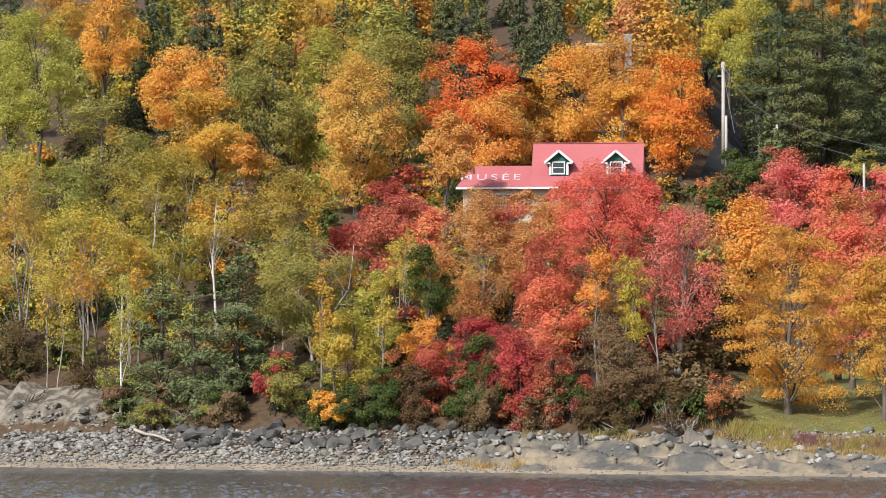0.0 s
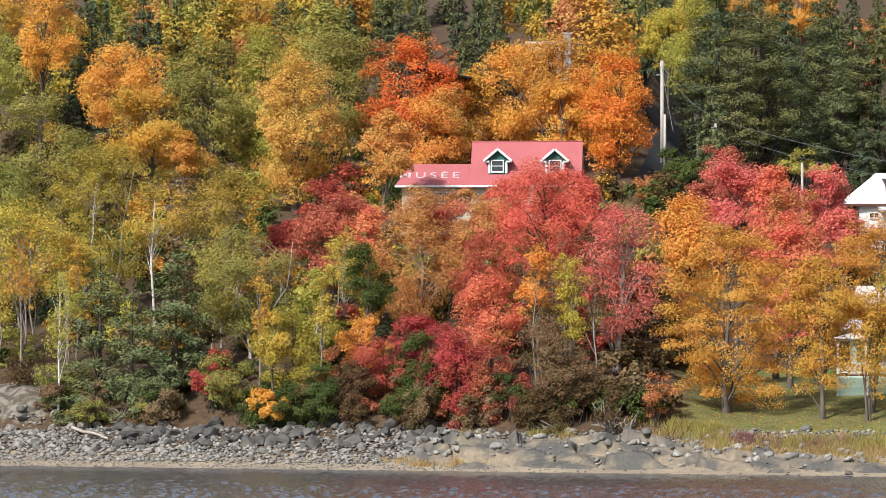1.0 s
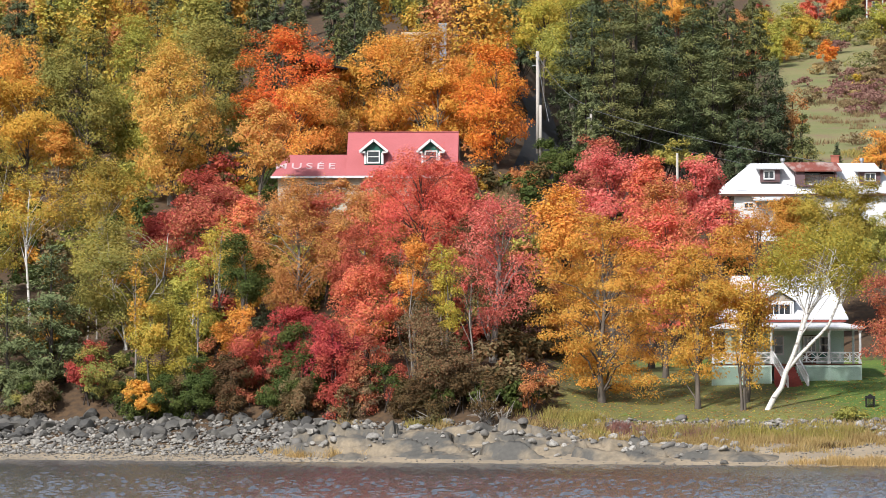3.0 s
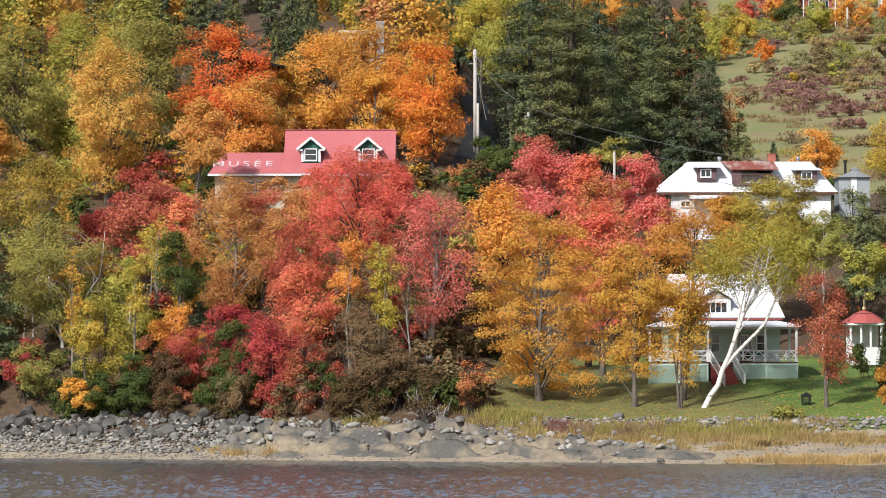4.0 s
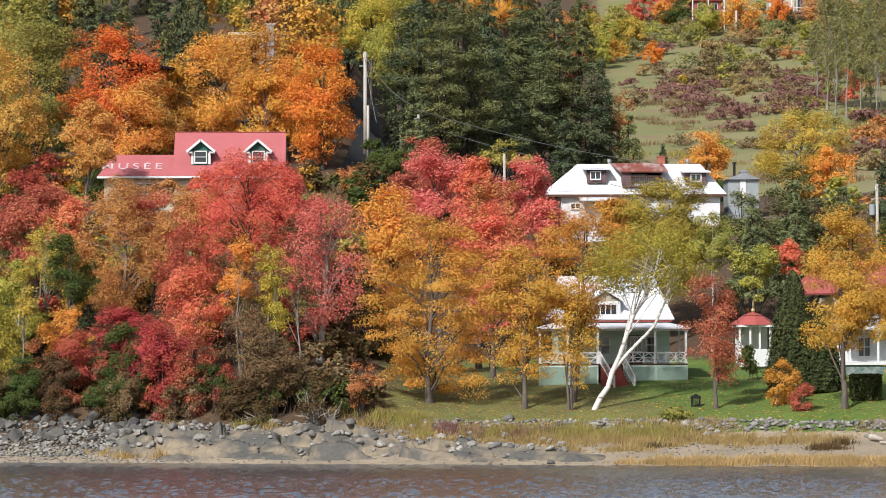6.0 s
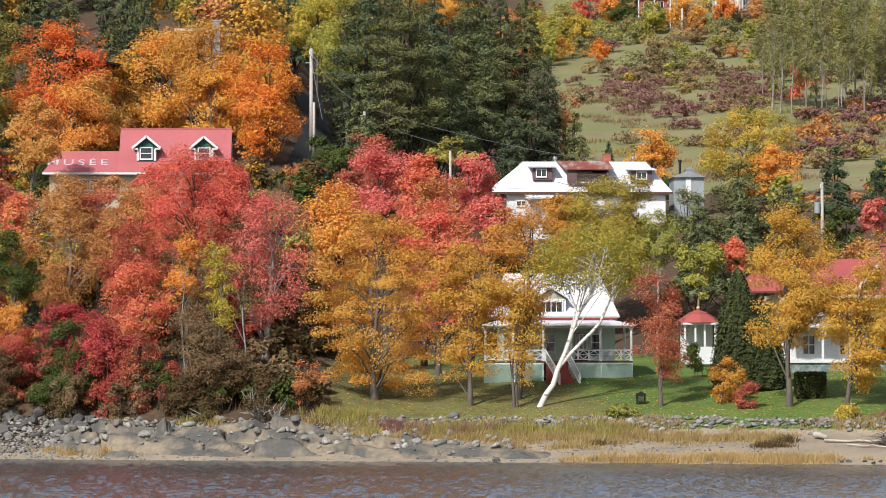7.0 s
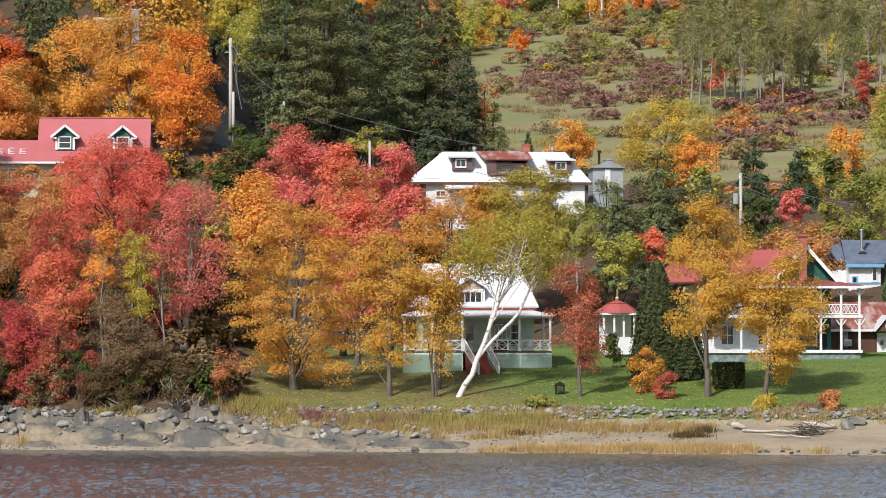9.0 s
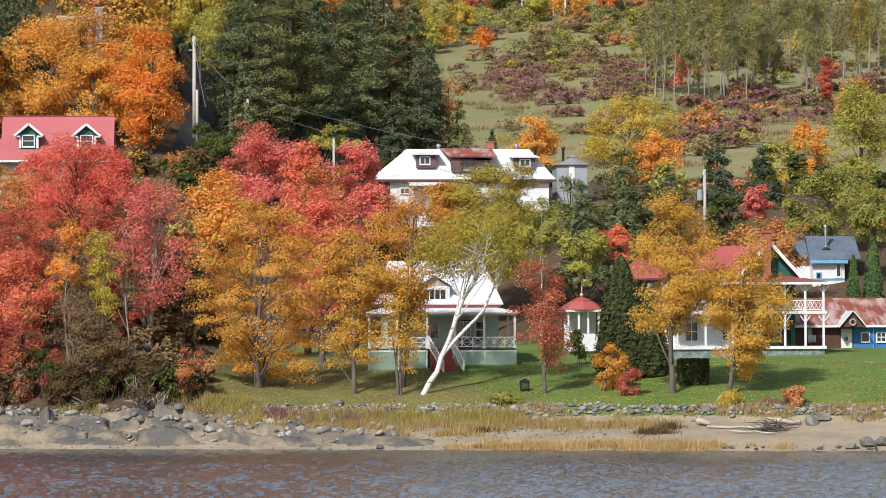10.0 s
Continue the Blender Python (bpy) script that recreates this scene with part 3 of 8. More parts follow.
def conifer(key, x, y, top, width, bottom, kind="spruce_tree", droop=0.25, dense=1.0, blunt=0.0, coarse=1.0, label=""):
    """Whorls of boughs, each a fan of needle sprays, from the foot to the tip."""
    tree_seed[0] += 1
    rng = np.random.default_rng(tree_seed[0])
    z = land_height(x, y) - 0.1
    h, lo = top - z, max(0.2, bottom - z)
    ch = h - lo
    pine = kind == "pine_tree"
    levels = int(np.clip(ch / (0.86 if pine else 0.62), 5, 22))
    pts, outs, limbs = [], [], []
    for i in range(levels):
        u = (i + rng.uniform(-0.3, 0.3)) / levels
        u = min(max(u, 0.0), 0.99)
        if pine:
            rad = width / 2 * 1.2 * (1 - u) ** 0.6 * (0.7 + 0.3 * min(1.0, u * 6))
        else:
            rad = width / 2 * ((1 - u) ** (0.8 - 0.4 * blunt) + 0.03)
        boughs = max(4, int((4.5 if pine else 7) * (0.6 + rad / 2.4)))
        a0 = rng.uniform(0, 6.28)
        for j in range(boughs):
            a = a0 + j * 6.283 / boughs + rng.normal(0, 0.3)
            r = rad * (rng.uniform(0.5, 1.2) if pine else rng.uniform(0.7, 1.15))
            zz = lo + u * ch + rng.normal(0, 0.35 if pine else 0.15)
            rise = rng.uniform(-0.22, 0.34) * r if pine else -droop * r
            root = np.array([0, 0, zz])
            end = np.array([math.cos(a) * r, math.sin(a) * r, zz + rise])
            k = int((95 if pine else 50) * dense / coarse ** 1.6 * (0.5 + r / 1.6))
            if pine:
                # flat plates of needles along the bough, bare near the trunk
                tufts = max(4, int(r * 3.4))
                at = rng.uniform(0.30, 1.0, tufts) ** 0.8
                pick = rng.integers(0, tufts, k)
                across = np.array([-math.sin(a), math.cos(a), 0.0])
                shift = across * (rng.normal(0, 0.30, tufts) * (0.4 + r * 0.30) * (1.15 - at * 0.5))[:, None]
                shift[:, 2] += rng.normal(0.05, 0.10, tufts)
                p = root + at[pick][:, None] * (end - root) + shift[pick]
                p += rng.normal(size=(k, 3)) * np.array([0.30, 0.30, 0.17])
            else:
                v = rng.uniform(0.18, 1.0, k) ** 0.7
                p = root + v[:, None] * (end - root)
                wide = 0.24 * (0.35 + 0.5 * r) * (1 - 0.6 * v)
                p += rng.normal(size=(k, 3)) * np.stack([wide, wide, np.full(k, 0.13)], 1)
                p[:, 2] -= 0.10 * r * v * v
            pts.append(p)
            outs.append(np.tile([math.cos(a) * 0.45, math.sin(a) * 0.45, 0.55 if pine else 0.25], (k, 1)))
            if j % 2 == 0:
                limbs.append(end * np.array([0.85, 0.85, 1]))
    pts, outs = np.concatenate(pts), np.concatenate(outs)
    crown = leaves(pts, (0.150 if pine else 0.155) * coarse, rng, 0.3, 2.3, outs, 0.55)
    trunk = wood(rng, (0, 0, -0.3), (0, 0, h * 0.97), 0.012 * h + 0.05, 0.02, limbs[::2][:26], 0.3)
    words = label or f"{WORDS[key]} {kind.replace('_', ' ')} on the wooded hillside"
    return finish_tree(kind, x, y, z, trunk, crown, BARK_DARK, key, words, "tree")


def pine(key, x, y, top, width, bottom, **more):
    return conifer(key, x, y, top, width, bottom, kind="pine_tree", **more)


def spruce(key, x, y, top, width, bottom, **more):
    return conifer(key, x, y, top, width, bottom, **more)


# ---- houses ----
def window(parent, x0, x1, z0, z1, y, frame_mat=None, mullions=1, transoms=1, name="window"):
    """A framed window proud of a wall that faces the river at y: frame, bars and panes."""
    w = 0.09
    f = frame_mat or WHITE
    bm = box(x0 - w, y - 0.06, z0 - w, x0, y + 0.04, z1 + w)
    box(x1, y - 0.06, z0 - w, x1 + w, y + 0.04, z1 + w, bm)
    box(x0, y - 0.06, z1, x1, y + 0.04, z1 + w, bm)
    box(x0 - w, y - 0.09, z0 - w - 0.04, x1 + w, y + 0.04, z0, bm)
    for i in range(1, mullions + 1):
        xm = x0 + (x1 - x0) * i / (mullions + 1)
        box(xm - 0.03, y - 0.04, z0, xm + 0.03, y + 0.02, z1, bm)
    for i in range(1, transoms + 1):
        zm = z0 + (z1 - z0) * i / (transoms + 1)
        box(x0, y - 0.035, zm - 0.03, x1, y + 0.015, zm + 0.03, bm)
    fr = part(name, bm, f, parent)
    part("pane", box(x0, y - 0.005, z0, x1, y + 0.012, z1), GLASS, fr)
    return fr


def gable_prism(x0, x1, z0, z1, y0, y1, bm=None):
    """A triangular prism, gable to the river."""
    bm = bm or bmesh.new()
    v = [bm.verts.new(p) for p in ((x0, y0, z0), (x1, y0, z0), ((x0 + x1) / 2, y0, z1), (x0, y1, z0), (x1, y1, z0), ((x0 + x1) / 2, y1, z1))]
    for f in ((0, 1, 2), (5, 4, 3), (0, 3, 4, 1), (1, 4, 5, 2), (2, 5, 3, 0)):
        bm.faces.new([v[i] for i in f])
    return bm


def seams(parent, x0, x1, y0, z0, y1, z1, step, mat, w=0.03):
    """Standing seams up a roof slope that faces the river."""
    bm = bmesh.new()
    x = x0 + step / 2
    while x < x1:
        bar((x, y0, z0 + 0.03), (x, y1, z1 + 0.03), w, 0.05, bm)
        x += step
    return part("roof_seams", bm, mat, parent)


def lettering(text, size, m, mat, parent):
    c = bpy.data.curves.new("lettering", "FONT")
    c.body, c.size, c.extrude, c.space_character, c.offset = text, size, 0.01, 1.40, 0.008
    ob = new("lettering", c)
    me = bpy.data.meshes.new_from_object(ob)
    bpy.data.objects.remove(ob)
    me.transform(m)
    me.transform(Matrix.Translation(-parent.location))
    me.materials.append(mat)
    out = new("lettering", me)
    out.parent = parent
    return out


def museum():
    xl, xm, xr = -21.11, -14.82, -5.33
    ze, zl, zr = 22.72, 24.70, 26.71
    g = 18.6
    t = thing("old_house", pose((xl + xr) / 2, 290.5, g), "cream house with a pink-red metal roof and two green dormers", "house")
    part("wall", box(xl + 0.5, 286.6, g, xr - 0.2, 294.4, ze - 0.05), CREAM, t)
    for gx in (xm + 0.12, xr - 0.32):
        part("gable_wall", slab([(gx, 286.6, ze - 0.06), (gx, 294.4, ze - 0.06), (gx, 290.5, zr - 0.15)], 0.12), CREAM, t)
    # main roof, wing roof
    bm = slab([(xm, 285.9, ze), (xr, 285.9, ze), (xr, 290.5, zr), (xm, 290.5, zr)], 0.14)
    slab([(xr, 295.1, ze), (xm, 295.1, ze), (xm, 290.5, zr), (xr, 290.5, zr)], 0.14, bm)
    roof = part("roof", bm, RED_ROOF, t)
    bm = slab([(xl, 285.9, ze), (xm, 285.9, ze), (xm, 289.0, zl), (xl + 1.15, 289.0, zl)], 0.14)
    slab([(xm, 292.5, ze), (xl, 292.5, ze), (xl + 1.15, 289.0, zl), (xm, 289.0, zl)], 0.14, bm)
    part("wing_roof", bm, RED_ROOF, t)
    bm = box(xl - 0.05, 285.78, ze - 0.2, xr + 0.05, 285.9, ze - 0.02)
    part("fascia", bm, WHITE, t)
    bm = box(xm - 0.02, 290.4, zr, xr + 0.02, 290.6, zr + 0.06)
    part("ridge_cap", bm, RED_ROOF, t)
    # slope of the wing carries the word
    a = math.atan2(zl - ze, 3.1)
    m = Matrix.Translation((-20.89, 286.9, ze + 1.0 * math.tan(a))) @ pose(0, 0, 0, math.degrees(a)) @ Matrix.Translation((0, 0, 0.03))
    lettering("MUSÉE", 1.38, m, WORN_PAINT, t)
    slope = (zr - ze) / 4.6
    for x0, x1, zt, zp, w0, w1 in ((-13.58, -11.37, 24.92, 25.79, -12.96, -12.05),
                                   (-8.74, -6.54, 24.90, 25.76, -8.07, -7.16)):
        zb = ze + slope * (287.1 - 285.9)
        c = (x0 + x1) / 2
        bm = box(x0 + 0.3, 287.0, zb - 0.1, x1 - 0.3, 290.0, zt)
        d = part("dormer", bm, GREEN_TRIM, t, "green dormer with a white-edged gable")
        part("dormer_gable", gable_prism(x0 + 0.3, x1 - 0.3, zt + 0.002, zp - 0.05, 287.0, 290.0), GREEN_TRIM, d)
        rb = slab([(x0 - 0.05, 286.7, zt - 0.06), (c, 286.7, zp + 0.06), (c, 290.2, zp + 0.06), (x0 - 0.05, 290.2, zt - 0.06)][::-1], 0.1)
        slab([(x1 + 0.05, 286.7, zt - 0.06), (c, 286.7, zp + 0.06), (c, 290.2, zp + 0.06), (x1 + 0.05, 290.2, zt - 0.06)], 0.1, rb)
        part("dormer_roof", rb, RED_ROOF, d)
        tb = bar((x0 - 0.1, 286.64, zt - 0.12), (c, 286.64, zp + 0.02), 0.1, 0.2)
        bar((x1 + 0.1, 286.64, zt - 0.12), (c, 286.64, zp + 0.02), 0.1, 0.2, tb)
        box(x0 - 0.1, 286.7, zt - 0.24, x0 + 0.4, 286.9, zt - 0.1, tb)
        box(x1 - 0.4, 286.7, zt - 0.24, x1 + 0.1, 286.9, zt - 0.1, tb)
        box(x0 + 0.28, 286.92, zb, x0 + 0.48, 287.0, zt - 0.2, tb)
        box(x1 - 0.48, 286.92, zb, x1 - 0.28, 287.0, zt - 0.2, tb)
        part("dormer_trim", tb, WHITE, d)
        window(d, w0, w1, zt - 0.98, zt - 0.1, 286.95, WHITE, 0, 1)
    # row of windows under the eave
    x, z0, z1 = -18.07, 21.27, 22.09
    for i in range(3):
        window(t, x + i * 0.92, x + i * 0.92 + 0.78, z0, z1, 286.58, WHITE, 0, 0)
    window(t, xr - 3.2, xr - 2.2, z0 - 0.3, z1 - 0.1, 286.58, WHITE, 1, 1)


museum()


def porch_house():
    yf = 241.0
    x0, x1 = 13.49, 24.11
    xw0, xw1 = x0 + 1.6, 23.10
    zf, ze = 6.50, 8.96
    g = 4.6
    t = thing("porch_house", pose((x0 + x1) / 2, 245, g), "pale mint house with white roof and wraparound veranda", "house")
    part("wall", box(xw0, 243.5, g, xw1, 252, ze + 0.5), MINT, t)
    part("porch_floor", box(x0, yf, zf - 0.16, x1, 243.49, zf), BROWN_BOARD, t)
    part("porch_floor", box(xw1 + 0.01, 243.5, zf - 0.16, x1, 249, zf), BROWN_BOARD, t)
    # veranda roof: low slope, white edge, maroon flashing above
    zr = ze + 0.42
    bm = slab([(x0 - 0.2, yf - 0.3, ze + 0.12), (x1 + 0.2, yf - 0.3, ze + 0.12), (xw1 - 0.2, 243.6, zr + 0.1), (x0 + 1.2, 243.6, zr + 0.1)], 0.1)
    slab([(x1 + 0.2, yf - 0.3, ze + 0.12), (x1 + 0.2, 249.5, ze + 0.12), (xw1 - 0.2, 249.5, zr + 0.1), (xw1 - 0.2, 243.6, zr + 0.1)], 0.1, bm)
    part("porch_roof", bm, WHITE_METAL, t)
    part("porch_beam", box(x0 - 0.1, yf + 0.02, ze - 0.12, x1 + 0.1, yf + 0.16, ze + 0.02), WHITE, t)
    part("flashing", box(x0 + 1.0, 243.3, zr + 0.12, xw1 + 0.15, 243.48, zr + 0.36), RED_STEPS, t)
    # steep main roof
    zb, zt = zr + 0.36, 12.97
    bm = slab([(x0 + 0.8, 243.2, zb), (xw1 + 0.3, 243.2, zb), (xw1 - 0.75, 248, zt), (x0 + 1.9, 248, zt)], 0.12)
    slab([(xw1 + 0.3, 252.6, zb), (x0 + 0.8, 252.6, zb), (x0 + 1.9, 248, zt), (xw1 - 0.75, 248, zt)], 0.12, bm)
    slab([(xw1 + 0.3, 243.2, zb), (xw1 + 0.3, 252.6, zb), (xw1 - 0.75, 248, zt)], 0.1, bm)
    slab([(x0 + 0.8, 252.6, zb), (x0 + 0.8, 243.2, zb), (x0 + 1.9, 248, zt)], 0.1, bm)
    r = part("roof", bm, WHITE_METAL, t)
    # dormer with a band of four lights
    dx0, dx1, dz0, dz1 = 17.71, 19.26, 10.07, 10.76
    d = part("dormer", box(dx0 - 0.3, 243.7, dz0 - 0.5, dx1 + 0.3, 247, dz1 + 0.25), WHITE, t)
    window(d, dx0, dx1, dz0, dz1, 243.68, WHITE, 3, 0)
    c = (dx0 + dx1) / 2
    rb = slab([(dx0 - 0.5, 243.4, dz1 + 0.2), (c, 243.4, dz1 + 1.0), (c, 247.3, dz1 + 1.0), (dx0 - 0.5, 247.3, dz1 + 0.2)][::-1], 0.08)
    slab([(dx1 + 0.5, 243.4, dz1 + 0.2), (c, 243.4, dz1 + 1.0), (c, 247.3, dz1 + 1.0), (dx1 + 0.5, 247.3, dz1 + 0.2)], 0.08, rb)
    part("dormer_roof", rb, WHITE_METAL, d)
    part("dormer_gable", gable_prism(dx0 - 0.28, dx1 + 0.28, dz1 + 0.252, dz1 + 0.9, 243.75, 246.9), DRIFT, d)
    # columns
    cols = [x0 + 0.1, 15.58, 17.72, 19.70, 21.81, x1 - 0.1]
    for cx in cols:
        bm = box(cx - 0.08, yf + 0.02, zf, cx + 0.08, yf + 0.18, ze - 0.13, bevel=0.015)
        box(cx - 0.12, yf - 0.01, zf, cx + 0.12, yf + 0.21, zf + 0.12, bm)
        box(cx - 0.12, yf - 0.01, ze - 0.25, cx + 0.12, yf + 0.21, ze - 0.13, bm)
        part("column", bm, WHITE, t)
    part("column", box(x1 - 0.18, 246, zf, x1 - 0.02, 246.16, ze), WHITE, t)
    # railings with crossed panels
    sx0, sx1 = 17.84, 19.42

    def railing(a, b):
        bm = box(a, yf + 0.06, zf + 0.74, b, yf + 0.14, zf + 0.82)
        box(a, yf + 0.06, zf + 0.1, b, yf + 0.14, zf + 0.16, bm)
        n = max(1, round((b - a) / 0.8))
        for i in range(n):
            p, q = a + (b - a) * i / n, a + (b - a) * (i + 1) / n
            m, mz = (p + q) / 2, zf + 0.45
            for s, e in (((p, mz), (m, zf + 0.74)), ((m, zf + 0.74), (q, mz)), ((q, mz), (m, zf + 0.16)), ((m, zf + 0.16), (p, mz))):
                bar((s[0], yf + 0.1, s[1]), (e[0], yf + 0.1, e[1]), 0.05, 0.05, bm)
            box(q - 0.03, yf + 0.07, zf + 0.16, q + 0.03, yf + 0.13, zf + 0.74, bm)
            box(p + 0.02, yf + 0.08, zf + 0.16, p + 0.08, yf + 0.12, zf + 0.74, bm)
            box(p, yf + 0.085, mz - 0.025, q, yf + 0.115, mz + 0.025, bm)
        part("railing", bm, WHITE, t)
    edges = [cols[0], cols[1], cols[2]]
    for a, b in zip(edges, edges[1:]):
        railing(a + 0.08, b - 0.08)
    railing(sx1, cols[4] - 0.08)
    railing(cols[4] + 0.08, cols[5] - 0.08)
    # lattice skirt
    for a, b in ((x0, sx0 - 0.1), (sx1 + 0.1, x1)):
        zb0 = g + 0.15
        bm = bmesh.new()
        k = 0.16
        w, h = b - a, zf - 0.2 - zb0
        i = -h
        while i < w:
            for flip in (0, 1):
                u0, u1 = max(0.0, i), min(w, i + h)
                if u1 - u0 > 0.05:
                    v0, v1 = u0 - i, u1 - i
                    if flip:
                        v0, v1 = h - v0, h - v1
                    bar((a + u0, yf + 0.03 + 0.02 * flip, zb0 + v0), (a + u1, yf + 0.03 + 0.02 * flip, zb0 + v1), 0.075, 0.02, bm)
            i += k
        s = part("lattice_skirt", bm, MINT, t, "mint lattice panels")
        part("backing", box(a + 0.02, yf + 0.08, zb0, b - 0.02, yf + 0.12, zf - 0.17), MINT, s)
        fb = box(a, yf - 0.01, zf - 0.24, b, yf + 0.02, zf - 0.12)
        for fx in (a, (a + b) / 2, b - 0.08):
            box(fx, yf - 0.005, zb0, fx + 0.08, yf + 0.025, zf - 0.24, fb)
        part("skirt_frame", fb, MINT, s)
    # red stair with white handrails
    n = 8
    rise = (zf - (g + 0.1)) / n
    for i in range(n):
        part("step", box(sx0 + 0.05, yf - 0.3 * (i + 1), zf - rise * (i + 1) - 0.05, sx1 - 0.05 + 0.08 * i, yf - 0.3 * i - 0.002, zf - rise * (i + 1) + 0.01), RED_STEPS, t)
        part("riser", box(sx0 + 0.05, yf - 0.3 * (i + 1) - 0.002, g - 0.3, sx1 - 0.05 + 0.08 * i, yf - 0.3 * (i + 1) + 0.03, zf - rise * (i + 1) - 0.052), RED_STEPS, t)
    for a, e in ((sx0, sx0 + 0.85), (sx1, sx1 + 0.7)):
        bm = bar((a, yf, zf + 0.82), (e, yf - 2.4, g + 1.0), 0.09)
        bar((a, yf, zf + 0.12), (e, yf - 2.4, g + 0.25), 0.06, 0.06, bm)
        box(e - 0.06, yf - 2.46, g - 0.2, e + 0.06, yf - 2.34, g + 1.05, bm)
        box(a - 0.06, yf - 0.06, zf, a + 0.06, yf + 0.06, zf + 0.9, bm)
        for i in range(1, 14):
            u = i / 14
            bar((a + (e - a) * u, yf - 2.4 * u, zf + 0.12 + (g + 0.25 - zf - 0.12) * u), (a + (e - a) * u, yf - 2.4 * u, zf + 0.8 + (g + 1.0 - zf - 0.82) * u), 0.035, 0.035, bm)
        part("stair_rail", bm, WHITE, t)
    # door and windows behind the veranda
    dxa = 20.16
    part("door", box(dxa, 243.42, zf, dxa + 0.95, 243.49, zf + 2.05), BROWN_BOARD, t)
    window(t, dxa + 0.1, dxa + 0.85, zf + 0.9, zf + 1.9, 243.4, WHITE, 2, 0)
    window(t, dxa + 1.25, dxa + 1.9, zf + 0.8, zf + 1.9, 243.46, WHITE, 0, 1)
    wx = 18.16
    window(t, wx, wx + 0.55, zf + 0.75, zf + 1.95, 243.46, WHITE, 0, 1)
    wx = 16.16
    window(t, wx, wx + 0.7, zf + 0.75, zf + 1.95, 243.46, WHITE, 0, 1)
    bm = box(xw1 - 2.4, 242.3, zf + 0.4, xw1 - 1.0, 242.8, zf + 0.47)
    box(xw1 - 2.4, 242.75, zf + 0.47, xw1 - 1.0, 242.8, zf + 0.85, bm)
    for lx in (xw1 - 2.38, xw1 - 1.06):
        box(lx, 242.3, zf, lx + 0.06, 242.8, zf + 0.4, bm)
    b = thing("bench", pose(xw1 - 1.7, 242.5, zf), "dark green wooden bench on the veranda", "bench")
    part("seat", bm, GREEN_TRIM, b)


porch_house()


def white_house():
    g = 17.5
    yf = 304.0
    xa, xb = 17.23, 34.09
    ze = 22.05
    zt = 24.91
    tx0, tx1 = 20.72, 31.96
    t = thing("white_house", pose((xa + xb) / 2, 308, g), "white house with a steep white mansard roof and dormers", "house")
    part("wall", box(xa + 1.9, yf + 0.5, g, xb - 0.6, 313, ze - 0.02), WHITE, t)
    bm = slab([(xa, yf, ze), (xb, yf, ze), (tx1, 306.5, zt), (tx0, 306.5, zt)], 0.15)
    slab([(xb, yf, ze), (xb, 314, ze), (tx1, 311.5, zt), (tx1, 306.5, zt)], 0.15, bm)
    slab([(xa, 314, ze), (xa, yf, ze), (tx0, 306.5, zt), (tx0, 311.5, zt)], 0.15, bm)
    part("roof", bm, WHITE_METAL, t)
    part("top_roof", slab([(tx0, 306.5, zt + 0.05), (tx1, 306.5, zt + 0.05), (tx1, 311.5, zt + 0.2), (tx0, 311.5, zt + 0.2)], 0.15), WHITE_METAL, t)
    part("fascia", box(xa - 0.02, yf - 0.08, ze - 0.2, xb + 0.02, yf, ze + 0.02), BROWN_BOARD, t)
    part("eave_soffit", box(xa, yf, ze - 0.14, xb, yf + 0.5, ze - 0.03), WHITE, t)

    def dormer(px0, px1, pz0, pz1, wx0, wx1):
        d = part("dormer", box(px0, 304.6, pz0, px1, 308, pz1), MAROON, t, "dormer clad in maroon siding")
        part("dormer_roof", slab([(px0 - 0.4, 304.2, pz1), (px1 + 0.4, 304.2, pz1), (px1 + 0.3, 307.5, pz1 + 0.35), (px0 - 0.3, 307.5, pz1 + 0.35)], 0.1), WHITE_METAL, d)
        window(d, wx0, wx1, pz0 + 0.35, pz1 - 0.28, 304.56, WHITE, 1, 0)
    dormer(21.51, 23.25, 23.16, 24.38, 21.87, 22.68)
    dormer(30.37, 32.27, 22.95, 24.13, 30.93, 31.75)
    # recessed balcony under a rusted lean-to roof
    bx0, bx1 = 24.76, 28.18
    bz0, bz1 = 22.88, 24.11
    b = part("balcony", box(bx0, 304.2, bz0 - 0.15, bx1, 306.0, bz0), MAROON, t, "dark recessed balcony")
    # back wall coloured near black: the recess's shade is in the material
    part("balcony_wall", box(bx0, 305.6, bz0, bx1, 305.7, bz1), DARK, b)
    part("balcony_cheek", box(bx0 - 0.12, 304.2, bz0, bx0 + 0.7, 305.58, bz1), MAROON, b)
    part("balcony_cheek", box(bx1, 304.2, bz0, bx1 + 0.12, 305.58, bz1), MAROON, b)
    part("balcony_roof", slab([(bx0 - 0.3, 303.9, bz1 + 0.02), (bx1 + 0.6, 303.9, bz1 + 0.02), (bx1 + 0.3, 306.4, zt + 0.12), (bx0 - 1.0, 306.4, zt + 0.12)], 0.1), RUSTY, b)
    bm = box(bx0 + 0.7, 304.22, bz0 + 0.75, bx1, 304.28, bz0 + 0.82)
    for i in range(14):
        x = bx0 + 0.75 + i * (bx1 - bx0 - 0.8) / 13
        box(x, 304.23, bz0, x + 0.03, 304.27, bz0 + 0.75, bm)
    part("balcony_rail", bm, BROWN_BOARD, b)
    window(b, bx0 + 0.9, bx0 + 2.1, bz0 + 0.1, bz1 - 0.2, 305.55, GREY_PAINT, 1, 0)
    # side porch roof and small window at the lower storey
    part("porch_roof", slab([(20.75, 303.0, ze - 0.55), (24.06, 303.0, ze - 0.55), (24.06, 304.4, ze - 0.12), (20.75, 304.4, ze - 0.12)], 0.1), WHITE_METAL, t)
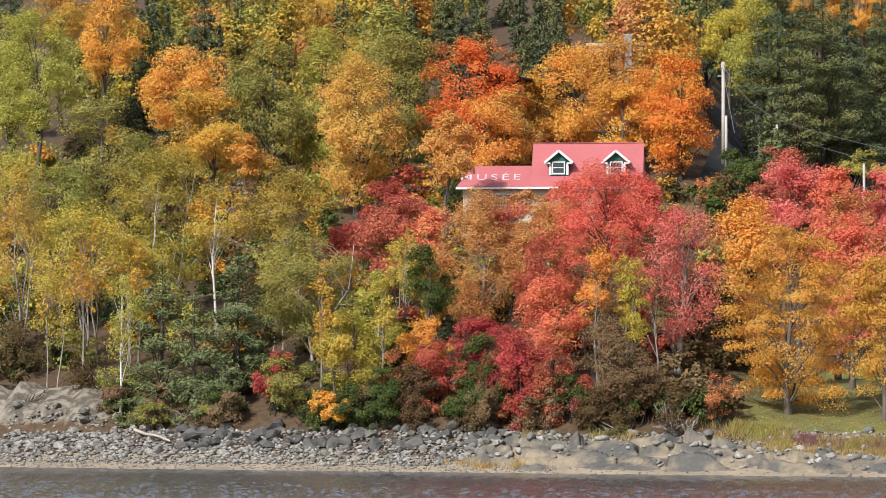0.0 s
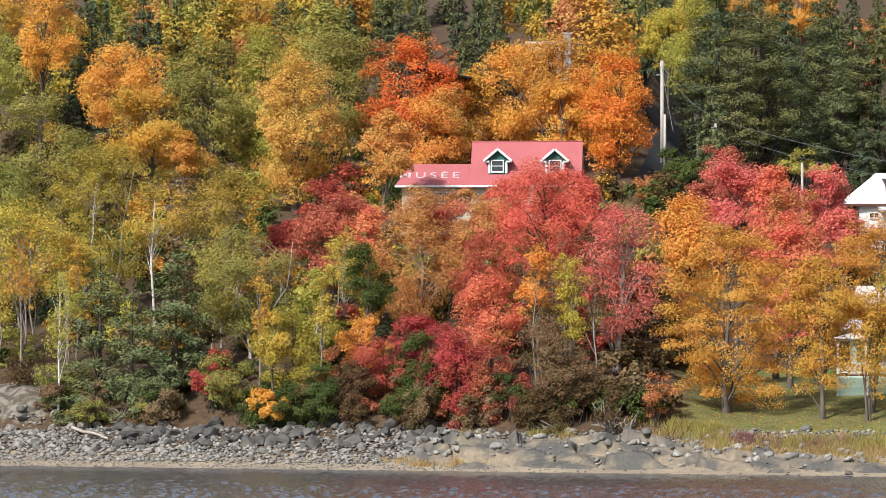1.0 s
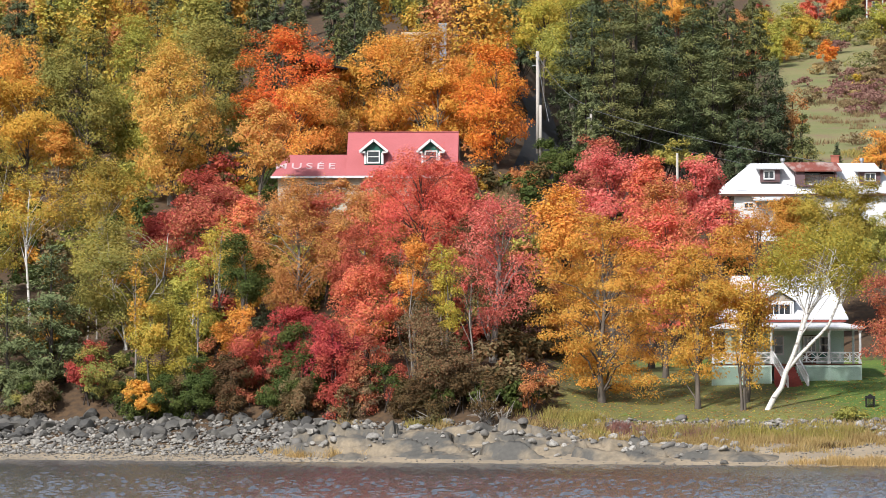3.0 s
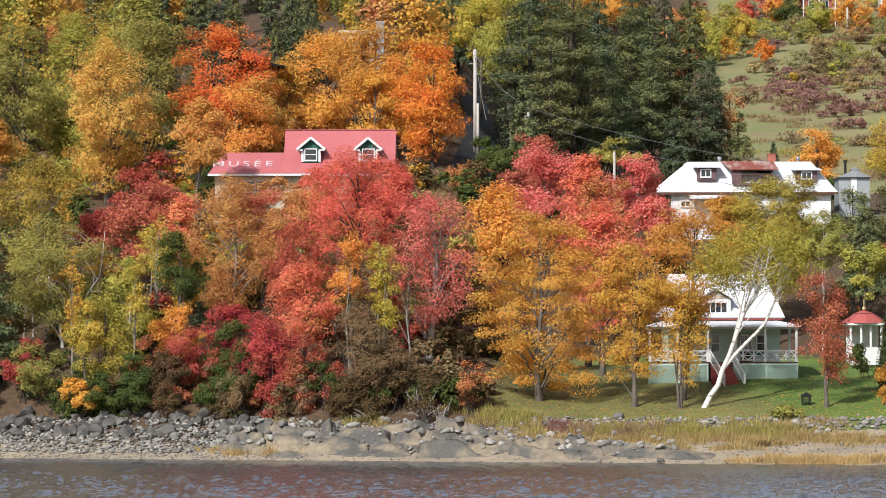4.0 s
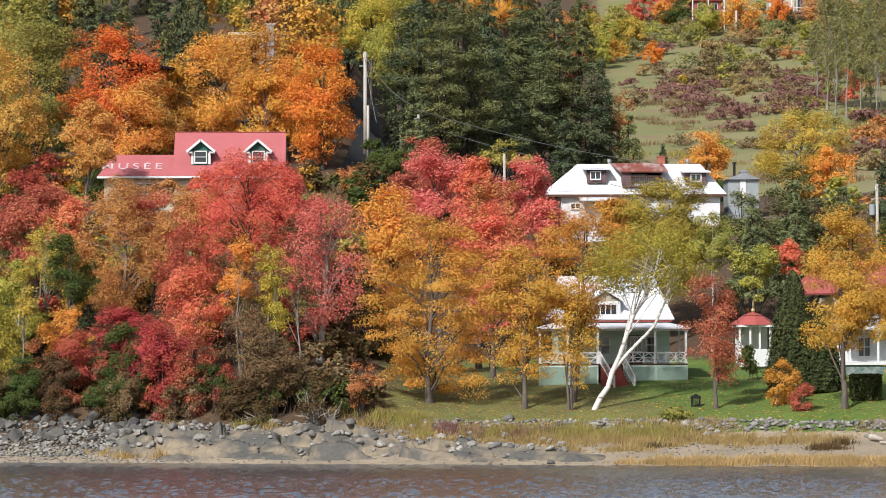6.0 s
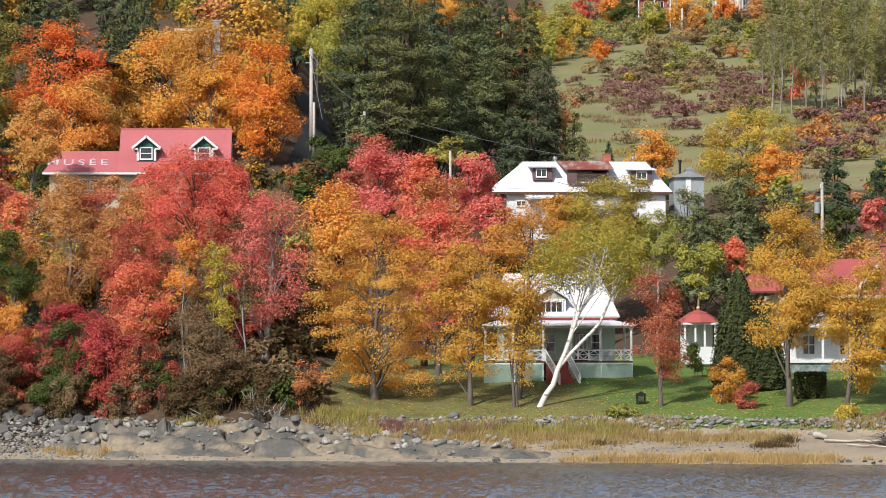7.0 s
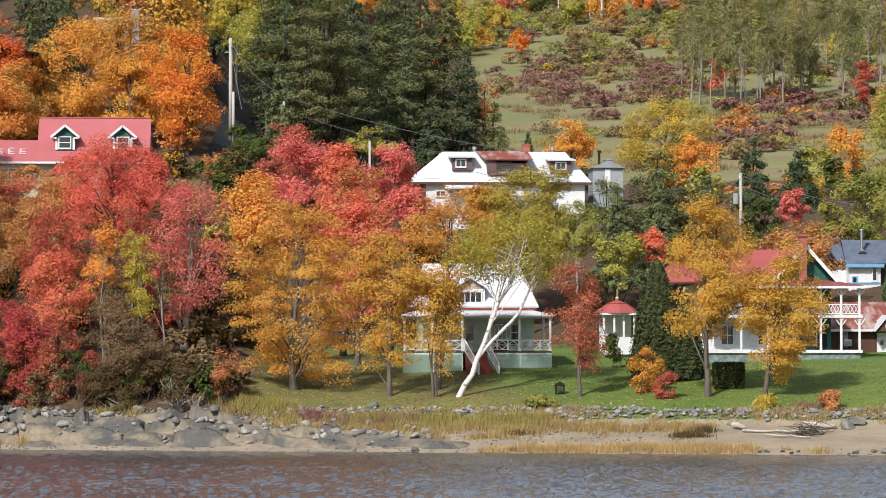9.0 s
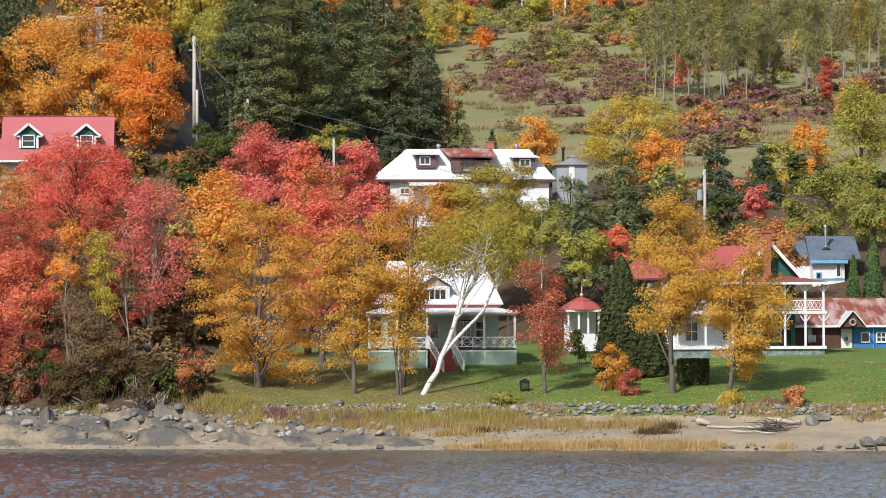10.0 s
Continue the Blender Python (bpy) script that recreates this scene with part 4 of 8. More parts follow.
    window(t, 20.06, 20.82, 20.86, 21.27, 304.46, WHITE, 1, 0)
    part("door", box(23.02, 304.42, ze - 2.6, 23.89, 304.49, ze - 0.5), BROWN_BOARD, t)
    cx = 28.78
    bm = box(cx - 0.5, 309, zt - 0.4, cx + 0.2, 309.7, zt + 0.85)
    box(cx - 0.55, 308.95, zt + 0.85, cx + 0.25, 309.75, zt + 0.95, bm)
    part("chimney", bm, BRICK, t)
    for vx in (23.77, 30.92):
        bm = rod(bmesh.new(), (vx, 308, zt), (vx, 308, zt + 0.35), 0.12, 0.12, 10)
        rod(bm, (vx, 308, zt + 0.35), (vx, 308, zt + 0.6), 0.22, 0.2, 10)
        part("roof_vent", bm, STEEL, t)
    # outbuilding beside it
    ga, gb = 34.54, 37.51
    gz, gp = 23.61, 24.18
    s = thing("outbuilding", pose((ga + gb) / 2, 310, g), "grey boarded outbuilding behind the white house", "shed")
    part("wall", box(ga + 0.1, 308, g, gb - 0.1, 312, gz), GREY_PAINT, s)
    part("roof", gable_prism(ga - 0.1, gb + 0.1, gz + 0.003, gp + 0.1, 307.7, 312.3), STEEL, s)
    part("door", box(ga + 1.2, 307.93, gz - 2.0, ga + 1.7, 307.99, gz - 0.1), WHITE, s)
    vx = (ga + gb) / 2 + 0.2
    bm = box(vx - 0.4, 309, gp - 0.05, vx + 0.4, 309.8, gp + 0.2)
    gable_prism(vx - 0.5, vx + 0.5, gp + 0.202, gp + 0.45, 308.9, 309.9, bm)
    part("cupola", bm, STEEL, s)
    bm = rod(bmesh.new(), (vx - 0.9, 309, gp - 0.3), (vx - 0.9, 309, gp + 0.9), 0.12, 0.12, 10)
    rod(bm, (vx - 0.9, 309, gp + 0.9), (vx - 0.9, 309, gp + 1.1), 0.2, 0.16, 10)
    part("stove_pipe", bm, BLACK, s)


white_house()


def gallery_house():
    yf = 241.0
    g = 5.2
    x0, xr = 34.81, 46.40
    zf, z2, ze = 6.55, 9.07, 11.06
    yw = 243.2
    xw = 44.65
    t = thing("gallery_house", pose((x0 + xr) / 2, 246, g), "two-storey white house with red roof and double galleries", "house")
    part("wall", box(x0 + 0.3, yw, g, 41.83, 252, ze + 0.3), WHITE, t)
    part("side_wall", box(41.83 + 0.01, yw, g, xw, 252, ze + 0.3), GREEN_TRIM, t)
    part("foundation", box(x0 + 0.2, yf + 0.1, g - 0.6, xr, yw - 0.01, zf - 0.2), surface("rubble_foundation", (0.30, 0.32, 0.30), (0.10, 0.17, 0.15), 3.0, 0.9, bump=0.04), t)
    for z in (zf, z2):
        part("gallery_floor", box(x0, yf, z - 0.14, xr + 0.1, yw - 0.01, z), GREY_PAINT, t)
        part("gallery_edge", box(x0, yf - 0.05, z - 0.2, xr + 0.14, yf - 0.002, z + 0.02), WHITE, t)
    # roof of the upper gallery
    part("gallery_roof", slab([(x0 - 0.3, yf - 0.35, ze + 0.08), (xr + 0.45, yf - 0.35, ze + 0.08), (xw - 0.3, yw + 0.2, ze + 0.62), (x0 + 1, yw + 0.2, ze + 0.62)], 0.1), surface("dull_red_roof", (0.32, 0.09, 0.075), (0.26, 0.075, 0.065), 0.5, 0.6, bump=0.01), t)
    part("fascia", box(x0 - 0.3, yf - 0.42, ze - 0.08, xr + 0.45, yf - 0.352, ze + 0.09), WHITE, t)
    posts = [35.72, 37.77, 39.73, 41.66, 43.54, 45.02, 46.34]
    for px in posts:
        for a, b in ((zf, z2 - 0.2), (z2, ze - 0.06)):
            bm = box(px - 0.08, yf + 0.06, a, px + 0.08, yf + 0.22, b, bevel=0.012)
            box(px - 0.13, yf + 0.02, b - 0.14, px + 0.13, yf + 0.26, b, bm)
            bar((px - 0.1, yf + 0.14, b - 0.5), (px - 0.42, yf + 0.14, b - 0.06), 0.07, 0.07, bm)
            bar((px + 0.1, yf + 0.14, b - 0.5), (px + 0.42, yf + 0.14, b - 0.06), 0.07, 0.07, bm)
            part("post", bm, WHITE, t)
    for a, b in zip(posts, posts[1:]):
        bm = box(a + 0.08, yf + 0.1, z2 + 0.72, b - 0.08, yf + 0.18, z2 + 0.8)
        box(a + 0.08, yf + 0.1, z2 + 0.08, b - 0.08, yf + 0.18, z2 + 0.14, bm)
        n = max(2, round((b - a) / 0.3))
        for i in range(n):
            p, q = a + 0.08 + (b - a - 0.16) * i / n, a + 0.08 + (b - a - 0.16) * (i + 1) / n
            bar((p, yf + 0.14, z2 + 0.14), (q, yf + 0.14, z2 + 0.72), 0.04, 0.04, bm)
            bar((q, yf + 0.15, z2 + 0.14), (p, yf + 0.15, z2 + 0.72), 0.04, 0.04, bm)
        part("railing", bm, WHITE, t)
    # cross gable, main roof and chimney
    zp, zg = 14.13, 11.59
    xp, xe = 42.68, 44.97
    half = xe - xp
    part("gable", gable_prism(xp - half + 0.15, xp + half - 0.15, zg, zp - 0.12, yw, 250), GREEN_TRIM, t, "dark green boarded gable")
    bm = slab([(xp - half, 242.5, zg), (xp, 242.5, zp), (xp, 251, zp), (xp - half, 251, zg)][::-1], 0.12)
    slab([(xp + half, 242.5, zg), (xp, 242.5, zp), (xp, 251, zp), (xp + half, 251, zg)], 0.12, bm)
    part("gable_roof", bm, BRICK_RED, t)
    bm = bar((xp - half - 0.05, 242.44, zg - 0.08), (xp, 242.44, zp - 0.03), 0.1, 0.24)
    bar((xp + half + 0.05, 242.44, zg - 0.08), (xp, 242.44, zp - 0.03), 0.1, 0.24, bm)
    part("bargeboard", bm, WHITE, t)
    rl, rt = 32.22, 34.71
    zt = 13.99
    part("roof", slab([(rl, 243.4, 11.50), (xp, 243.4, 11.64), (xp, 247.5, zt), (rt, 247.5, zt)], 0.14), BRICK_RED, t)
    part("roof", slab([(rl, 252.5, zt - 2.6), (rl, 243.4, 11.50), (rt, 247.5, zt)], 0.14), BRICK_RED, t)
    cx = 42.41
    bm = box(cx - 0.26, 241.95, ze + 0.3, cx + 0.28, 242.4, zp + 0.62)
    box(cx - 0.36, 241.85, zp + 0.62, cx + 0.38, 242.5, zp + 0.78, bm)
    part("chimney", bm, BRICK, t)
    for wx in (36.67, 39.35, 42.74):
        for z in (zf, z2):
            window(t, wx, wx + 0.8, z + 0.45, z + 1.75, yw - 0.02, WHITE, 1, 1)
    part("door", box(43.49, yw - 0.07, zf, 43.49 + 0.85, yw - 0.01, zf + 2.0), DARK, t)


BRICK_RED = surface("brick_red_roof", (0.42, 0.10, 0.085), (0.34, 0.085, 0.075), 0.5, 0.6, bump=0.012)
gallery_house()


def slate_house():
    yf = 268.0
    g = 9.0
    xa, xm, xb = 49.07, 50.43, 54.66
    ze, zt = 13.56, 15.62
    xw1 = 53.30
    t = thing("white_cottage", pose((xa + xb) / 2, 271, g), "white house with blue-grey shingle roof and blue trim", "house")
    part("wall", box(xm + 0.3, yf + 0.3, g, xw1, 275, ze - 0.02), WHITE, t)
    part("wing_wall", box(xa + 0.6, yf + 1.5, g, xm + 0.29, 275, ze - 0.4), WHITE, t)
    part("roof", slab([(xm, yf - 0.1, ze), (xb - 0.1, yf - 0.1, ze + 0.1), (xb, 271, zt), (xm + 0.2, 271, zt)], 0.14), SLATE, t)
    part("wing_roof", slab([(xa + 0.9, yf + 0.9, ze + 0.25), (xm + 0.1, yf + 0.9, ze + 0.25), (xm + 0.1, 271.3, zt + 0.25), (xa, 271.3, zt + 0.25)], 0.14), SLATE, t)
    part("back_roof", slab([(xb, 275.4, ze), (xa, 275.4, ze), (xa, 271.3, zt - 0.1), (xb, 271.3, zt - 0.1)], 0.1), SLATE, t)
    part("fascia", box(xm - 0.05, yf - 0.2, ze - 0.25, xw1 + 0.2, yf - 0.1, ze + 0.02), BLUE_TRIM, t)
    zm = 12.02
    part("belt_trim", box(xm + 0.3, yf + 0.22, zm, xw1, yf + 0.29, zm + 0.1), BLUE_TRIM, t)
    window(t, 52.66, 52.94, 12.29, 13.33, yf + 0.26, WHITE, 0, 0)
    window(t, 51.06, 51.33, 11.98, 12.52, yf + 0.26, BLUE_TRIM, 0, 0)
    window(t, 52.64, 52.96, 10.71, 11.16, yf + 0.26, WHITE, 0, 0)
    px = 52.00
    bm = rod(bmesh.new(), (px, 269.4, zt - 1.2), (px, 269.4, zt + 0.7), 0.13, 0.13, 10)
    rod(bm, (px, 269.4, zt + 0.7), (px, 269.4, zt + 0.82), 0.22, 0.2, 10)
    rod(bm, (px, 269.2, zt - 1.15), (px, 269.4, zt - 0.85), 0.35, 0.16, 10)
    part("stove_pipe", bm, STEEL, t)
    # a second slate roof showing at its side
    sx = 54.62
    s = thing("garden_shed", pose(sx + 1.5, 267, 9), "small shed with blue-grey shingle roof", "shed")
    part("wall", box(sx + 0.2, 266.3, 8.5, sx + 4, 269, 11.06), WHITE, s)
    part("roof", gable_prism(sx, sx + 4.2, 11.06 + 0.003, 11.87, 266, 269.3), SLATE, s)


slate_house()


def rusty_shed():
    g = 6.0
    yf = 250.0
    xa, xb = 45.85, 54.09
    ze, zt = 8.14, 10.25
    xd = 49.34
    xblue = 50.28
    t = thing("long_shed", pose((xa + xb) / 2, 252, g), "long low shed with rusty sheet roof and blue boards", "shed")
    part("wall", box(xa, yf, g - 0.8, xd - 0.05, 256, ze), BROWN_BOARD, t)
    part("blue_wall", box(xblue, yf - 0.06, g - 0.8, xb, 256, ze), BLUE, t, "bright blue boarded wall")
    roof = part("roof", slab([(xa - 0.2, 249.5, ze), (xb, 249.5, ze), (xb, 254, zt), (xa - 0.2, 254, zt)], 0.08), RUSTY, t)
    seams(roof, xa, xb, 249.5, ze, 254, zt, 0.42, RUSTY, 0.05)
    part("fascia", box(xa - 0.2, 249.42, ze - 0.16, xb, 249.498, ze + 0.01), WHITE, t)
    # little gabled porch with a wreath and a white door
    pz = 8.97
    p = part("door_porch", gable_prism(xd - 0.2, xblue + 0.55, ze - 0.15, pz + 0.1, 248.7, 251), BROWN_BOARD, t, "small gabled porch over the door")
    c = (xd + xblue + 0.35) / 2
    rb = slab([(xd - 0.4, 248.5, ze - 0.2), (c, 248.5, pz + 0.2), (c, 251, pz + 0.2), (xd - 0.4, 251, ze - 0.2)][::-1], 0.08)
    slab([(xblue + 0.75, 248.5, ze - 0.2), (c, 248.5, pz + 0.2), (c, 251, pz + 0.2), (xblue + 0.75, 251, ze - 0.2)], 0.08, rb)
    part("porch_roof", rb, WHITE_METAL, p)
    wr = bmesh.new()
    for i in range(14):
        a, b = i * 6.2832 / 14, (i + 1) * 6.2832 / 14
        rod(wr, (c + 0.22 * math.cos(a), 248.62, ze + 0.2 + 0.22 * math.sin(a)), (c + 0.22 * math.cos(b), 248.62, ze + 0.2 + 0.22 * math.sin(b)), 0.07, 0.07, 6)
    w = part("wreath", wr, DRIFT, p)
    part("door", box(xd, 249.9, g - 0.3, xblue - 0.1, 249.98, ze - 0.25), WHITE, t)
    part("door_surround", box(xd - 0.12, 249.98, g - 0.3, xblue - 0.002, 250.2, ze - 0.17), BROWN_BOARD, t)
    part("door_light", box(xd + 0.25, 249.87, g + 1.0, xd + 0.5, 249.9, g + 1.3), GLASS, t)
    window(t, 50.91, 51.43, 6.96, 7.55, yf - 0.08, WHITE, 0, 0)
    window(t, 52.07, 52.67, 6.95, 7.54, yf - 0.08, WHITE, 1, 1)
    bm = rod(bmesh.new(), (51.77, yf - 0.14, g - 0.3), (51.77, yf - 0.14, ze - 0.1), 0.04, 0.04)
    part("downpipe", bm, BLUE_TRIM, t)
    # light panel and air conditioner box in the brown wall
    bx = 46.82
    part("shutter", box(bx, yf - 0.05, 6.80, bx + 0.35, yf - 0.005, 8.07), DRIFT, t)
    a = thing("air_conditioner", pose(bx + 0.2, yf - 0.3, 6.89), "white wall-mounted air conditioner box", "appliance")
    bm = box(bx - 0.05, yf - 0.45, 6.89, bx + 0.55, yf - 0.06, 7.39, bevel=0.02)
    part("casing", bm, WHITE, a)
    bm = bmesh.new()
    for i in range(5):
        z = 6.89 + 0.06 + i * 0.08
        box(bx, yf - 0.47, z, bx + 0.5, yf - 0.452, z + 0.03, bm)
    part("grille", bm, GREY_PAINT, a)


rusty_shed()


def gazebo():
    x0, x1 = 28.85, 31.21
    zb, ze, zp = 6.80, 9.23, 10.48
    c = (x0 + x1) / 2
    t = thing("gazebo", pose(c, 251.2, zb), "white garden gazebo with a red tiered roof", "gazebo")
    for px in (x0 + 0.05, c - 0.35, c + 0.35, x1 - 0.05):
        part("post", box(px - 0.07, 250, zb, px + 0.07, 250.14, ze), WHITE, t)
        part("post", box(px - 0.07, 252.3, zb, px + 0.07, 252.44, ze), WHITE, t)
    part("parapet", box(x0, 250.02, zb - 0.5, x1, 250.12, zb + 0.8), WHITE, t)
    part("inner_wall", box(x0, 252.2, zb - 0.3, x1, 252.29, ze - 0.02), WHITE, t)
    bm = bmesh.new()
    for k in (0, 1):
        for px in (x0 + 0.12, c - 0.28):
            bar((px, 250.05, ze - 0.45), (px + 0.35, 250.05, ze - 0.05), 0.05, 0.05, bm)
    part("bracket", bm, WHITE, t)
    part("eave", box(x0 - 0.2, 249.75, ze, x1 + 0.2, 252.7, ze + 0.14), WHITE, t)
    bm = bmesh.new()
    bmesh.ops.create_cone(bm, cap_ends=True, segments=8, radius1=1.85, radius2=0.75, depth=0.72, matrix=Matrix.Translation((c, 251.2, ze + 0.51)))
    part("roof", bm, BRICK_RED, t)
    bm = bmesh.new()
    bmesh.ops.create_cone(bm, cap_ends=True, segments=8, radius1=0.82, radius2=0.10, depth=0.24, matrix=Matrix.Translation((c, 251.2, ze + 0.995)))
    part("cap_roof", bm, BRICK_RED, t)
    bm = bmesh.new()
    bmesh.ops.create_uvsphere(bm, u_segments=10, v_segments=8, radius=0.16, matrix=Matrix.Translation((c, 251.2, ze + 1.25)))
    rod(bm, (c, 251.2, ze + 1.35), (c, 251.2, ze + 1.95), 0.07, 0.02, 8)
    part("finial", bm, surface("brass", (0.70, 0.55, 0.28), (0.60, 0.45, 0.22), 2.0, 0.4, 0.5, bump=0), t, smooth_faces=True)


gazebo()


def hidden_house():
    """The flat grey roof and tall chimney that show over the maples."""
    y = 320.0
    xa, xb = -11.01, -7.96
    z0, z1 = 30.0, 38.42
    t = thing("hillside_house", pose((xa + xb) / 2, 322, 30), "pale flat-topped house with a tall grey chimney", "house")
    part("wall", box(xa, y, z0, xb, 325, z1 - 0.3), CREAM, t)
    part("roof", box(xa - 0.3, y - 0.3, z1 - 0.298, xb + 0.3, 325.3, z1 - 0.05), CREAM, t)
    cx = -7.36
    bm = box(cx - 0.36, 319.3, 30, cx + 0.36, 319.95, 39.00)
    box(cx - 0.42, 319.25, 39.00, cx + 0.42, 320.0, 39.16, bm)
    part("chimney", bm, GREY_PAINT, t)
    # dark eave of another roof beside the maple
    ex = -17.94
    e = thing("brown_house", pose(ex, 314, 26), "brown house with a low dark roof among maples", "house")
    part("wall", box(ex - 3.5, 314, 25, ex + 0.2, 317, 34.40), BROWN_BOARD, e)
    part("roof", slab([(ex - 3.6, 312, 35.36), (ex + 2.0, 312, 34.30), (ex + 2.0, 318, 34.30), (ex - 3.6, 318, 35.36)], 0.16), DARK, e)


hidden_house()


def hill_house(x, y, z, w, h, mat, label):
    """A small house high on the hill: walls, deck, gabled roof, windows."""
    t = thing("hillside_house", pose(x, y, z), label, "house")
    part("wall", box(x - w / 2, y, z - 1.5, x + w / 2, y + 7, z + h), mat, t)
    part("roof", gable_prism(x - w / 2 - 0.5, x + w / 2 + 0.5, z + h + 0.003, z + h + 1.8, y - 0.6, y + 7.6), BRICK_RED, t)
    part("deck", box(x - w / 2 - 0.6, y - 1.6, z + 0.5, x + w / 2 + 0.6, y - 0.01, z + 0.7), RED_STEPS, t)
    for px in (-w / 2 - 0.4, 0, w / 2 + 0.4):
        part("post", box(x + px - 0.1, y - 1.55, z - 2, x + px + 0.1, y - 1.35, z + h), WHITE, t)
    bm = box(x - w / 2 - 0.6, y - 1.6, z + 1.5, x + w / 2 + 0.6, y - 1.52, z + 1.6)
    part("railing", bm, WHITE, t)
    for wx in (-w / 4, w / 4):
        window(t, x + wx - 0.5, x + wx + 0.5, z + 1.2, z + h - 0.5, y - 0.02, WHITE, 1, 0)


hill_house(66.15, 620, 71.62, 5.0, 3.6, BRICK, "brick house with a veranda high on the hill")
hill_house(82.25, 626, 72.89, 7.2, 4.4, CREAM, "cream house with red deck behind orange trees")


def pickup():
    x, y = 56.69, 640.0
    z = land_height(x, y)
    t = thing("white_car", pose(x, y, z), "white car parked high on the hill road", "car")
    bm = box(x - 2.2, y - 0.85, z + 0.35, x + 2.2, y + 0.85, z + 0.95, bevel=0.12)
    part("body", bm, WHITE, t)
    part("cabin", box(x - 1.2, y - 0.75, z + 0.951, x + 1.1, y + 0.75, z + 1.5, bevel=0.15), WHITE, t)
    part("side_window", box(x - 1.0, y - 0.775, z + 1.02, x + 0.9, y - 0.755, z + 1.38), GLASS, t)
    for wx in (-1.4, 1.4):
        part("wheel", rod(bmesh.new(), (x + wx, y - 0.9, z + 0.34), (x + wx, y - 0.68, z + 0.34), 0.34, 0.34, 14), BLACK, t)
        part("wheel", rod(bmesh.new(), (x + wx, y + 0.68, z + 0.34), (x + wx, y + 0.9, z + 0.34), 0.34, 0.34, 14), BLACK, t)


pickup()


# ---- poles and cables ----
def utility_pole(x, y, z0, z1, label, r=0.14, box_on=False, arm=True):
    t = thing("utility_pole", pose(x, y, z0), label, "utility pole")
    part("pole", rod(bmesh.new(), (x, y, z0), (x, y, z1), r, r * 0.75, 12), POLE_WOOD, t, smooth_faces=True)
    if arm:
        part("insulator", rod(bmesh.new(), (x - 0.12, y - 0.15, z1 - 0.5), (x - 0.12, y - 0.15, z1 - 0.2), 0.06, 0.04, 8), WHITE, t)
        part("bracket", box(x - 0.5, y - 0.05, z1 - 1.3, x + 0.06, y + 0.05, z1 - 1.2), STEEL, t)
    if box_on:
        part("transformer", rod(bmesh.new(), (x - 0.42, y - 0.1, z1 - 2.6), (x - 0.42, y - 0.1, z1 - 1.7), 0.24, 0.24, 12), GREY_PAINT, t, "grey transformer can")
    return t


utility_pole(1.52, 300, 25.5, 34.56, "tall weathered utility pole beside the road", 0.19)
utility_pole(1.75, 299, 25.0, 29.71, "short leaning pole stub beside the taller pole", 0.15, arm=False)
utility_pole(43.87, 280, 14.0, 21.56, "pale utility pole with a transformer", 0.16, True)
utility_pole(12.78, 277, 15.0, 23.92, "short pale pole among red maples", 0.13, arm=False)
utility_pole(-1.31, 338, 30.0, 40.84, "thin utility pole in front of the forest", 0.14, arm=False)
utility_pole(69.14, 600, 67.76 - 3, 71.29, "white-painted pole on the hill", 0.22, arm=False)


def cable(a, b, sag, name="overhead_cable"):
    a, b = Vector(a), Vector(b)
    pts = [a.lerp(b, i / 20) - Vector((0, 0, 4 * sag * (i / 20) * (1 - i / 20))) for i in range(21)]
    ob = mesh_from(name, *tube([tuple(p) for p in pts], [0.026] * 21, 5), CABLE_SHEATH)
    tagged(ob, "thin grey overhead cable between poles", "cable", "overhead cables")


A = (1.52, 299.9, 34.25)
utility_pole(6.2, 298.6, 22.0, 29.76, "weathered pole hidden behind a spruce", 0.14)
cable(A, (6.2, 298.5, 29.56), 0.9)
cable((6.2, 298.5, 29.26), (27.72, 302, 24.69), 0.5)
cable((6.2, 298.5, 28.16), (19.54, 302, 24.74), 0.3)
cable((A[0], 299.9, A[2] - 0.3), (2.47, 296, 27.98), 0.3)
cable((23.30, 300, 22.74), (43.88, 280, 20.99), 1.4)
cable((31.15, 280, 19.12), (43.88, 280, 20.14), 0.8)
B = (43.88, 279.9, 21.32)
cable(B, (62.16, 278, 18.98), 1.2)
cable((B[0], 279.9, B[2] - 0.8), (62.14, 278, 17.29), 1.2)


# ---- road up the hill ----
def hill_road():
    xs = [(-1.6, 292), (-0.6, 302), (0.6, 316), (1.0, 332), (-1.0, 352)]
    vs, fs = [], []
    for i, (x, y) in enumerate(xs):
        for dx in (-0.3, 3.6):
            vs.append((x + dx, y, land_height(x + dx, y) + 0.5))
    fs = [(2 * i, 2 * i + 1, 2 * i + 3, 2 * i + 2) for i in range(len(xs) - 1)]
    ob = mesh_from("road", vs, fs, ASPHALT)
    tagged(ob, "dark asphalt lane climbing beside the maples", "road", kind="structure")


hill_road()


# front row along the wooded bank
birch("yellow", -48.5, 261.9, 19.9, 9.2, 12.2, bark=BARK_PALE, stems=4, dense=0.42, girth=0.9)
birch("yellow", -54.6, 266.4, 24.5, 6.2, 12.3, bark=BARK_PALE, stems=3, dense=0.45)
birch("lime", -43.3, 248.7, 14.3, 2.5, 7.6, dense=0.2)
birch("yellow", -49.9, 256.4, 14.6, 3.8, 8.6, dense=0.2, bark=BARK_PALE, stems=2)
birch("citron", -43.2, 267.7, 24.3, 10.3, 14.1, dense=0.8, stems=2)
birch("yellow", -38.6, 265.8, 21.6, 4.9, 16.3)
pine("needle", -34.6, 248.6, 15.8, 6.4, 4.4)
pine("needle", -40.4, 249.8, 15.2, 5.2, 4.6, dense=0.8)
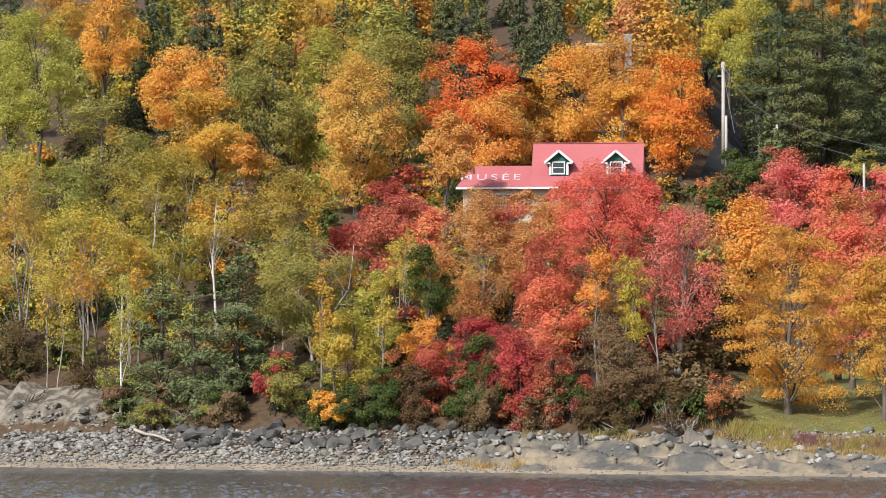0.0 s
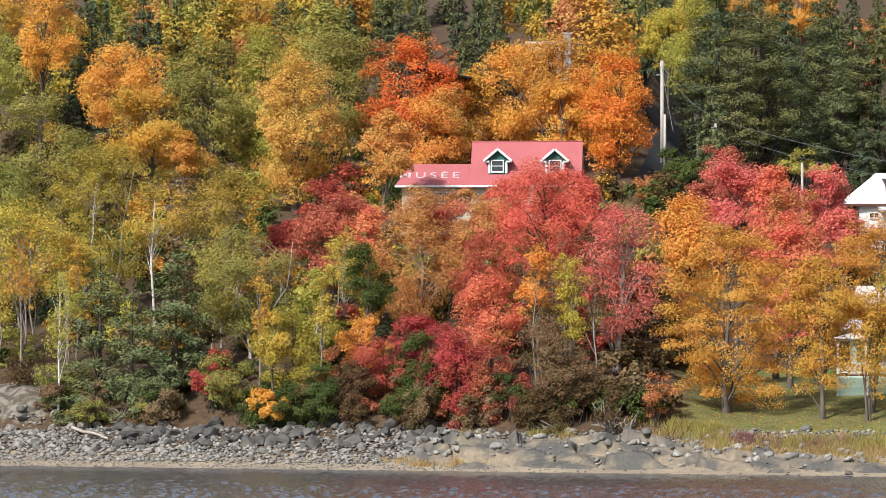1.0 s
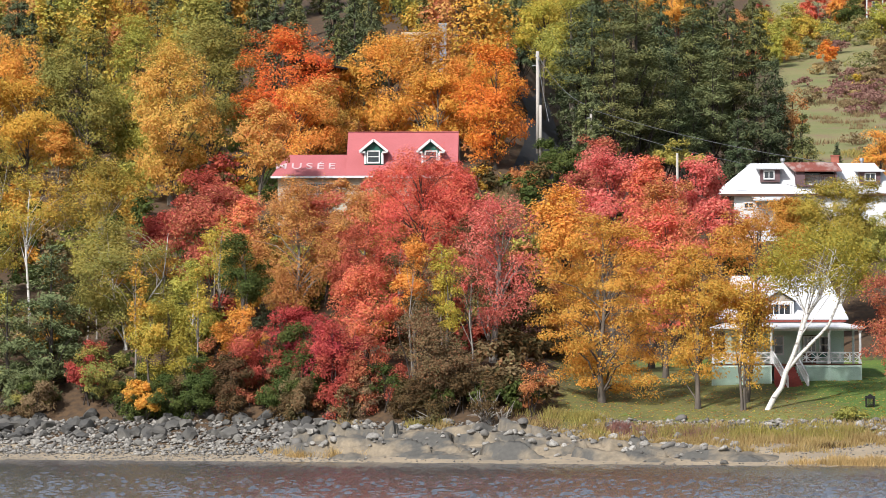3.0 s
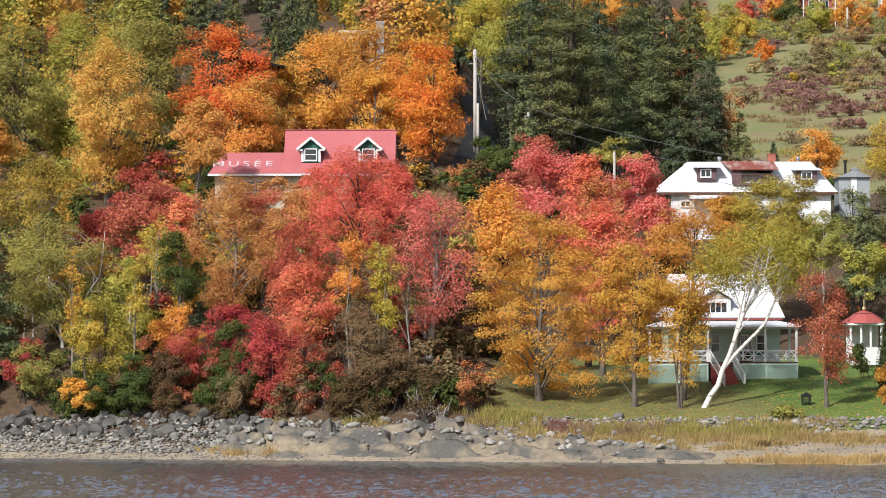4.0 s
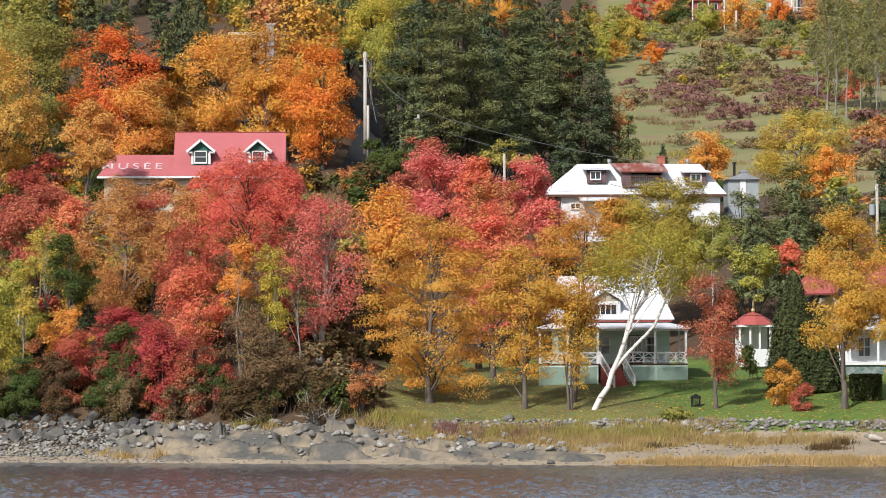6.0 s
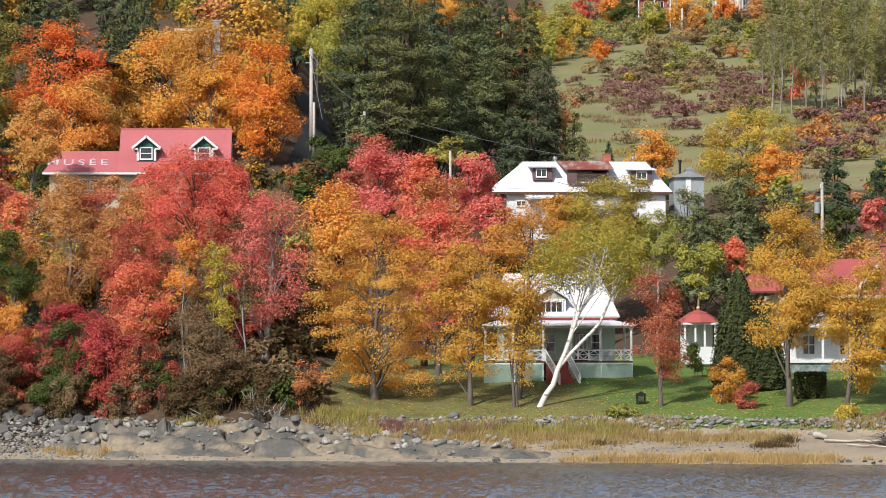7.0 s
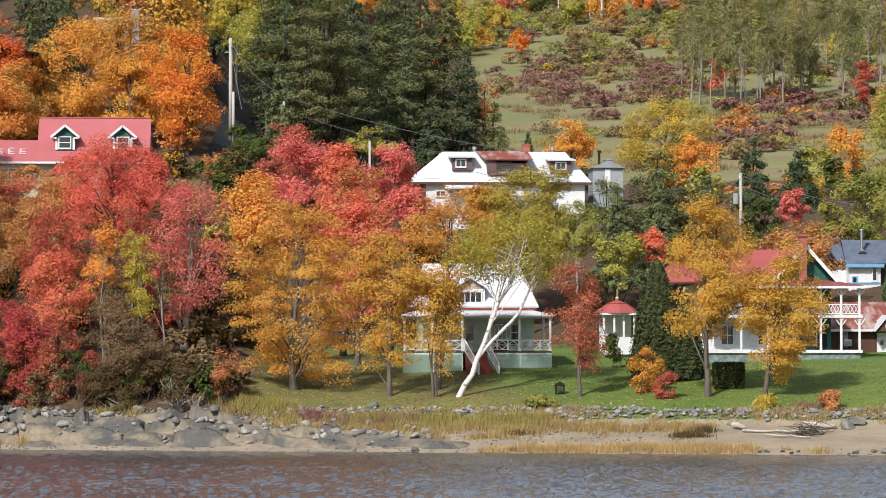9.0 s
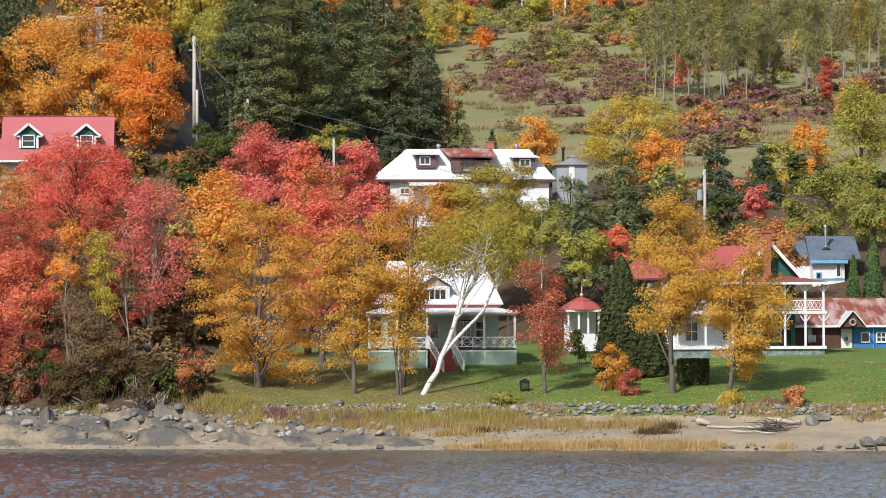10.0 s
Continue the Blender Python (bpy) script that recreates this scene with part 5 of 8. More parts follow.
pine("needle", -37.6, 247.4, 12.5, 4.6, 4.0, dense=0.8)
birch("citron", -33.2, 267.6, 23.1, 6.7, 15.4, dense=0.8)
birch("olive", -30.0, 254.3, 17.5, 8.9, 8.9, dense=0.8, stems=2)
birch("lime", -24.1, 247.9, 14.2, 3.1, 7.6, dense=1.0)
maple("citron", -25.4, 243.2, 11.4, 4.6, 4.6, dense=0.75)
shrub("brick", -21.9, 241.0, 8.4, 2.6, 4.2, dense=0.7)
maple("yellow", -26.4, 242.3, 10.8, 3.2, 7.5, dense=0.7)
shrub("orange", -26.5, 239.9, 5.1, 3.8, 3.4)
maple("orange", -20.8, 245.5, 10.6, 4.5, 7.2)
maple("green", -20.2, 247.0, 15.8, 3.4, 11.0)
maple("brick", -24.4, 268.0, 20.8, 7.8, 13.2)
maple("coral", -21.8, 265.9, 20.0, 4.0, 14.9)
maple("crimson", -28.9, 273.8, 19.1, 5.0, 15.2)
maple("rust", -17.2, 257.0, 20.4, 7.7, 11.1, bark=BARK_PALE)
maple("red", -7.7, 251.2, 22.6, 9.0, 9.7)
maple("red", -6.1, 262.5, 22.1, 5.7, 15.6)
maple("coral", -10.6, 265.3, 21.7, 4.4, 16.6)
maple("pink", -4.4, 265.8, 21.3, 4.4, 16.6)
maple("crimson", -12.2, 247.5, 16.5, 3.6, 11.0, dense=0.8)
maple("rust", -11.6, 253.8, 19.7, 5.4, 12.0)
maple("coral", -11.0, 241.0, 13.5, 4.8, 6.9)
maple("orange", -7.5, 237.6, 15.2, 2.5, 10.6)
maple("yellow", -5.3, 236.8, 14.6, 2.6, 9.6, dense=0.8)
maple("pink", -15.0, 260.1, 19.7, 4.8, 14.7)
shrub("crimson", -13.3, 237.4, 9.5, 5.1, 4.7)
shrub("crimson", -13.0, 235.4, 9.6, 2.8, 3.4, dense=0.6)
shrub("green", -15.0, 236.6, 7.6, 2.6, 3.6, dense=0.7)
shrub("umber", -6.6, 233.4, 10.4, 5.4, 3.9, dense=0.8)
shrub("brick", -10.8, 235.2, 8.4, 2.6, 3.4, dense=0.7)
shrub("crimson", -18.1, 240.4, 9.1, 5.2, 5.2, dense=0.7)
shrub("crimson", -16.1, 241.6, 10.8, 4.4, 5.8)
shrub("green", -16.0, 239.6, 9.5, 3.6, 5.2)
shrub("brown", -20.4, 239.4, 7.5, 3.6, 4.1)
shrub("olive", -29.9, 244.2, 7.6, 5.0, 4.7, dense=0.7)
shrub("green", -22.9, 240.4, 7.1, 4.0, 4.1)
shrub("crimson", -31.2, 244.8, 8.4, 2.9, 4.7)
shrub("olive", -42.0, 250.2, 7.6, 5.4, 5.2, dense=0.6)
shrub("brown", -45.9, 252.8, 9.4, 4.2, 5.5, dense=0.4)
shrub("brown", -52.4, 261.5, 11.3, 5.7, 7.2, dense=0.4)
# added trees and dark spruces darken the hollow, by shade and by colour
maple("brown", -4.2, 252.7, 11.0, 4.6, 10.3)
maple("brown", -0.0, 254.0, 13.5, 5.1, 10.2)
maple("rust", 1.7, 255.3, 12.7, 5.1, 9.5)
spruce("spruce", -3.0, 253.2, 12.7, 3.4, 10.6, dense=1.2)
spruce("spruce", -0.5, 256.2, 11.7, 3.4, 10.9, dense=1.2)
spruce("spruce", -5.3, 254.2, 12.3, 3.4, 10.6, dense=1.2)
spruce("spruce", 2.1, 257.1, 11.9, 3.4, 9.5, dense=1.2)
thicket("green", -5.1, 233.1, 5.1, 2.3, 4.1)
thicket("brown", -4.6, 235.9, 5.1, 2.4, 5.5)
thicket("brown", -4.1, 233.7, 5.1, 2.3, 4.7)
thicket("dun", -3.6, 236.5, 5.1, 2.4, 5.8)
thicket("brown", -3.1, 234.3, 5.1, 2.3, 5.2)
thicket("green", -2.6, 232.0, 5.1, 2.3, 4.1)
thicket("brown", -2.1, 234.9, 5.1, 2.3, 5.4)
thicket("brown", -1.6, 232.6, 5.1, 2.3, 4.6)
thicket("dun", -1.1, 235.4, 5.1, 2.4, 5.6)
thicket("brown", -0.6, 233.2, 5.1, 2.3, 4.9)
thicket("green", -0.1, 231.0, 5.1, 2.3, 3.9)
thicket("brown", 0.4, 233.8, 5.1, 2.3, 5.0)
thicket("brown", 0.9, 231.6, 5.1, 2.3, 4.1)
thicket("dun", 1.5, 234.4, 5.1, 2.3, 4.9)
shrub("umber", -5.0, 232.6, 7.6, 4.0, 4.3, dense=0.6)
shrub("green", -9.4, 234.9, 6.6, 2.8, 4.1, dense=0.7)
shrub("brown", -3.5, 232.4, 5.9, 3.1, 4.1, dense=0.6)
# brown and purple bushes fill the hollow; their dark colour stands for shade
thicket("brown", -6.7, 251.8, 7.6, 3.1, 9.7)
thicket("brown", -5.9, 246.4, 7.6, 3.1, 8.3)
thicket("purple", -5.3, 248.2, 7.6, 3.1, 8.9)
thicket("brown", -4.7, 249.9, 7.6, 3.1, 9.4)
thicket("brown", -4.1, 251.7, 7.6, 3.1, 10.0)
thicket("brown", -3.3, 246.4, 7.6, 3.1, 8.6)
thicket("purple", -2.7, 248.1, 7.6, 3.1, 9.2)
thicket("brown", -2.0, 249.8, 7.6, 3.1, 9.6)
thicket("brown", -1.3, 244.6, 7.5, 3.1, 8.1)
thicket("brown", -0.7, 246.3, 7.6, 3.1, 8.4)
thicket("purple", -0.0, 248.0, 7.6, 3.1, 8.7)
thicket("brown", 0.6, 249.7, 7.6, 3.1, 8.9)
thicket("brown", 1.2, 244.5, 7.5, 3.1, 7.4)
thicket("brown", 1.9, 246.2, 7.6, 3.1, 7.5)
thicket("purple", 2.6, 247.9, 7.6, 3.1, 7.5)
maple("pink", -2.0, 240.8, 18.3, 6.0, 9.5, dense=0.5, bark=BARK_PALE, girth=1.3)
maple("pink", -3.5, 243.4, 14.0, 3.2, 10.8, dense=0.7)
shrub("brown", -2.3, 229.0, 5.5, 2.3, 3.1, dense=0.3)
shrub("rust", 0.9, 230.6, 6.6, 2.3, 3.7, dense=0.5)
spruce("spruce", -57.4, 281.5, 16.0, 4.2, 12.3, dense=0.9)
spruce("spruce", -52.8, 277.6, 14.5, 4.2, 11.7, dense=0.9)
spruce("spruce", -48.3, 273.8, 13.4, 4.1, 11.1, dense=0.9)
spruce("spruce", -43.0, 269.6, 13.3, 4.0, 10.6, dense=0.9)
spruce("spruce", -34.7, 262.2, 11.3, 3.9, 9.4, dense=0.9)
spruce("spruce", -29.8, 258.2, 10.3, 3.9, 8.9, dense=0.9)
spruce("spruce", -26.8, 263.0, 13.0, 3.9, 10.6, dense=0.9)
spruce("spruce", -57.2, 271.4, 11.5, 4.1, 9.4, dense=0.9)
spruce("spruce", -19.2, 255.9, 11.1, 3.8, 9.4, dense=0.9)
spruce("spruce", -22.2, 251.1, 9.3, 3.8, 7.7, dense=0.9)

# maples on the lawn
maple("gold", 5.6, 234.6, 16.8, 9.6, 4.6, tiers=0.8)
maple("orange", 3.3, 250.6, 19.6, 5.8, 11.5)
maple("pink", 7.3, 267.0, 23.2, 8.5, 15.5)
maple("brick", 6.2, 275.5, 25.1, 4.8, 19.9)
maple("pink", 13.7, 264.4, 22.9, 4.2, 17.6)
maple("coral", 10.1, 263.9, 22.2, 4.4, 16.2)
maple("coral", 10.6, 249.7, 18.5, 5.4, 9.0)
maple("rust", 11.1, 261.4, 20.9, 4.8, 15.2)
maple("pink", 15.0, 257.8, 19.4, 4.3, 15.1)
maple("gold", 12.0, 231.0, 14.8, 5.6, 5.6, tiers=0.6, dense=0.8)
maple("gold", 15.3, 233.0, 17.0, 7.2, 9.4, tiers=0.5, lean=1.4)
maple("gold", 14.8, 229.6, 12.1, 4.2, 5.4, dense=0.3, stems=2)
birch("citron", 24.9, 267.8, 21.1, 8.4, 14.8, dense=2.2)
birch("gold", 20.8, 266.0, 19.4, 4.2, 14.5, dense=2.0)
birch("olive", 28.3, 262.4, 18.3, 4.4, 14.4, dense=0.9)
maple("brick", 24.5, 225.9, 12.3, 4.1, 5.9, dense=0.65)
cedar("cedar", 30.4, 231.3, 12.8, 4.2, 4.7)
cedar("cedar", 32.2, 230.4, 10.4, 3.0, 4.7, label="lower dark green cedar grown against its taller neighbour")
maple("gold", 32.6, 222.4, 16.4, 6.2, 6.9, lean=0.8, tiers=0.3, dense=1.3)
maple("gold", 35.9, 220.3, 13.4, 5.5, 4.9, lean=2.0, tiers=0.4, dense=1.25)
shrub("gold", 28.6, 225.3, 6.7, 2.7, 3.8)
shrub("brick", 29.9, 222.2, 4.9, 1.7, 3.4)
shrub("rust", 39.6, 215.7, 3.7, 1.3, 2.8)
shrub("yellow", 35.7, 217.4, 3.3, 1.6, 2.8)
shrub("green", 28.3, 239.4, 7.6, 1.0, 6.0)
shrub("olive", 21.6, 223.2, 3.3, 2.2, 2.8)

# trees between the houses
pine("pine", 35.5, 269.5, 22.7, 8.5, 14.6, dense=1.2)
pine("pine", 31.1, 267.2, 20.6, 4.9, 15.0)
spruce("needle", 31.4, 262.0, 19.8, 4.6, 12.5, dense=1.3)
spruce("needle", 34.8, 263.0, 21.2, 5.0, 12.5, dense=1.3)
spruce("needle", 38.8, 264.5, 20.6, 4.6, 12.8, dense=1.3)
pine("spruce", 38.9, 268.0, 20.9, 4.0, 14.5)
maple("lime", 30.5, 253.5, 15.5, 3.4, 11.5)
maple("coral", 33.1, 254.4, 15.8, 2.1, 12.4)
maple("rust", 45.5, 261.4, 16.3, 6.5, 11.6)
maple("green", 44.5, 271.8, 18.6, 3.4, 15.1)
maple("pink", 47.1, 272.7, 19.8, 2.8, 16.5)
spruce("spruce", 47.9, 298.4, 25.9, 4.7, 19.6, dense=1.8)
spruce("spruce", 51.7, 296.8, 25.0, 4.6, 19.6, dense=1.8)
maple("yellow", 43.9, 325.0, 31.2, 8.9, 24.6)
maple("orange", 45.8, 321.2, 27.5, 4.8, 22.9)
maple("orange", 35.2, 333.6, 29.9, 5.1, 24.1)
maple("orange", 59.4, 313.6, 27.8, 4.2, 22.0)
maple("lime", 62.7, 307.3, 30.5, 6.9, 21.4)
maple("olive", 54.1, 275.8, 21.3, 6.4, 15.7)
maple("olive", 50.3, 275.4, 18.5, 4.1, 15.7)
cedar("thuja", 51.7, 256.8, 13.6, 1.5, 9.8, label="clipped green cedar beside the white cottage")
cedar("thuja", 53.5, 258.1, 15.2, 1.9, 10.7, label="tall green cedar behind the shed")
maple("olive", 55.4, 265.3, 18.9, 4.9, 14.0)

# the dark stand beside the road
spruce("needle", 5.7, 295.5, 32.1, 4.8, 21.6, dense=1.5)
pine("spruce", 6.7, 317.3, 42.9, 7.9, 29.1, dense=1.2)
pine("pine", 10.6, 309.6, 40.9, 7.7, 26.9, dense=1.2)
pine("pine", 16.5, 323.2, 40.9, 8.1, 27.3, dense=1.2)
pine("pine", 20.2, 322.7, 38.7, 8.1, 26.8, dense=1.3)
pine("spruce", 23.1, 320.5, 35.5, 5.3, 26.1, dense=1.2)
pine("spruce", 13.1, 318.6, 38.2, 8.0, 25.4, dense=1.1)
spruce("spruce", 24.4, 324.0, 36.6, 3.8, 26.3)
maple("rust", 26.1, 325.3, 33.5, 2.4, 27.8, dense=0.6)
spruce("pine", 26.7, 321.1, 31.0, 4.3, 25.3)
shrub("rust", 0.2, 291.9, 23.5, 2.9, 21.1)
shrub("lime", 14.0, 294.3, 26.1, 4.4, 23.9)
pine("needle", 18.1, 318.6, 36.6, 4.8, 27.6)
pine("pine", 8.4, 304.6, 37.8, 5.6, 26.1)
pine("needle", 14.3, 312.1, 32.9, 4.7, 25.5, dense=0.8)
spruce("spruce", 10.7, 311.6, 35.9, 4.2, 25.0)
spruce("spruce", 6.8, 303.2, 31.5, 3.5, 23.4)
spruce("spruce", 16.1, 315.4, 32.1, 4.2, 25.0)
spruce("spruce", 20.3, 315.7, 31.1, 4.2, 24.4)
shrub("green", 2.2, 298.5, 26.4, 3.2, 24.2)
shrub("green", 3.9, 292.4, 25.0, 4.4, 22.6)
pine("pine", 6.7, 333.3, 45.6, 6.7, 35.0)
pine("spruce", 10.6, 335.6, 46.4, 7.3, 35.2)
spruce("spruce", 13.8, 332.3, 45.4, 5.0, 34.9)
maple("yellow", 4.6, 344.1, 46.3, 5.2, 38.8)
maple("gold", 11.8, 353.2, 50.3, 7.1, 42.6)
maple("orange", 16.5, 353.2, 49.7, 6.5, 42.6)
spruce("spruce", 17.5, 338.8, 46.1, 5.6, 37.7)
spruce("spruce", 0.1, 346.0, 46.6, 4.6, 38.5)
spruce("spruce", -75.0, 360.7, 51.5, 6.6, 40.5)
maple("gold", -70.2, 364.8, 52.0, 7.3, 43.3)
maple("lime", -70.7, 339.0, 44.1, 5.1, 33.7)

# maples above the old house
maple("flame", -2.4, 304.5, 35.9, 7.0, 25.6)
maple("orange", -12.0, 314.9, 37.7, 10.0, 28.2)
maple("orange", -7.6, 307.1, 33.3, 5.6, 26.1)
maple("gold", -15.7, 314.4, 35.0, 5.2, 26.6)
maple("gold", -8.8, 310.6, 37.3, 7.2, 29.4)
maple("orange", -5.6, 309.3, 34.5, 4.6, 27.8)
maple("flame", -21.7, 311.0, 37.8, 9.4, 27.6)
maple("amber", -18.6, 309.0, 33.2, 5.4, 25.5)
maple("orange", -20.7, 306.5, 31.8, 7.7, 24.0)
maple("olive", -28.7, 311.8, 39.1, 8.3, 24.4)
maple("amber", -31.4, 302.9, 35.9, 9.1, 22.9)
maple("olive", -40.6, 314.7, 38.7, 8.4, 24.6)
maple("orange", -50.9, 328.9, 39.2, 9.9, 31.7)
maple("gold", -46.3, 313.0, 33.5, 8.9, 25.6)
maple("olive", -55.0, 306.5, 32.5, 10.2, 20.6)
maple("lime", -65.8, 329.0, 43.2, 8.0, 31.2)
maple("orange", -62.9, 353.8, 48.1, 7.1, 38.5)
spruce("spruce", -53.4, 357.9, 47.9, 6.6, 39.4)
maple("yellow", -34.3, 344.0, 43.5, 8.0, 37.4)
maple("lime", -36.1, 316.8, 39.2, 6.3, 26.3)
maple("gold", -42.3, 365.3, 49.9, 7.9, 43.1)
spruce("pine", -18.0, 333.4, 41.1, 2.3, 35.7)
spruce("spruce", -15.0, 340.1, 43.8, 4.5, 36.3)
spruce("spruce", -23.8, 351.7, 46.9, 4.7, 39.2)
spruce("pine", -45.5, 356.6, 46.5, 5.3, 40.5)
maple("olive", -3.9, 335.6, 42.3, 6.2, 37.0)
maple("lime", 5.0, 328.0, 43.3, 6.6, 34.5)
maple("yellow", 2.3, 339.1, 43.5, 5.7, 37.8)
maple("lime", -65.4, 314.8, 35.4, 5.8, 24.8)
maple("olive", -56.3, 289.1, 25.1, 6.3, 17.8)
maple("gold", -40.9, 300.8, 28.3, 4.0, 24.3)
shrub("green", -21.1, 290.7, 23.6, 5.3, 20.9)
maple("amber", -21.3, 280.7, 28.4, 4.9, 22.7)
maple("rust", -11.5, 276.7, 22.4, 4.2, 18.9)
maple("rust", -15.9, 276.5, 21.7, 5.1, 18.0)
shrub("crimson", -26.7, 284.9, 22.8, 5.2, 19.4)

# aspens and shrubs on the far hill
maple("crimson", 88.0, 455.0, 47.2, 2.6, 42.0, leaf=0.16, label="small crimson maple alone on the meadow")
birch("gold", 97.5, 480.0, 60.4, 3.8, 51.5, dense=0.6, leaf=0.18, girth=0.6, bark=BARK_PALE, label="golden aspen standing before the olive ones")
maple("rust", 87.0, 430.0, 42.0, 5.0, 36.5, leaf=0.17, label="rust-coloured young tree on the meadow slope")
birch("aspen", 69.2, 497.1, 58.4, 2.8, 50.6, dense=0.42, leaf=0.18, girth=0.6, bark=BARK_PALE, label="tall slender aspen at the meadow edge")
birch("aspen", 69.2, 487.1, 62.4, 3.4, 48.1, dense=0.42, leaf=0.18, girth=0.6, bark=BARK_PALE, label="tall slender aspen at the meadow edge")
birch("aspen", 69.4, 480.5, 57.0, 2.4, 45.3, dense=0.42, leaf=0.18, girth=0.6, bark=BARK_PALE, label="tall slender aspen at the meadow edge")
birch("aspen", 70.6, 477.6, 58.1, 2.1, 47.8, dense=0.42, leaf=0.18, girth=0.6, bark=BARK_PALE, label="tall slender aspen at the meadow edge")
birch("olive", 72.8, 485.1, 57.8, 2.5, 48.6, dense=0.42, leaf=0.18, girth=0.6, bark=BARK_PALE, label="tall slender aspen at the meadow edge")
birch("aspen", 72.5, 476.8, 56.2, 2.6, 47.9, dense=0.42, leaf=0.18, girth=0.6, bark=BARK_PALE, label="tall slender aspen at the meadow edge")
birch("aspen", 75.5, 487.1, 63.4, 2.3, 47.3, dense=0.42, leaf=0.18, girth=0.6, bark=BARK_PALE, label="tall slender aspen at the meadow edge")
birch("aspen", 74.3, 474.0, 56.4, 2.6, 47.7, dense=0.42, leaf=0.18, girth=0.6, bark=BARK_PALE, label="tall slender aspen at the meadow edge")
birch("aspen", 76.6, 483.6, 59.4, 3.3, 48.9, dense=0.42, leaf=0.18, girth=0.6, bark=BARK_PALE, label="tall slender aspen at the meadow edge")
birch("olive", 76.7, 474.0, 57.7, 2.2, 47.9, dense=0.42, leaf=0.18, girth=0.6, bark=BARK_PALE, label="tall slender aspen at the meadow edge")
birch("aspen", 77.1, 473.4, 57.3, 2.3, 47.6, dense=0.42, leaf=0.18, girth=0.6, bark=BARK_PALE, label="tall slender aspen at the meadow edge")
birch("aspen", 79.2, 484.0, 60.2, 2.9, 48.0, dense=0.42, leaf=0.18, girth=0.6, bark=BARK_PALE, label="tall slender aspen at the meadow edge")
birch("aspen", 81.7, 490.0, 63.4, 2.5, 50.6, dense=0.42, leaf=0.18, girth=0.6, bark=BARK_PALE, label="tall slender aspen at the meadow edge")
birch("aspen", 80.7, 475.9, 57.3, 2.6, 47.0, dense=0.42, leaf=0.18, girth=0.6, bark=BARK_PALE, label="tall slender aspen at the meadow edge")
birch("olive", 83.0, 484.5, 56.5, 2.5, 46.1, dense=0.42, leaf=0.18, girth=0.6, bark=BARK_PALE, label="tall slender aspen at the meadow edge")
birch("aspen", 84.5, 482.9, 56.5, 2.5, 46.8, dense=0.42, leaf=0.18, girth=0.6, bark=BARK_PALE, label="tall slender aspen at the meadow edge")
birch("aspen", 84.3, 480.9, 56.4, 3.2, 46.9, dense=0.42, leaf=0.18, girth=0.6, bark=BARK_PALE, label="tall slender aspen at the meadow edge")
birch("aspen", 86.5, 487.0, 57.7, 3.0, 46.7, dense=0.42, leaf=0.18, girth=0.6, bark=BARK_PALE, label="tall slender aspen at the meadow edge")
birch("aspen", 88.7, 472.7, 59.9, 2.9, 47.1, dense=0.42, leaf=0.18, girth=0.6, bark=BARK_PALE, label="tall slender aspen at the meadow edge")
birch("aspen", 92.1, 482.8, 63.5, 2.6, 48.6, dense=0.42, leaf=0.18, girth=0.6, bark=BARK_PALE, label="tall slender aspen at the meadow edge")
birch("aspen", 90.5, 473.9, 60.0, 2.5, 45.5, dense=0.42, leaf=0.18, girth=0.6, bark=BARK_PALE, label="tall slender aspen at the meadow edge")
birch("aspen", 94.9, 477.6, 62.3, 2.9, 49.1, dense=0.42, leaf=0.18, girth=0.6, bark=BARK_PALE, label="tall slender aspen at the meadow edge")
birch("olive", 97.4, 477.6, 61.0, 3.1, 47.6, dense=0.42, leaf=0.18, girth=0.6, bark=BARK_PALE, label="tall slender aspen at the meadow edge")
birch("aspen", 101.5, 476.9, 56.6, 3.3, 46.5, dense=0.42, leaf=0.18, girth=0.6, bark=BARK_PALE, label="tall slender aspen at the meadow edge")
birch("aspen", 102.6, 473.4, 56.0, 2.9, 48.2, dense=0.42, leaf=0.18, girth=0.6, bark=BARK_PALE, label="tall slender aspen at the meadow edge")
birch("aspen", 75.4, 520.6, 69.8, 3.8, 56.2, dense=0.42, leaf=0.18, girth=0.6, bark=BARK_PALE, label="tall slender aspen at the meadow edge")
birch("aspen", 78.4, 520.4, 66.1, 3.4, 56.2, dense=0.42, leaf=0.18, girth=0.6, bark=BARK_PALE, label="tall slender aspen at the meadow edge")
birch("olive", 80.4, 520.5, 66.6, 4.1, 56.2, dense=0.42, leaf=0.18, girth=0.6, bark=BARK_PALE, label="tall slender aspen at the meadow edge")
birch("aspen", 81.4, 520.6, 68.7, 3.8, 56.2, dense=0.42, leaf=0.18, girth=0.6, bark=BARK_PALE, label="tall slender aspen at the meadow edge")
birch("aspen", 83.1, 520.9, 65.1, 4.3, 56.3, dense=0.42, leaf=0.18, girth=0.6, bark=BARK_PALE, label="tall slender aspen at the meadow edge")
birch("aspen", 86.1, 520.7, 69.9, 3.9, 56.2, dense=0.42, leaf=0.18, girth=0.6, bark=BARK_PALE, label="tall slender aspen at the meadow edge")
birch("aspen", 86.8, 520.9, 68.3, 3.3, 56.3, dense=0.42, leaf=0.18, girth=0.6, bark=BARK_PALE, label="tall slender aspen at the meadow edge")
birch("olive", 88.8, 521.1, 68.0, 4.1, 56.3, dense=0.42, leaf=0.18, girth=0.6, bark=BARK_PALE, label="tall slender aspen at the meadow edge")
birch("aspen", 91.9, 520.8, 69.7, 2.9, 56.3, dense=0.42, leaf=0.18, girth=0.6, bark=BARK_PALE, label="tall slender aspen at the meadow edge")
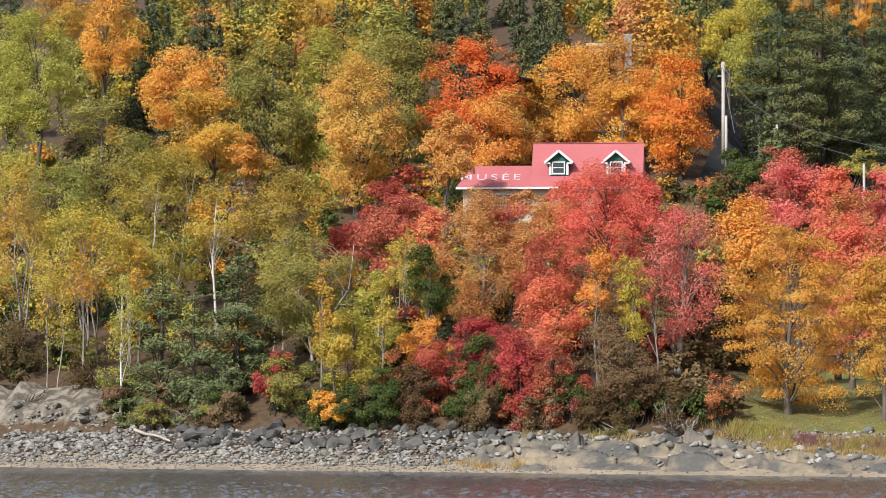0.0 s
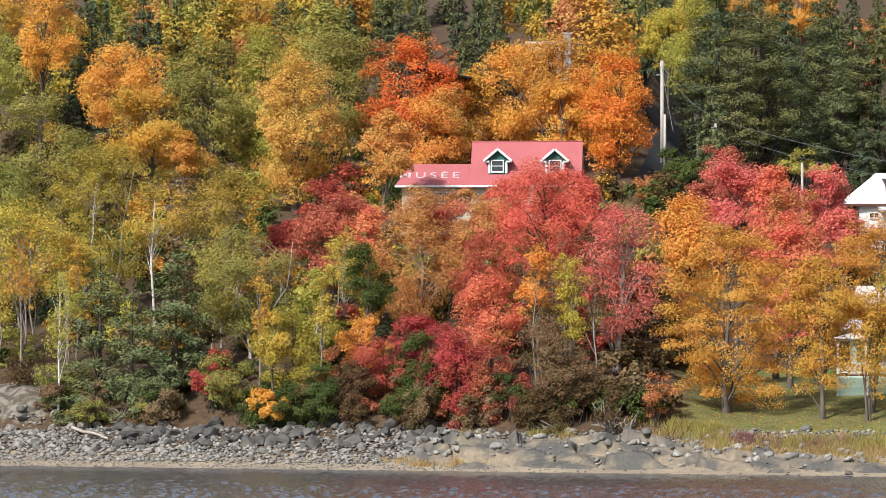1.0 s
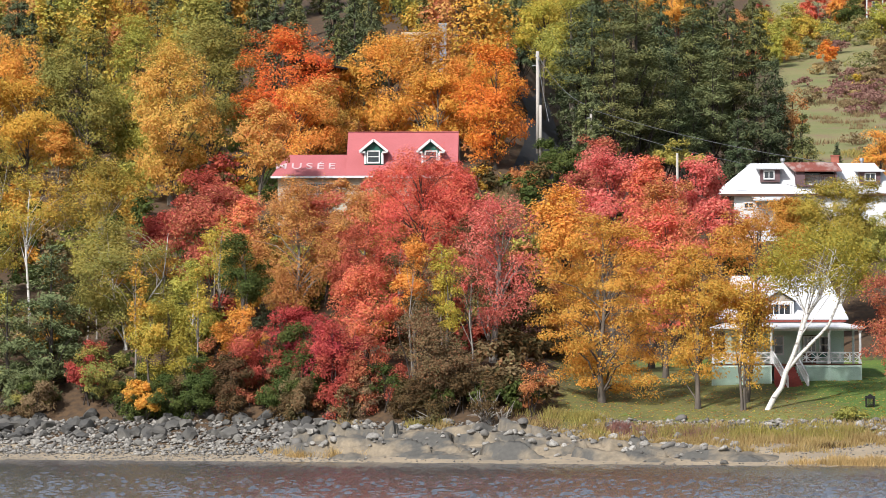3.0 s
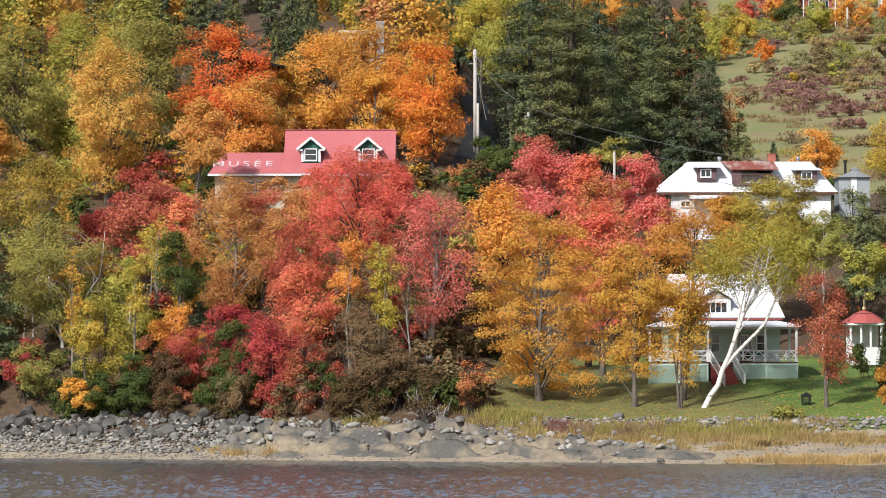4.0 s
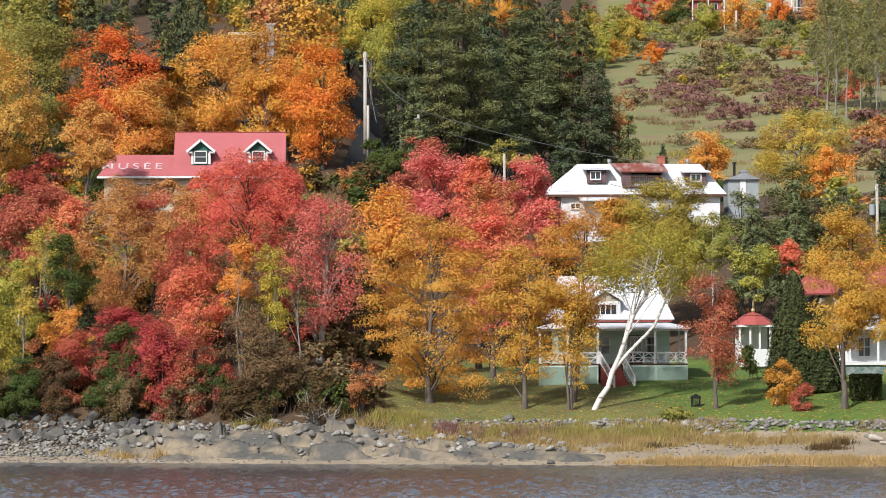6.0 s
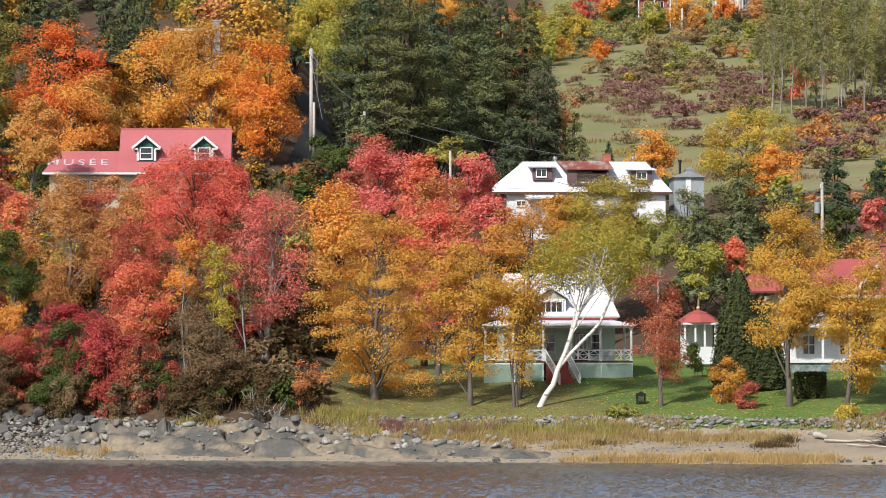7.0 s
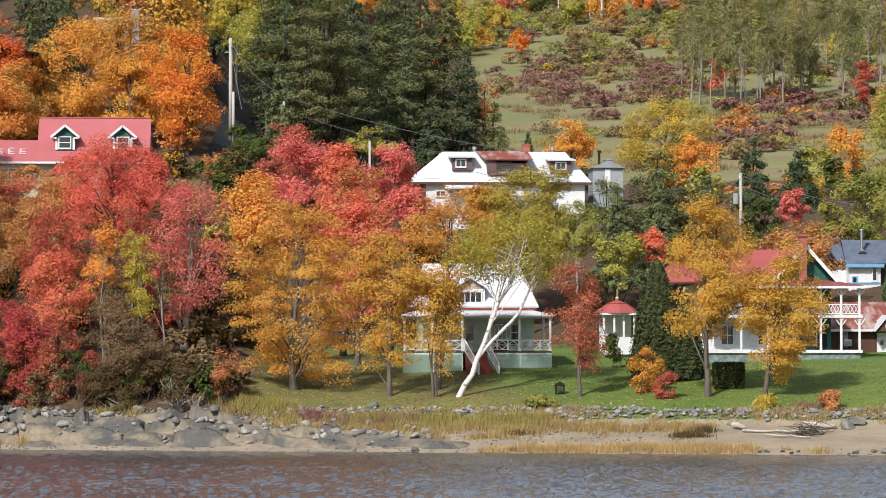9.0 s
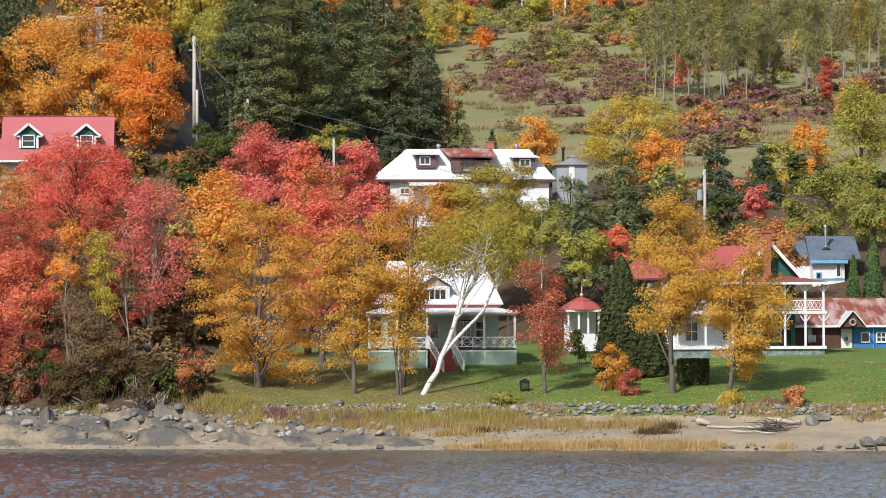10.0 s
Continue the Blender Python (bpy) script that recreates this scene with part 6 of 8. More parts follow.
birch("aspen", 94.1, 520.4, 64.7, 3.0, 56.2, dense=0.42, leaf=0.18, girth=0.6, bark=BARK_PALE, label="tall slender aspen at the meadow edge")
birch("aspen", 95.1, 521.0, 68.1, 3.4, 56.3, dense=0.42, leaf=0.18, girth=0.6, bark=BARK_PALE, label="tall slender aspen at the meadow edge")
birch("aspen", 97.5, 521.0, 67.8, 3.2, 56.3, dense=0.42, leaf=0.18, girth=0.6, bark=BARK_PALE, label="tall slender aspen at the meadow edge")
birch("olive", 99.2, 520.8, 69.3, 2.9, 56.3, dense=0.42, leaf=0.18, girth=0.6, bark=BARK_PALE, label="tall slender aspen at the meadow edge")
birch("aspen", 101.7, 520.8, 66.5, 2.9, 56.3, dense=0.42, leaf=0.18, girth=0.6, bark=BARK_PALE, label="tall slender aspen at the meadow edge")
birch("aspen", 103.4, 521.1, 65.2, 3.5, 56.3, dense=0.42, leaf=0.18, girth=0.6, bark=BARK_PALE, label="tall slender aspen at the meadow edge")
birch("aspen", 105.5, 521.3, 67.5, 3.5, 56.3, dense=0.42, leaf=0.18, girth=0.6, bark=BARK_PALE, label="tall slender aspen at the meadow edge")
birch("aspen", 107.6, 520.9, 68.1, 4.4, 56.3, dense=0.42, leaf=0.18, girth=0.6, bark=BARK_PALE, label="tall slender aspen at the meadow edge")
birch("olive", 109.2, 521.2, 68.6, 3.8, 56.4, dense=0.42, leaf=0.18, girth=0.6, bark=BARK_PALE, label="tall slender aspen at the meadow edge")
birch("aspen", 111.5, 520.3, 68.6, 3.0, 56.3, dense=0.42, leaf=0.18, girth=0.6, bark=BARK_PALE, label="tall slender aspen at the meadow edge")
birch("aspen", 113.5, 519.5, 67.6, 4.3, 56.2, dense=0.42, leaf=0.18, girth=0.6, bark=BARK_PALE, label="tall slender aspen at the meadow edge")
thicket("purple", 49.8, 521.1, 50.9, 8.9, 49.5, leaf=0.26, dense=0.5)
thicket("purple", 52.7, 520.4, 50.9, 8.1, 49.6, leaf=0.26, dense=0.5)
thicket("purple", 53.8, 501.4, 47.2, 6.9, 46.1, leaf=0.26, dense=0.5)
thicket("dun", 50.3, 498.9, 46.6, 5.6, 45.4, leaf=0.26, dense=0.5)
thicket("purple", 55.9, 490.1, 44.9, 6.9, 44.1, leaf=0.26, dense=0.5)
thicket("purple", 54.9, 486.5, 44.7, 7.2, 43.4, leaf=0.26, dense=0.5)
thicket("purple", 55.5, 492.7, 46.0, 5.0, 44.6, leaf=0.26, dense=0.5)
thicket("purple", 57.6, 492.4, 45.7, 5.1, 44.7, leaf=0.26, dense=0.5)
thicket("purple", 53.4, 506.6, 48.1, 7.6, 47.0, leaf=0.26, dense=0.5)
thicket("dun", 55.3, 507.3, 48.5, 5.8, 47.3, leaf=0.26, dense=0.5)
thicket("dun", 53.6, 536.0, 53.8, 6.6, 52.6, leaf=0.26, dense=0.5)
thicket("purple", 54.0, 537.9, 53.9, 6.0, 52.9, leaf=0.26, dense=0.5)
thicket("purple", 63.6, 500.4, 47.9, 7.1, 46.7, leaf=0.26, dense=0.5)
thicket("dun", 64.0, 498.3, 47.4, 5.6, 46.3, leaf=0.26, dense=0.5)
thicket("purple", 65.6, 490.1, 45.8, 6.9, 44.9, leaf=0.26, dense=0.5)
thicket("purple", 61.9, 487.1, 45.4, 7.1, 44.0, leaf=0.26, dense=0.5)
thicket("purple", 68.8, 501.3, 48.2, 7.7, 47.2, leaf=0.26, dense=0.5)
thicket("purple", 67.8, 505.2, 48.6, 6.1, 47.9, leaf=0.26, dense=0.5)
thicket("dun", 68.1, 533.6, 54.1, 6.6, 53.2, leaf=0.26, dense=0.5)
thicket("dun", 67.7, 531.7, 53.9, 7.9, 52.9, leaf=0.26, dense=0.5)
thicket("purple", 69.0, 520.2, 52.2, 7.5, 50.8, leaf=0.26, dense=0.5)
thicket("purple", 70.4, 521.6, 52.4, 7.4, 51.2, leaf=0.26, dense=0.5)
thicket("purple", 70.0, 494.3, 47.2, 5.1, 46.0, leaf=0.26, dense=0.5)
thicket("purple", 72.5, 496.8, 47.8, 5.2, 46.6, leaf=0.26, dense=0.5)
thicket("purple", 83.9, 480.6, 44.7, 6.3, 43.8, leaf=0.26, dense=0.5)
thicket("purple", 83.9, 480.1, 44.3, 4.8, 43.7, leaf=0.26, dense=0.5)
thicket("purple", 86.5, 473.0, 43.1, 6.9, 42.4, leaf=0.26, dense=0.5)
thicket("dun", 88.0, 470.9, 43.1, 4.3, 42.0, leaf=0.26, dense=0.5)
thicket("dun", 91.3, 475.6, 43.9, 6.1, 42.8, leaf=0.26, dense=0.5)
thicket("dun", 92.0, 478.8, 44.5, 4.7, 43.5, leaf=0.26, dense=0.5)
thicket("dun", 92.2, 469.2, 42.7, 6.8, 41.7, leaf=0.26, dense=0.5)
thicket("purple", 93.4, 463.7, 41.9, 5.4, 40.8, leaf=0.26, dense=0.5)
thicket("purple", 93.4, 459.2, 41.4, 5.1, 40.1, leaf=0.26, dense=0.5)
thicket("purple", 93.0, 457.4, 41.1, 5.1, 39.9, leaf=0.26, dense=0.5)
thicket("purple", 84.4, 483.4, 45.3, 6.5, 44.3, leaf=0.26, dense=0.5)
thicket("purple", 84.0, 477.6, 44.6, 4.7, 43.2, leaf=0.26, dense=0.5)
thicket("purple", 81.3, 485.2, 45.9, 6.3, 44.7, leaf=0.26, dense=0.5)
thicket("purple", 80.5, 487.0, 45.9, 5.3, 45.0, leaf=0.26, dense=0.5)
thicket("purple", 77.8, 464.6, 41.9, 4.8, 40.9, leaf=0.26, dense=0.5)
thicket("dun", 78.2, 460.9, 41.6, 4.3, 40.4, leaf=0.26, dense=0.5)
thicket("purple", 80.1, 443.1, 38.7, 5.8, 37.8, leaf=0.26, dense=0.5)
thicket("purple", 82.8, 448.0, 39.3, 6.2, 38.5, leaf=0.26, dense=0.5)
thicket("dun", 89.9, 458.6, 40.7, 4.1, 40.1, leaf=0.26, dense=0.5)
thicket("purple", 87.5, 452.1, 40.5, 3.6, 39.1, leaf=0.26, dense=0.5)
thicket("purple", 72.0, 470.0, 42.9, 5.4, 41.6, leaf=0.26, dense=0.5)
thicket("purple", 72.9, 471.1, 43.1, 5.4, 41.8, leaf=0.26, dense=0.5)
thicket("purple", 54.0, 468.3, 41.4, 3.3, 40.2, leaf=0.26, dense=0.5)
thicket("purple", 55.0, 467.4, 41.3, 3.6, 40.1, leaf=0.26, dense=0.5)
thicket("rust", 67.2, 435.9, 38.0, 6.1, 36.3, leaf=0.26, dense=0.5)
thicket("dun", 68.4, 435.5, 38.0, 6.1, 36.3, leaf=0.26, dense=0.5)
thicket("rust", 68.6, 420.4, 35.9, 5.9, 34.2, leaf=0.26, dense=0.5)
thicket("purple", 67.9, 421.2, 35.9, 5.9, 34.2, leaf=0.26, dense=0.5)
thicket("purple", 65.3, 404.7, 33.4, 4.9, 31.7, leaf=0.26, dense=0.5)
thicket("dun", 66.3, 404.3, 33.2, 4.9, 31.7, leaf=0.26, dense=0.5)
thicket("purple", 61.2, 407.9, 33.6, 5.7, 31.9, leaf=0.26, dense=0.5)
thicket("dun", 60.8, 408.1, 33.5, 5.7, 31.9, leaf=0.26, dense=0.5)
thicket("tawny", 61.1, 395.5, 31.5, 5.5, 30.1, leaf=0.26, dense=0.5)
thicket("dun", 61.2, 395.4, 31.8, 5.5, 30.1, leaf=0.26, dense=0.5)
thicket("purple", 68.3, 416.0, 35.2, 4.2, 33.5, leaf=0.26, dense=0.5)
thicket("purple", 69.5, 415.0, 34.8, 4.2, 33.4, leaf=0.26, dense=0.5)
thicket("flame", 51.4, 571.4, 62.8, 4.8, 59.2, leaf=0.26, dense=0.5)
thicket("coral", 73.2, 490.0, 50.8, 2.9, 45.4, leaf=0.26, dense=0.5)
thicket("rust", 67.2, 429.5, 38.8, 4.3, 35.4, leaf=0.26, dense=0.5)
thicket("lime", 59.2, 528.7, 55.0, 2.8, 51.7, leaf=0.26, dense=0.5)
thicket("yellow", 52.3, 529.5, 53.1, 1.9, 51.3, leaf=0.26, dense=0.5)
thicket("olive", 71.5, 498.7, 49.5, 3.3, 47.0, leaf=0.26, dense=0.5)
thicket("dun", 67.2, 509.9, 50.6, 5.9, 48.7, leaf=0.26, dense=0.5)
thicket("dun", 66.5, 546.2, 57.5, 5.5, 55.5, leaf=0.26, dense=0.5)
thicket("tawny", 62.4, 576.9, 63.6, 5.8, 61.2, leaf=0.26, dense=0.5)
thicket("olive", 67.1, 559.5, 59.5, 4.7, 58.1, leaf=0.26, dense=0.5)
thicket("olive", 73.6, 572.8, 63.5, 5.7, 61.4, leaf=0.26, dense=0.5)
thicket("olive", 74.6, 544.9, 58.2, 4.5, 55.9, leaf=0.26, dense=0.5)
thicket("dun", 51.1, 549.1, 56.8, 3.7, 54.8, leaf=0.26, dense=0.5)
thicket("rust", 88.5, 530.7, 56.4, 5.3, 53.2, leaf=0.26, dense=0.5)
thicket("red", 36.5, 560.0, 60.9, 6.5, 55.8, leaf=0.26, dense=0.5)
thicket("coral", 36.8, 586.9, 66.1, 5.9, 61.2, leaf=0.26, dense=0.5)
thicket("olive", 61.6, 596.8, 68.2, 5.0, 65.2, leaf=0.26, dense=0.5)
thicket("dun", 60.2, 523.8, 52.7, 5.2, 50.8, leaf=0.26, dense=0.5)
thicket("rust", 81.3, 539.7, 57.9, 3.6, 54.9, leaf=0.26, dense=0.5)
thicket("dun", 70.3, 561.7, 60.9, 3.7, 58.8, leaf=0.26, dense=0.5)
thicket("dun", 44.0, 510.5, 48.9, 3.4, 47.0, leaf=0.26, dense=0.5)
maple("yellow", 40.8, 573.8, 68.1, 5.7, 59.4, leaf=0.24, dense=0.8, label="autumn tree on the upper hillside")
maple("lime", 47.1, 592.2, 71.6, 5.9, 63.7, leaf=0.24, dense=0.8, label="autumn tree on the upper hillside")
maple("yellow", 49.9, 590.0, 68.9, 4.9, 63.5, leaf=0.24, dense=0.8, label="autumn tree on the upper hillside")
maple("orange", 59.1, 623.8, 76.3, 5.2, 71.0, leaf=0.24, dense=0.8, label="autumn tree on the upper hillside")
maple("lime", 42.3, 568.1, 65.1, 3.8, 58.4, leaf=0.24, dense=0.8, label="autumn tree on the upper hillside")
maple("gold", 86.1, 543.7, 65.4, 4.5, 56.2, leaf=0.24, dense=0.8, label="autumn tree on the upper hillside")
maple("orange", 70.5, 604.1, 77.1, 6.0, 68.0, leaf=0.24, dense=0.8, label="autumn tree on the upper hillside")
maple("flame", 78.1, 611.0, 78.0, 4.1, 69.7, leaf=0.24, dense=0.8, label="autumn tree on the upper hillside")
maple("rust", 84.8, 611.2, 76.0, 5.1, 69.8, leaf=0.24, dense=0.8, label="autumn tree on the upper hillside")
maple("lime", 64.8, 608.4, 73.5, 5.1, 68.4, leaf=0.24, dense=0.8, label="autumn tree on the upper hillside")
maple("green", 61.0, 622.0, 76.1, 6.2, 70.8, leaf=0.24, dense=0.8, label="autumn tree on the upper hillside")
maple("red", 56.1, 637.5, 78.9, 6.4, 73.5, leaf=0.24, dense=0.8, label="autumn tree on the upper hillside")
maple("olive", 83.6, 570.7, 71.3, 3.8, 61.7, leaf=0.24, dense=0.8, label="autumn tree on the upper hillside")
thicket("olive", 88.1, 529.9, 54.8, 3.9, 53.1, leaf=0.26, dense=0.5)
thicket("purple", 101.9, 494.2, 48.0, 5.1, 46.4, leaf=0.26, dense=0.5)
thicket("purple", 78.3, 469.9, 43.4, 4.2, 41.8, leaf=0.26, dense=0.5)
thicket("purple", 100.9, 508.6, 50.8, 4.4, 49.1, leaf=0.26, dense=0.5)
thicket("dun", 98.8, 481.5, 45.4, 4.9, 44.0, leaf=0.26, dense=0.5)
thicket("dun", 93.8, 517.0, 52.1, 4.6, 50.7, leaf=0.26, dense=0.5)
thicket("olive", 103.2, 520.2, 52.7, 3.6, 51.2, leaf=0.26, dense=0.5)
thicket("dun", 83.2, 519.9, 52.8, 5.0, 51.2, leaf=0.26, dense=0.5)
thicket("olive", 97.3, 617.6, 72.7, 5.3, 70.5, leaf=0.26, dense=0.5)
thicket("purple", 103.5, 502.6, 49.2, 3.8, 47.9, leaf=0.26, dense=0.5)
thicket("dun", 94.7, 553.2, 58.9, 5.4, 57.5, leaf=0.26, dense=0.5)
thicket("tawny", 96.0, 550.7, 58.6, 4.5, 57.0, leaf=0.26, dense=0.5)
thicket("olive", 76.4, 534.7, 55.4, 4.6, 54.0, leaf=0.26, dense=0.5)
thicket("purple", 72.6, 509.8, 50.4, 4.4, 49.1, leaf=0.26, dense=0.5)
thicket("tawny", 89.4, 576.8, 63.8, 4.2, 62.3, leaf=0.26, dense=0.5)
thicket("olive", 76.9, 533.0, 55.6, 6.1, 53.7, leaf=0.26, dense=0.5)
thicket("dun", 89.2, 444.4, 39.2, 3.6, 38.0, leaf=0.26, dense=0.5)
thicket("tawny", 99.5, 490.7, 47.0, 3.4, 45.7, leaf=0.26, dense=0.5)
thicket("purple", 97.9, 563.8, 61.0, 5.7, 59.7, leaf=0.26, dense=0.5)
thicket("dun", 79.1, 557.6, 59.7, 5.5, 58.4, leaf=0.26, dense=0.5)
thicket("dun", 115.0, 548.9, 58.1, 5.0, 56.7, leaf=0.26, dense=0.5)
thicket("dun", 81.3, 486.6, 46.2, 4.7, 45.0, leaf=0.26, dense=0.5)
thicket("olive", 120.3, 564.7, 61.3, 4.9, 59.9, leaf=0.26, dense=0.5)
thicket("olive", 89.7, 500.7, 49.2, 5.7, 47.6, leaf=0.26, dense=0.5)
thicket("dun", 81.7, 531.5, 55.2, 5.0, 53.4, leaf=0.26, dense=0.5)
thicket("dun", 111.0, 525.5, 53.7, 4.7, 52.3, leaf=0.26, dense=0.5)
thicket("olive", 102.5, 528.0, 54.3, 5.5, 52.7, leaf=0.26, dense=0.5)
thicket("dun", 101.5, 482.4, 45.3, 3.6, 44.2, leaf=0.26, dense=0.5)
thicket("purple", 92.6, 468.0, 43.0, 4.7, 41.4, leaf=0.26, dense=0.5)
thicket("rust", 86.9, 587.9, 67.3, 6.5, 64.5, leaf=0.26, dense=0.5)
thicket("rust", 79.5, 454.9, 40.9, 5.3, 39.5, leaf=0.26, dense=0.5)
thicket("aspen", 83.3, 592.8, 67.7, 4.9, 65.5, leaf=0.26, dense=0.5)
thicket("purple", 81.8, 468.0, 42.6, 3.2, 41.4, leaf=0.26, dense=0.5)
thicket("purple", 82.5, 542.7, 56.7, 4.4, 55.5, leaf=0.26, dense=0.5)
thicket("dun", 81.2, 519.7, 52.7, 5.8, 51.2, leaf=0.26, dense=0.5)
thicket("purple", 75.3, 457.6, 41.2, 4.5, 39.9, leaf=0.26, dense=0.5)
thicket("purple", 75.2, 524.2, 53.8, 3.8, 52.0, leaf=0.26, dense=0.5)
thicket("dun", 115.2, 541.3, 56.8, 4.2, 55.2, leaf=0.26, dense=0.5)
thicket("rust", 100.4, 492.3, 47.4, 4.9, 46.0, leaf=0.26, dense=0.5)
thicket("dun", 100.8, 519.7, 52.9, 4.2, 51.2, leaf=0.26, dense=0.5)
thicket("dun", 109.5, 514.6, 51.5, 4.8, 50.2, leaf=0.26, dense=0.5)
thicket("purple", 84.1, 478.5, 44.7, 3.6, 43.4, leaf=0.26, dense=0.5)
thicket("rust", 89.2, 450.4, 40.3, 4.0, 38.9, leaf=0.26, dense=0.5)
thicket("purple", 93.8, 493.6, 47.5, 5.4, 46.2, leaf=0.26, dense=0.5)
thicket("dun", 85.4, 588.0, 66.4, 4.6, 64.5, leaf=0.26, dense=0.5)
thicket("rust", 78.2, 511.4, 50.9, 5.6, 49.6, leaf=0.26, dense=0.5)
thicket("rust", 100.7, 511.7, 51.2, 4.5, 49.7, leaf=0.26, dense=0.5)
thicket("dun", 96.8, 454.3, 40.8, 4.8, 39.4, leaf=0.26, dense=0.5)
thicket("purple", 75.1, 438.2, 38.3, 5.0, 37.1, leaf=0.26, dense=0.5)
thicket("olive", 93.6, 605.6, 70.3, 5.6, 68.0, leaf=0.26, dense=0.5)
thicket("olive", 108.2, 571.1, 62.6, 5.0, 61.2, leaf=0.26, dense=0.5)
thicket("rust", 79.5, 476.9, 44.7, 3.5, 43.1, leaf=0.26, dense=0.5)
thicket("dun", 78.9, 453.1, 40.3, 3.4, 39.3, leaf=0.26, dense=0.5)
thicket("dun", 95.8, 482.2, 45.8, 5.3, 44.1, leaf=0.26, dense=0.5)
thicket("olive", 93.6, 554.1, 59.7, 5.0, 57.7, leaf=0.26, dense=0.5)
thicket("olive", 117.6, 545.8, 57.5, 4.9, 56.1, leaf=0.26, dense=0.5)
thicket("tawny", 97.9, 469.9, 43.3, 5.3, 41.8, leaf=0.26, dense=0.5)
thicket("olive", 103.6, 575.0, 63.6, 4.3, 61.9, leaf=0.26, dense=0.5)
thicket("dun", 85.4, 592.0, 67.5, 6.8, 65.3, leaf=0.26, dense=0.5)
thicket("dun", 84.0, 500.0, 48.7, 3.4, 47.4, leaf=0.26, dense=0.5)
thicket("purple", 91.6, 528.4, 54.5, 5.7, 52.8, leaf=0.26, dense=0.5)
thicket("dun", 94.4, 539.8, 56.4, 4.3, 54.9, leaf=0.26, dense=0.5)
thicket("olive", 81.3, 565.7, 62.0, 6.1, 60.1, leaf=0.26, dense=0.5)
thicket("dun", 95.7, 600.8, 69.5, 6.5, 67.1, leaf=0.26, dense=0.5)
thicket("olive", 98.1, 537.3, 55.7, 4.9, 54.5, leaf=0.26, dense=0.5)
thicket("dun", 75.9, 523.4, 53.3, 5.2, 51.9, leaf=0.26, dense=0.5)
thicket("olive", 99.3, 469.3, 43.1, 4.0, 41.7, leaf=0.26, dense=0.5)
thicket("dun", 101.0, 535.1, 55.8, 6.2, 54.1, leaf=0.26, dense=0.5)
thicket("olive", 94.6, 519.2, 52.5, 4.2, 51.0, leaf=0.26, dense=0.5)
thicket("olive", 93.2, 582.8, 65.2, 4.3, 63.5, leaf=0.26, dense=0.5)
thicket("olive", 40.0, 625.1, 72.0, 6.1, 69.1, leaf=0.26, dense=0.5)
thicket("rust", 69.7, 635.9, 76.3, 4.0, 73.7, leaf=0.26, dense=0.5)
thicket("rust", 42.7, 601.5, 67.5, 3.8, 64.6, leaf=0.26, dense=0.5)
thicket("rust", 69.6, 610.0, 70.8, 5.5, 68.5, leaf=0.26, dense=0.5)
thicket("aspen", 75.9, 599.9, 69.8, 4.0, 66.9, leaf=0.26, dense=0.5)
thicket("aspen", 53.9, 589.9, 64.8, 4.0, 63.2, leaf=0.26, dense=0.5)
thicket("rust", 40.8, 637.3, 73.9, 4.5, 71.6, leaf=0.26, dense=0.5)
thicket("rust", 45.7, 638.8, 74.8, 6.3, 72.3, leaf=0.26, dense=0.5)
thicket("umber", 70.0, 586.3, 66.4, 5.5, 63.8, leaf=0.26, dense=0.5)
thicket("dun", 64.7, 582.5, 64.6, 5.8, 62.5, leaf=0.26, dense=0.5)
thicket("dun", 70.1, 605.2, 69.9, 4.3, 67.6, leaf=0.26, dense=0.5)
thicket("dun", 66.1, 627.4, 74.8, 4.0, 71.7, leaf=0.26, dense=0.5)
thicket("dun", 82.4, 620.2, 73.7, 5.3, 71.0, leaf=0.26, dense=0.5)
thicket("crimson", 47.1, 651.7, 77.9, 4.6, 75.1, leaf=0.26, dense=0.5)
thicket("olive", 70.6, 627.6, 73.8, 6.2, 72.1, leaf=0.26, dense=0.5)
thicket("aspen", 63.5, 614.0, 71.1, 4.0, 68.8, leaf=0.26, dense=0.5)
thicket("rust", 41.3, 653.1, 76.9, 4.2, 74.9, leaf=0.26, dense=0.5)
thicket("umber", 52.1, 585.7, 65.0, 3.4, 62.2, leaf=0.26, dense=0.5)
thicket("dun", 57.6, 637.4, 75.1, 4.7, 73.0, leaf=0.26, dense=0.5)
thicket("lime", 81.6, 597.6, 69.2, 4.7, 66.4, leaf=0.26, dense=0.5)
thicket("rust", 71.4, 596.7, 68.7, 4.9, 66.0, leaf=0.26, dense=0.5)
thicket("dun", 59.3, 606.2, 68.7, 4.7, 66.9, leaf=0.26, dense=0.5)
thicket("aspen", 54.4, 594.7, 67.1, 5.6, 64.1, leaf=0.26, dense=0.5)
thicket("crimson", 44.3, 588.4, 65.0, 4.2, 62.1, leaf=0.26, dense=0.5)
thicket("rust", 79.7, 623.8, 74.8, 4.7, 71.7, leaf=0.26, dense=0.5)
thicket("rust", 81.4, 625.1, 73.9, 4.0, 72.0, leaf=0.26, dense=0.5)
thicket("aspen", 56.3, 605.9, 69.0, 5.5, 66.6, leaf=0.26, dense=0.5)
thicket("dun", 42.3, 619.1, 70.2, 5.1, 68.1, leaf=0.26, dense=0.5)
thicket("rust", 48.6, 620.6, 71.1, 4.4, 68.9, leaf=0.26, dense=0.5)
thicket("lime", 54.1, 605.3, 69.3, 5.7, 66.3, leaf=0.26, dense=0.5)
thicket("aspen", 77.8, 611.6, 71.3, 3.9, 69.3, leaf=0.26, dense=0.5)
thicket("aspen", 59.6, 592.1, 66.7, 4.1, 64.1, leaf=0.26, dense=0.5)
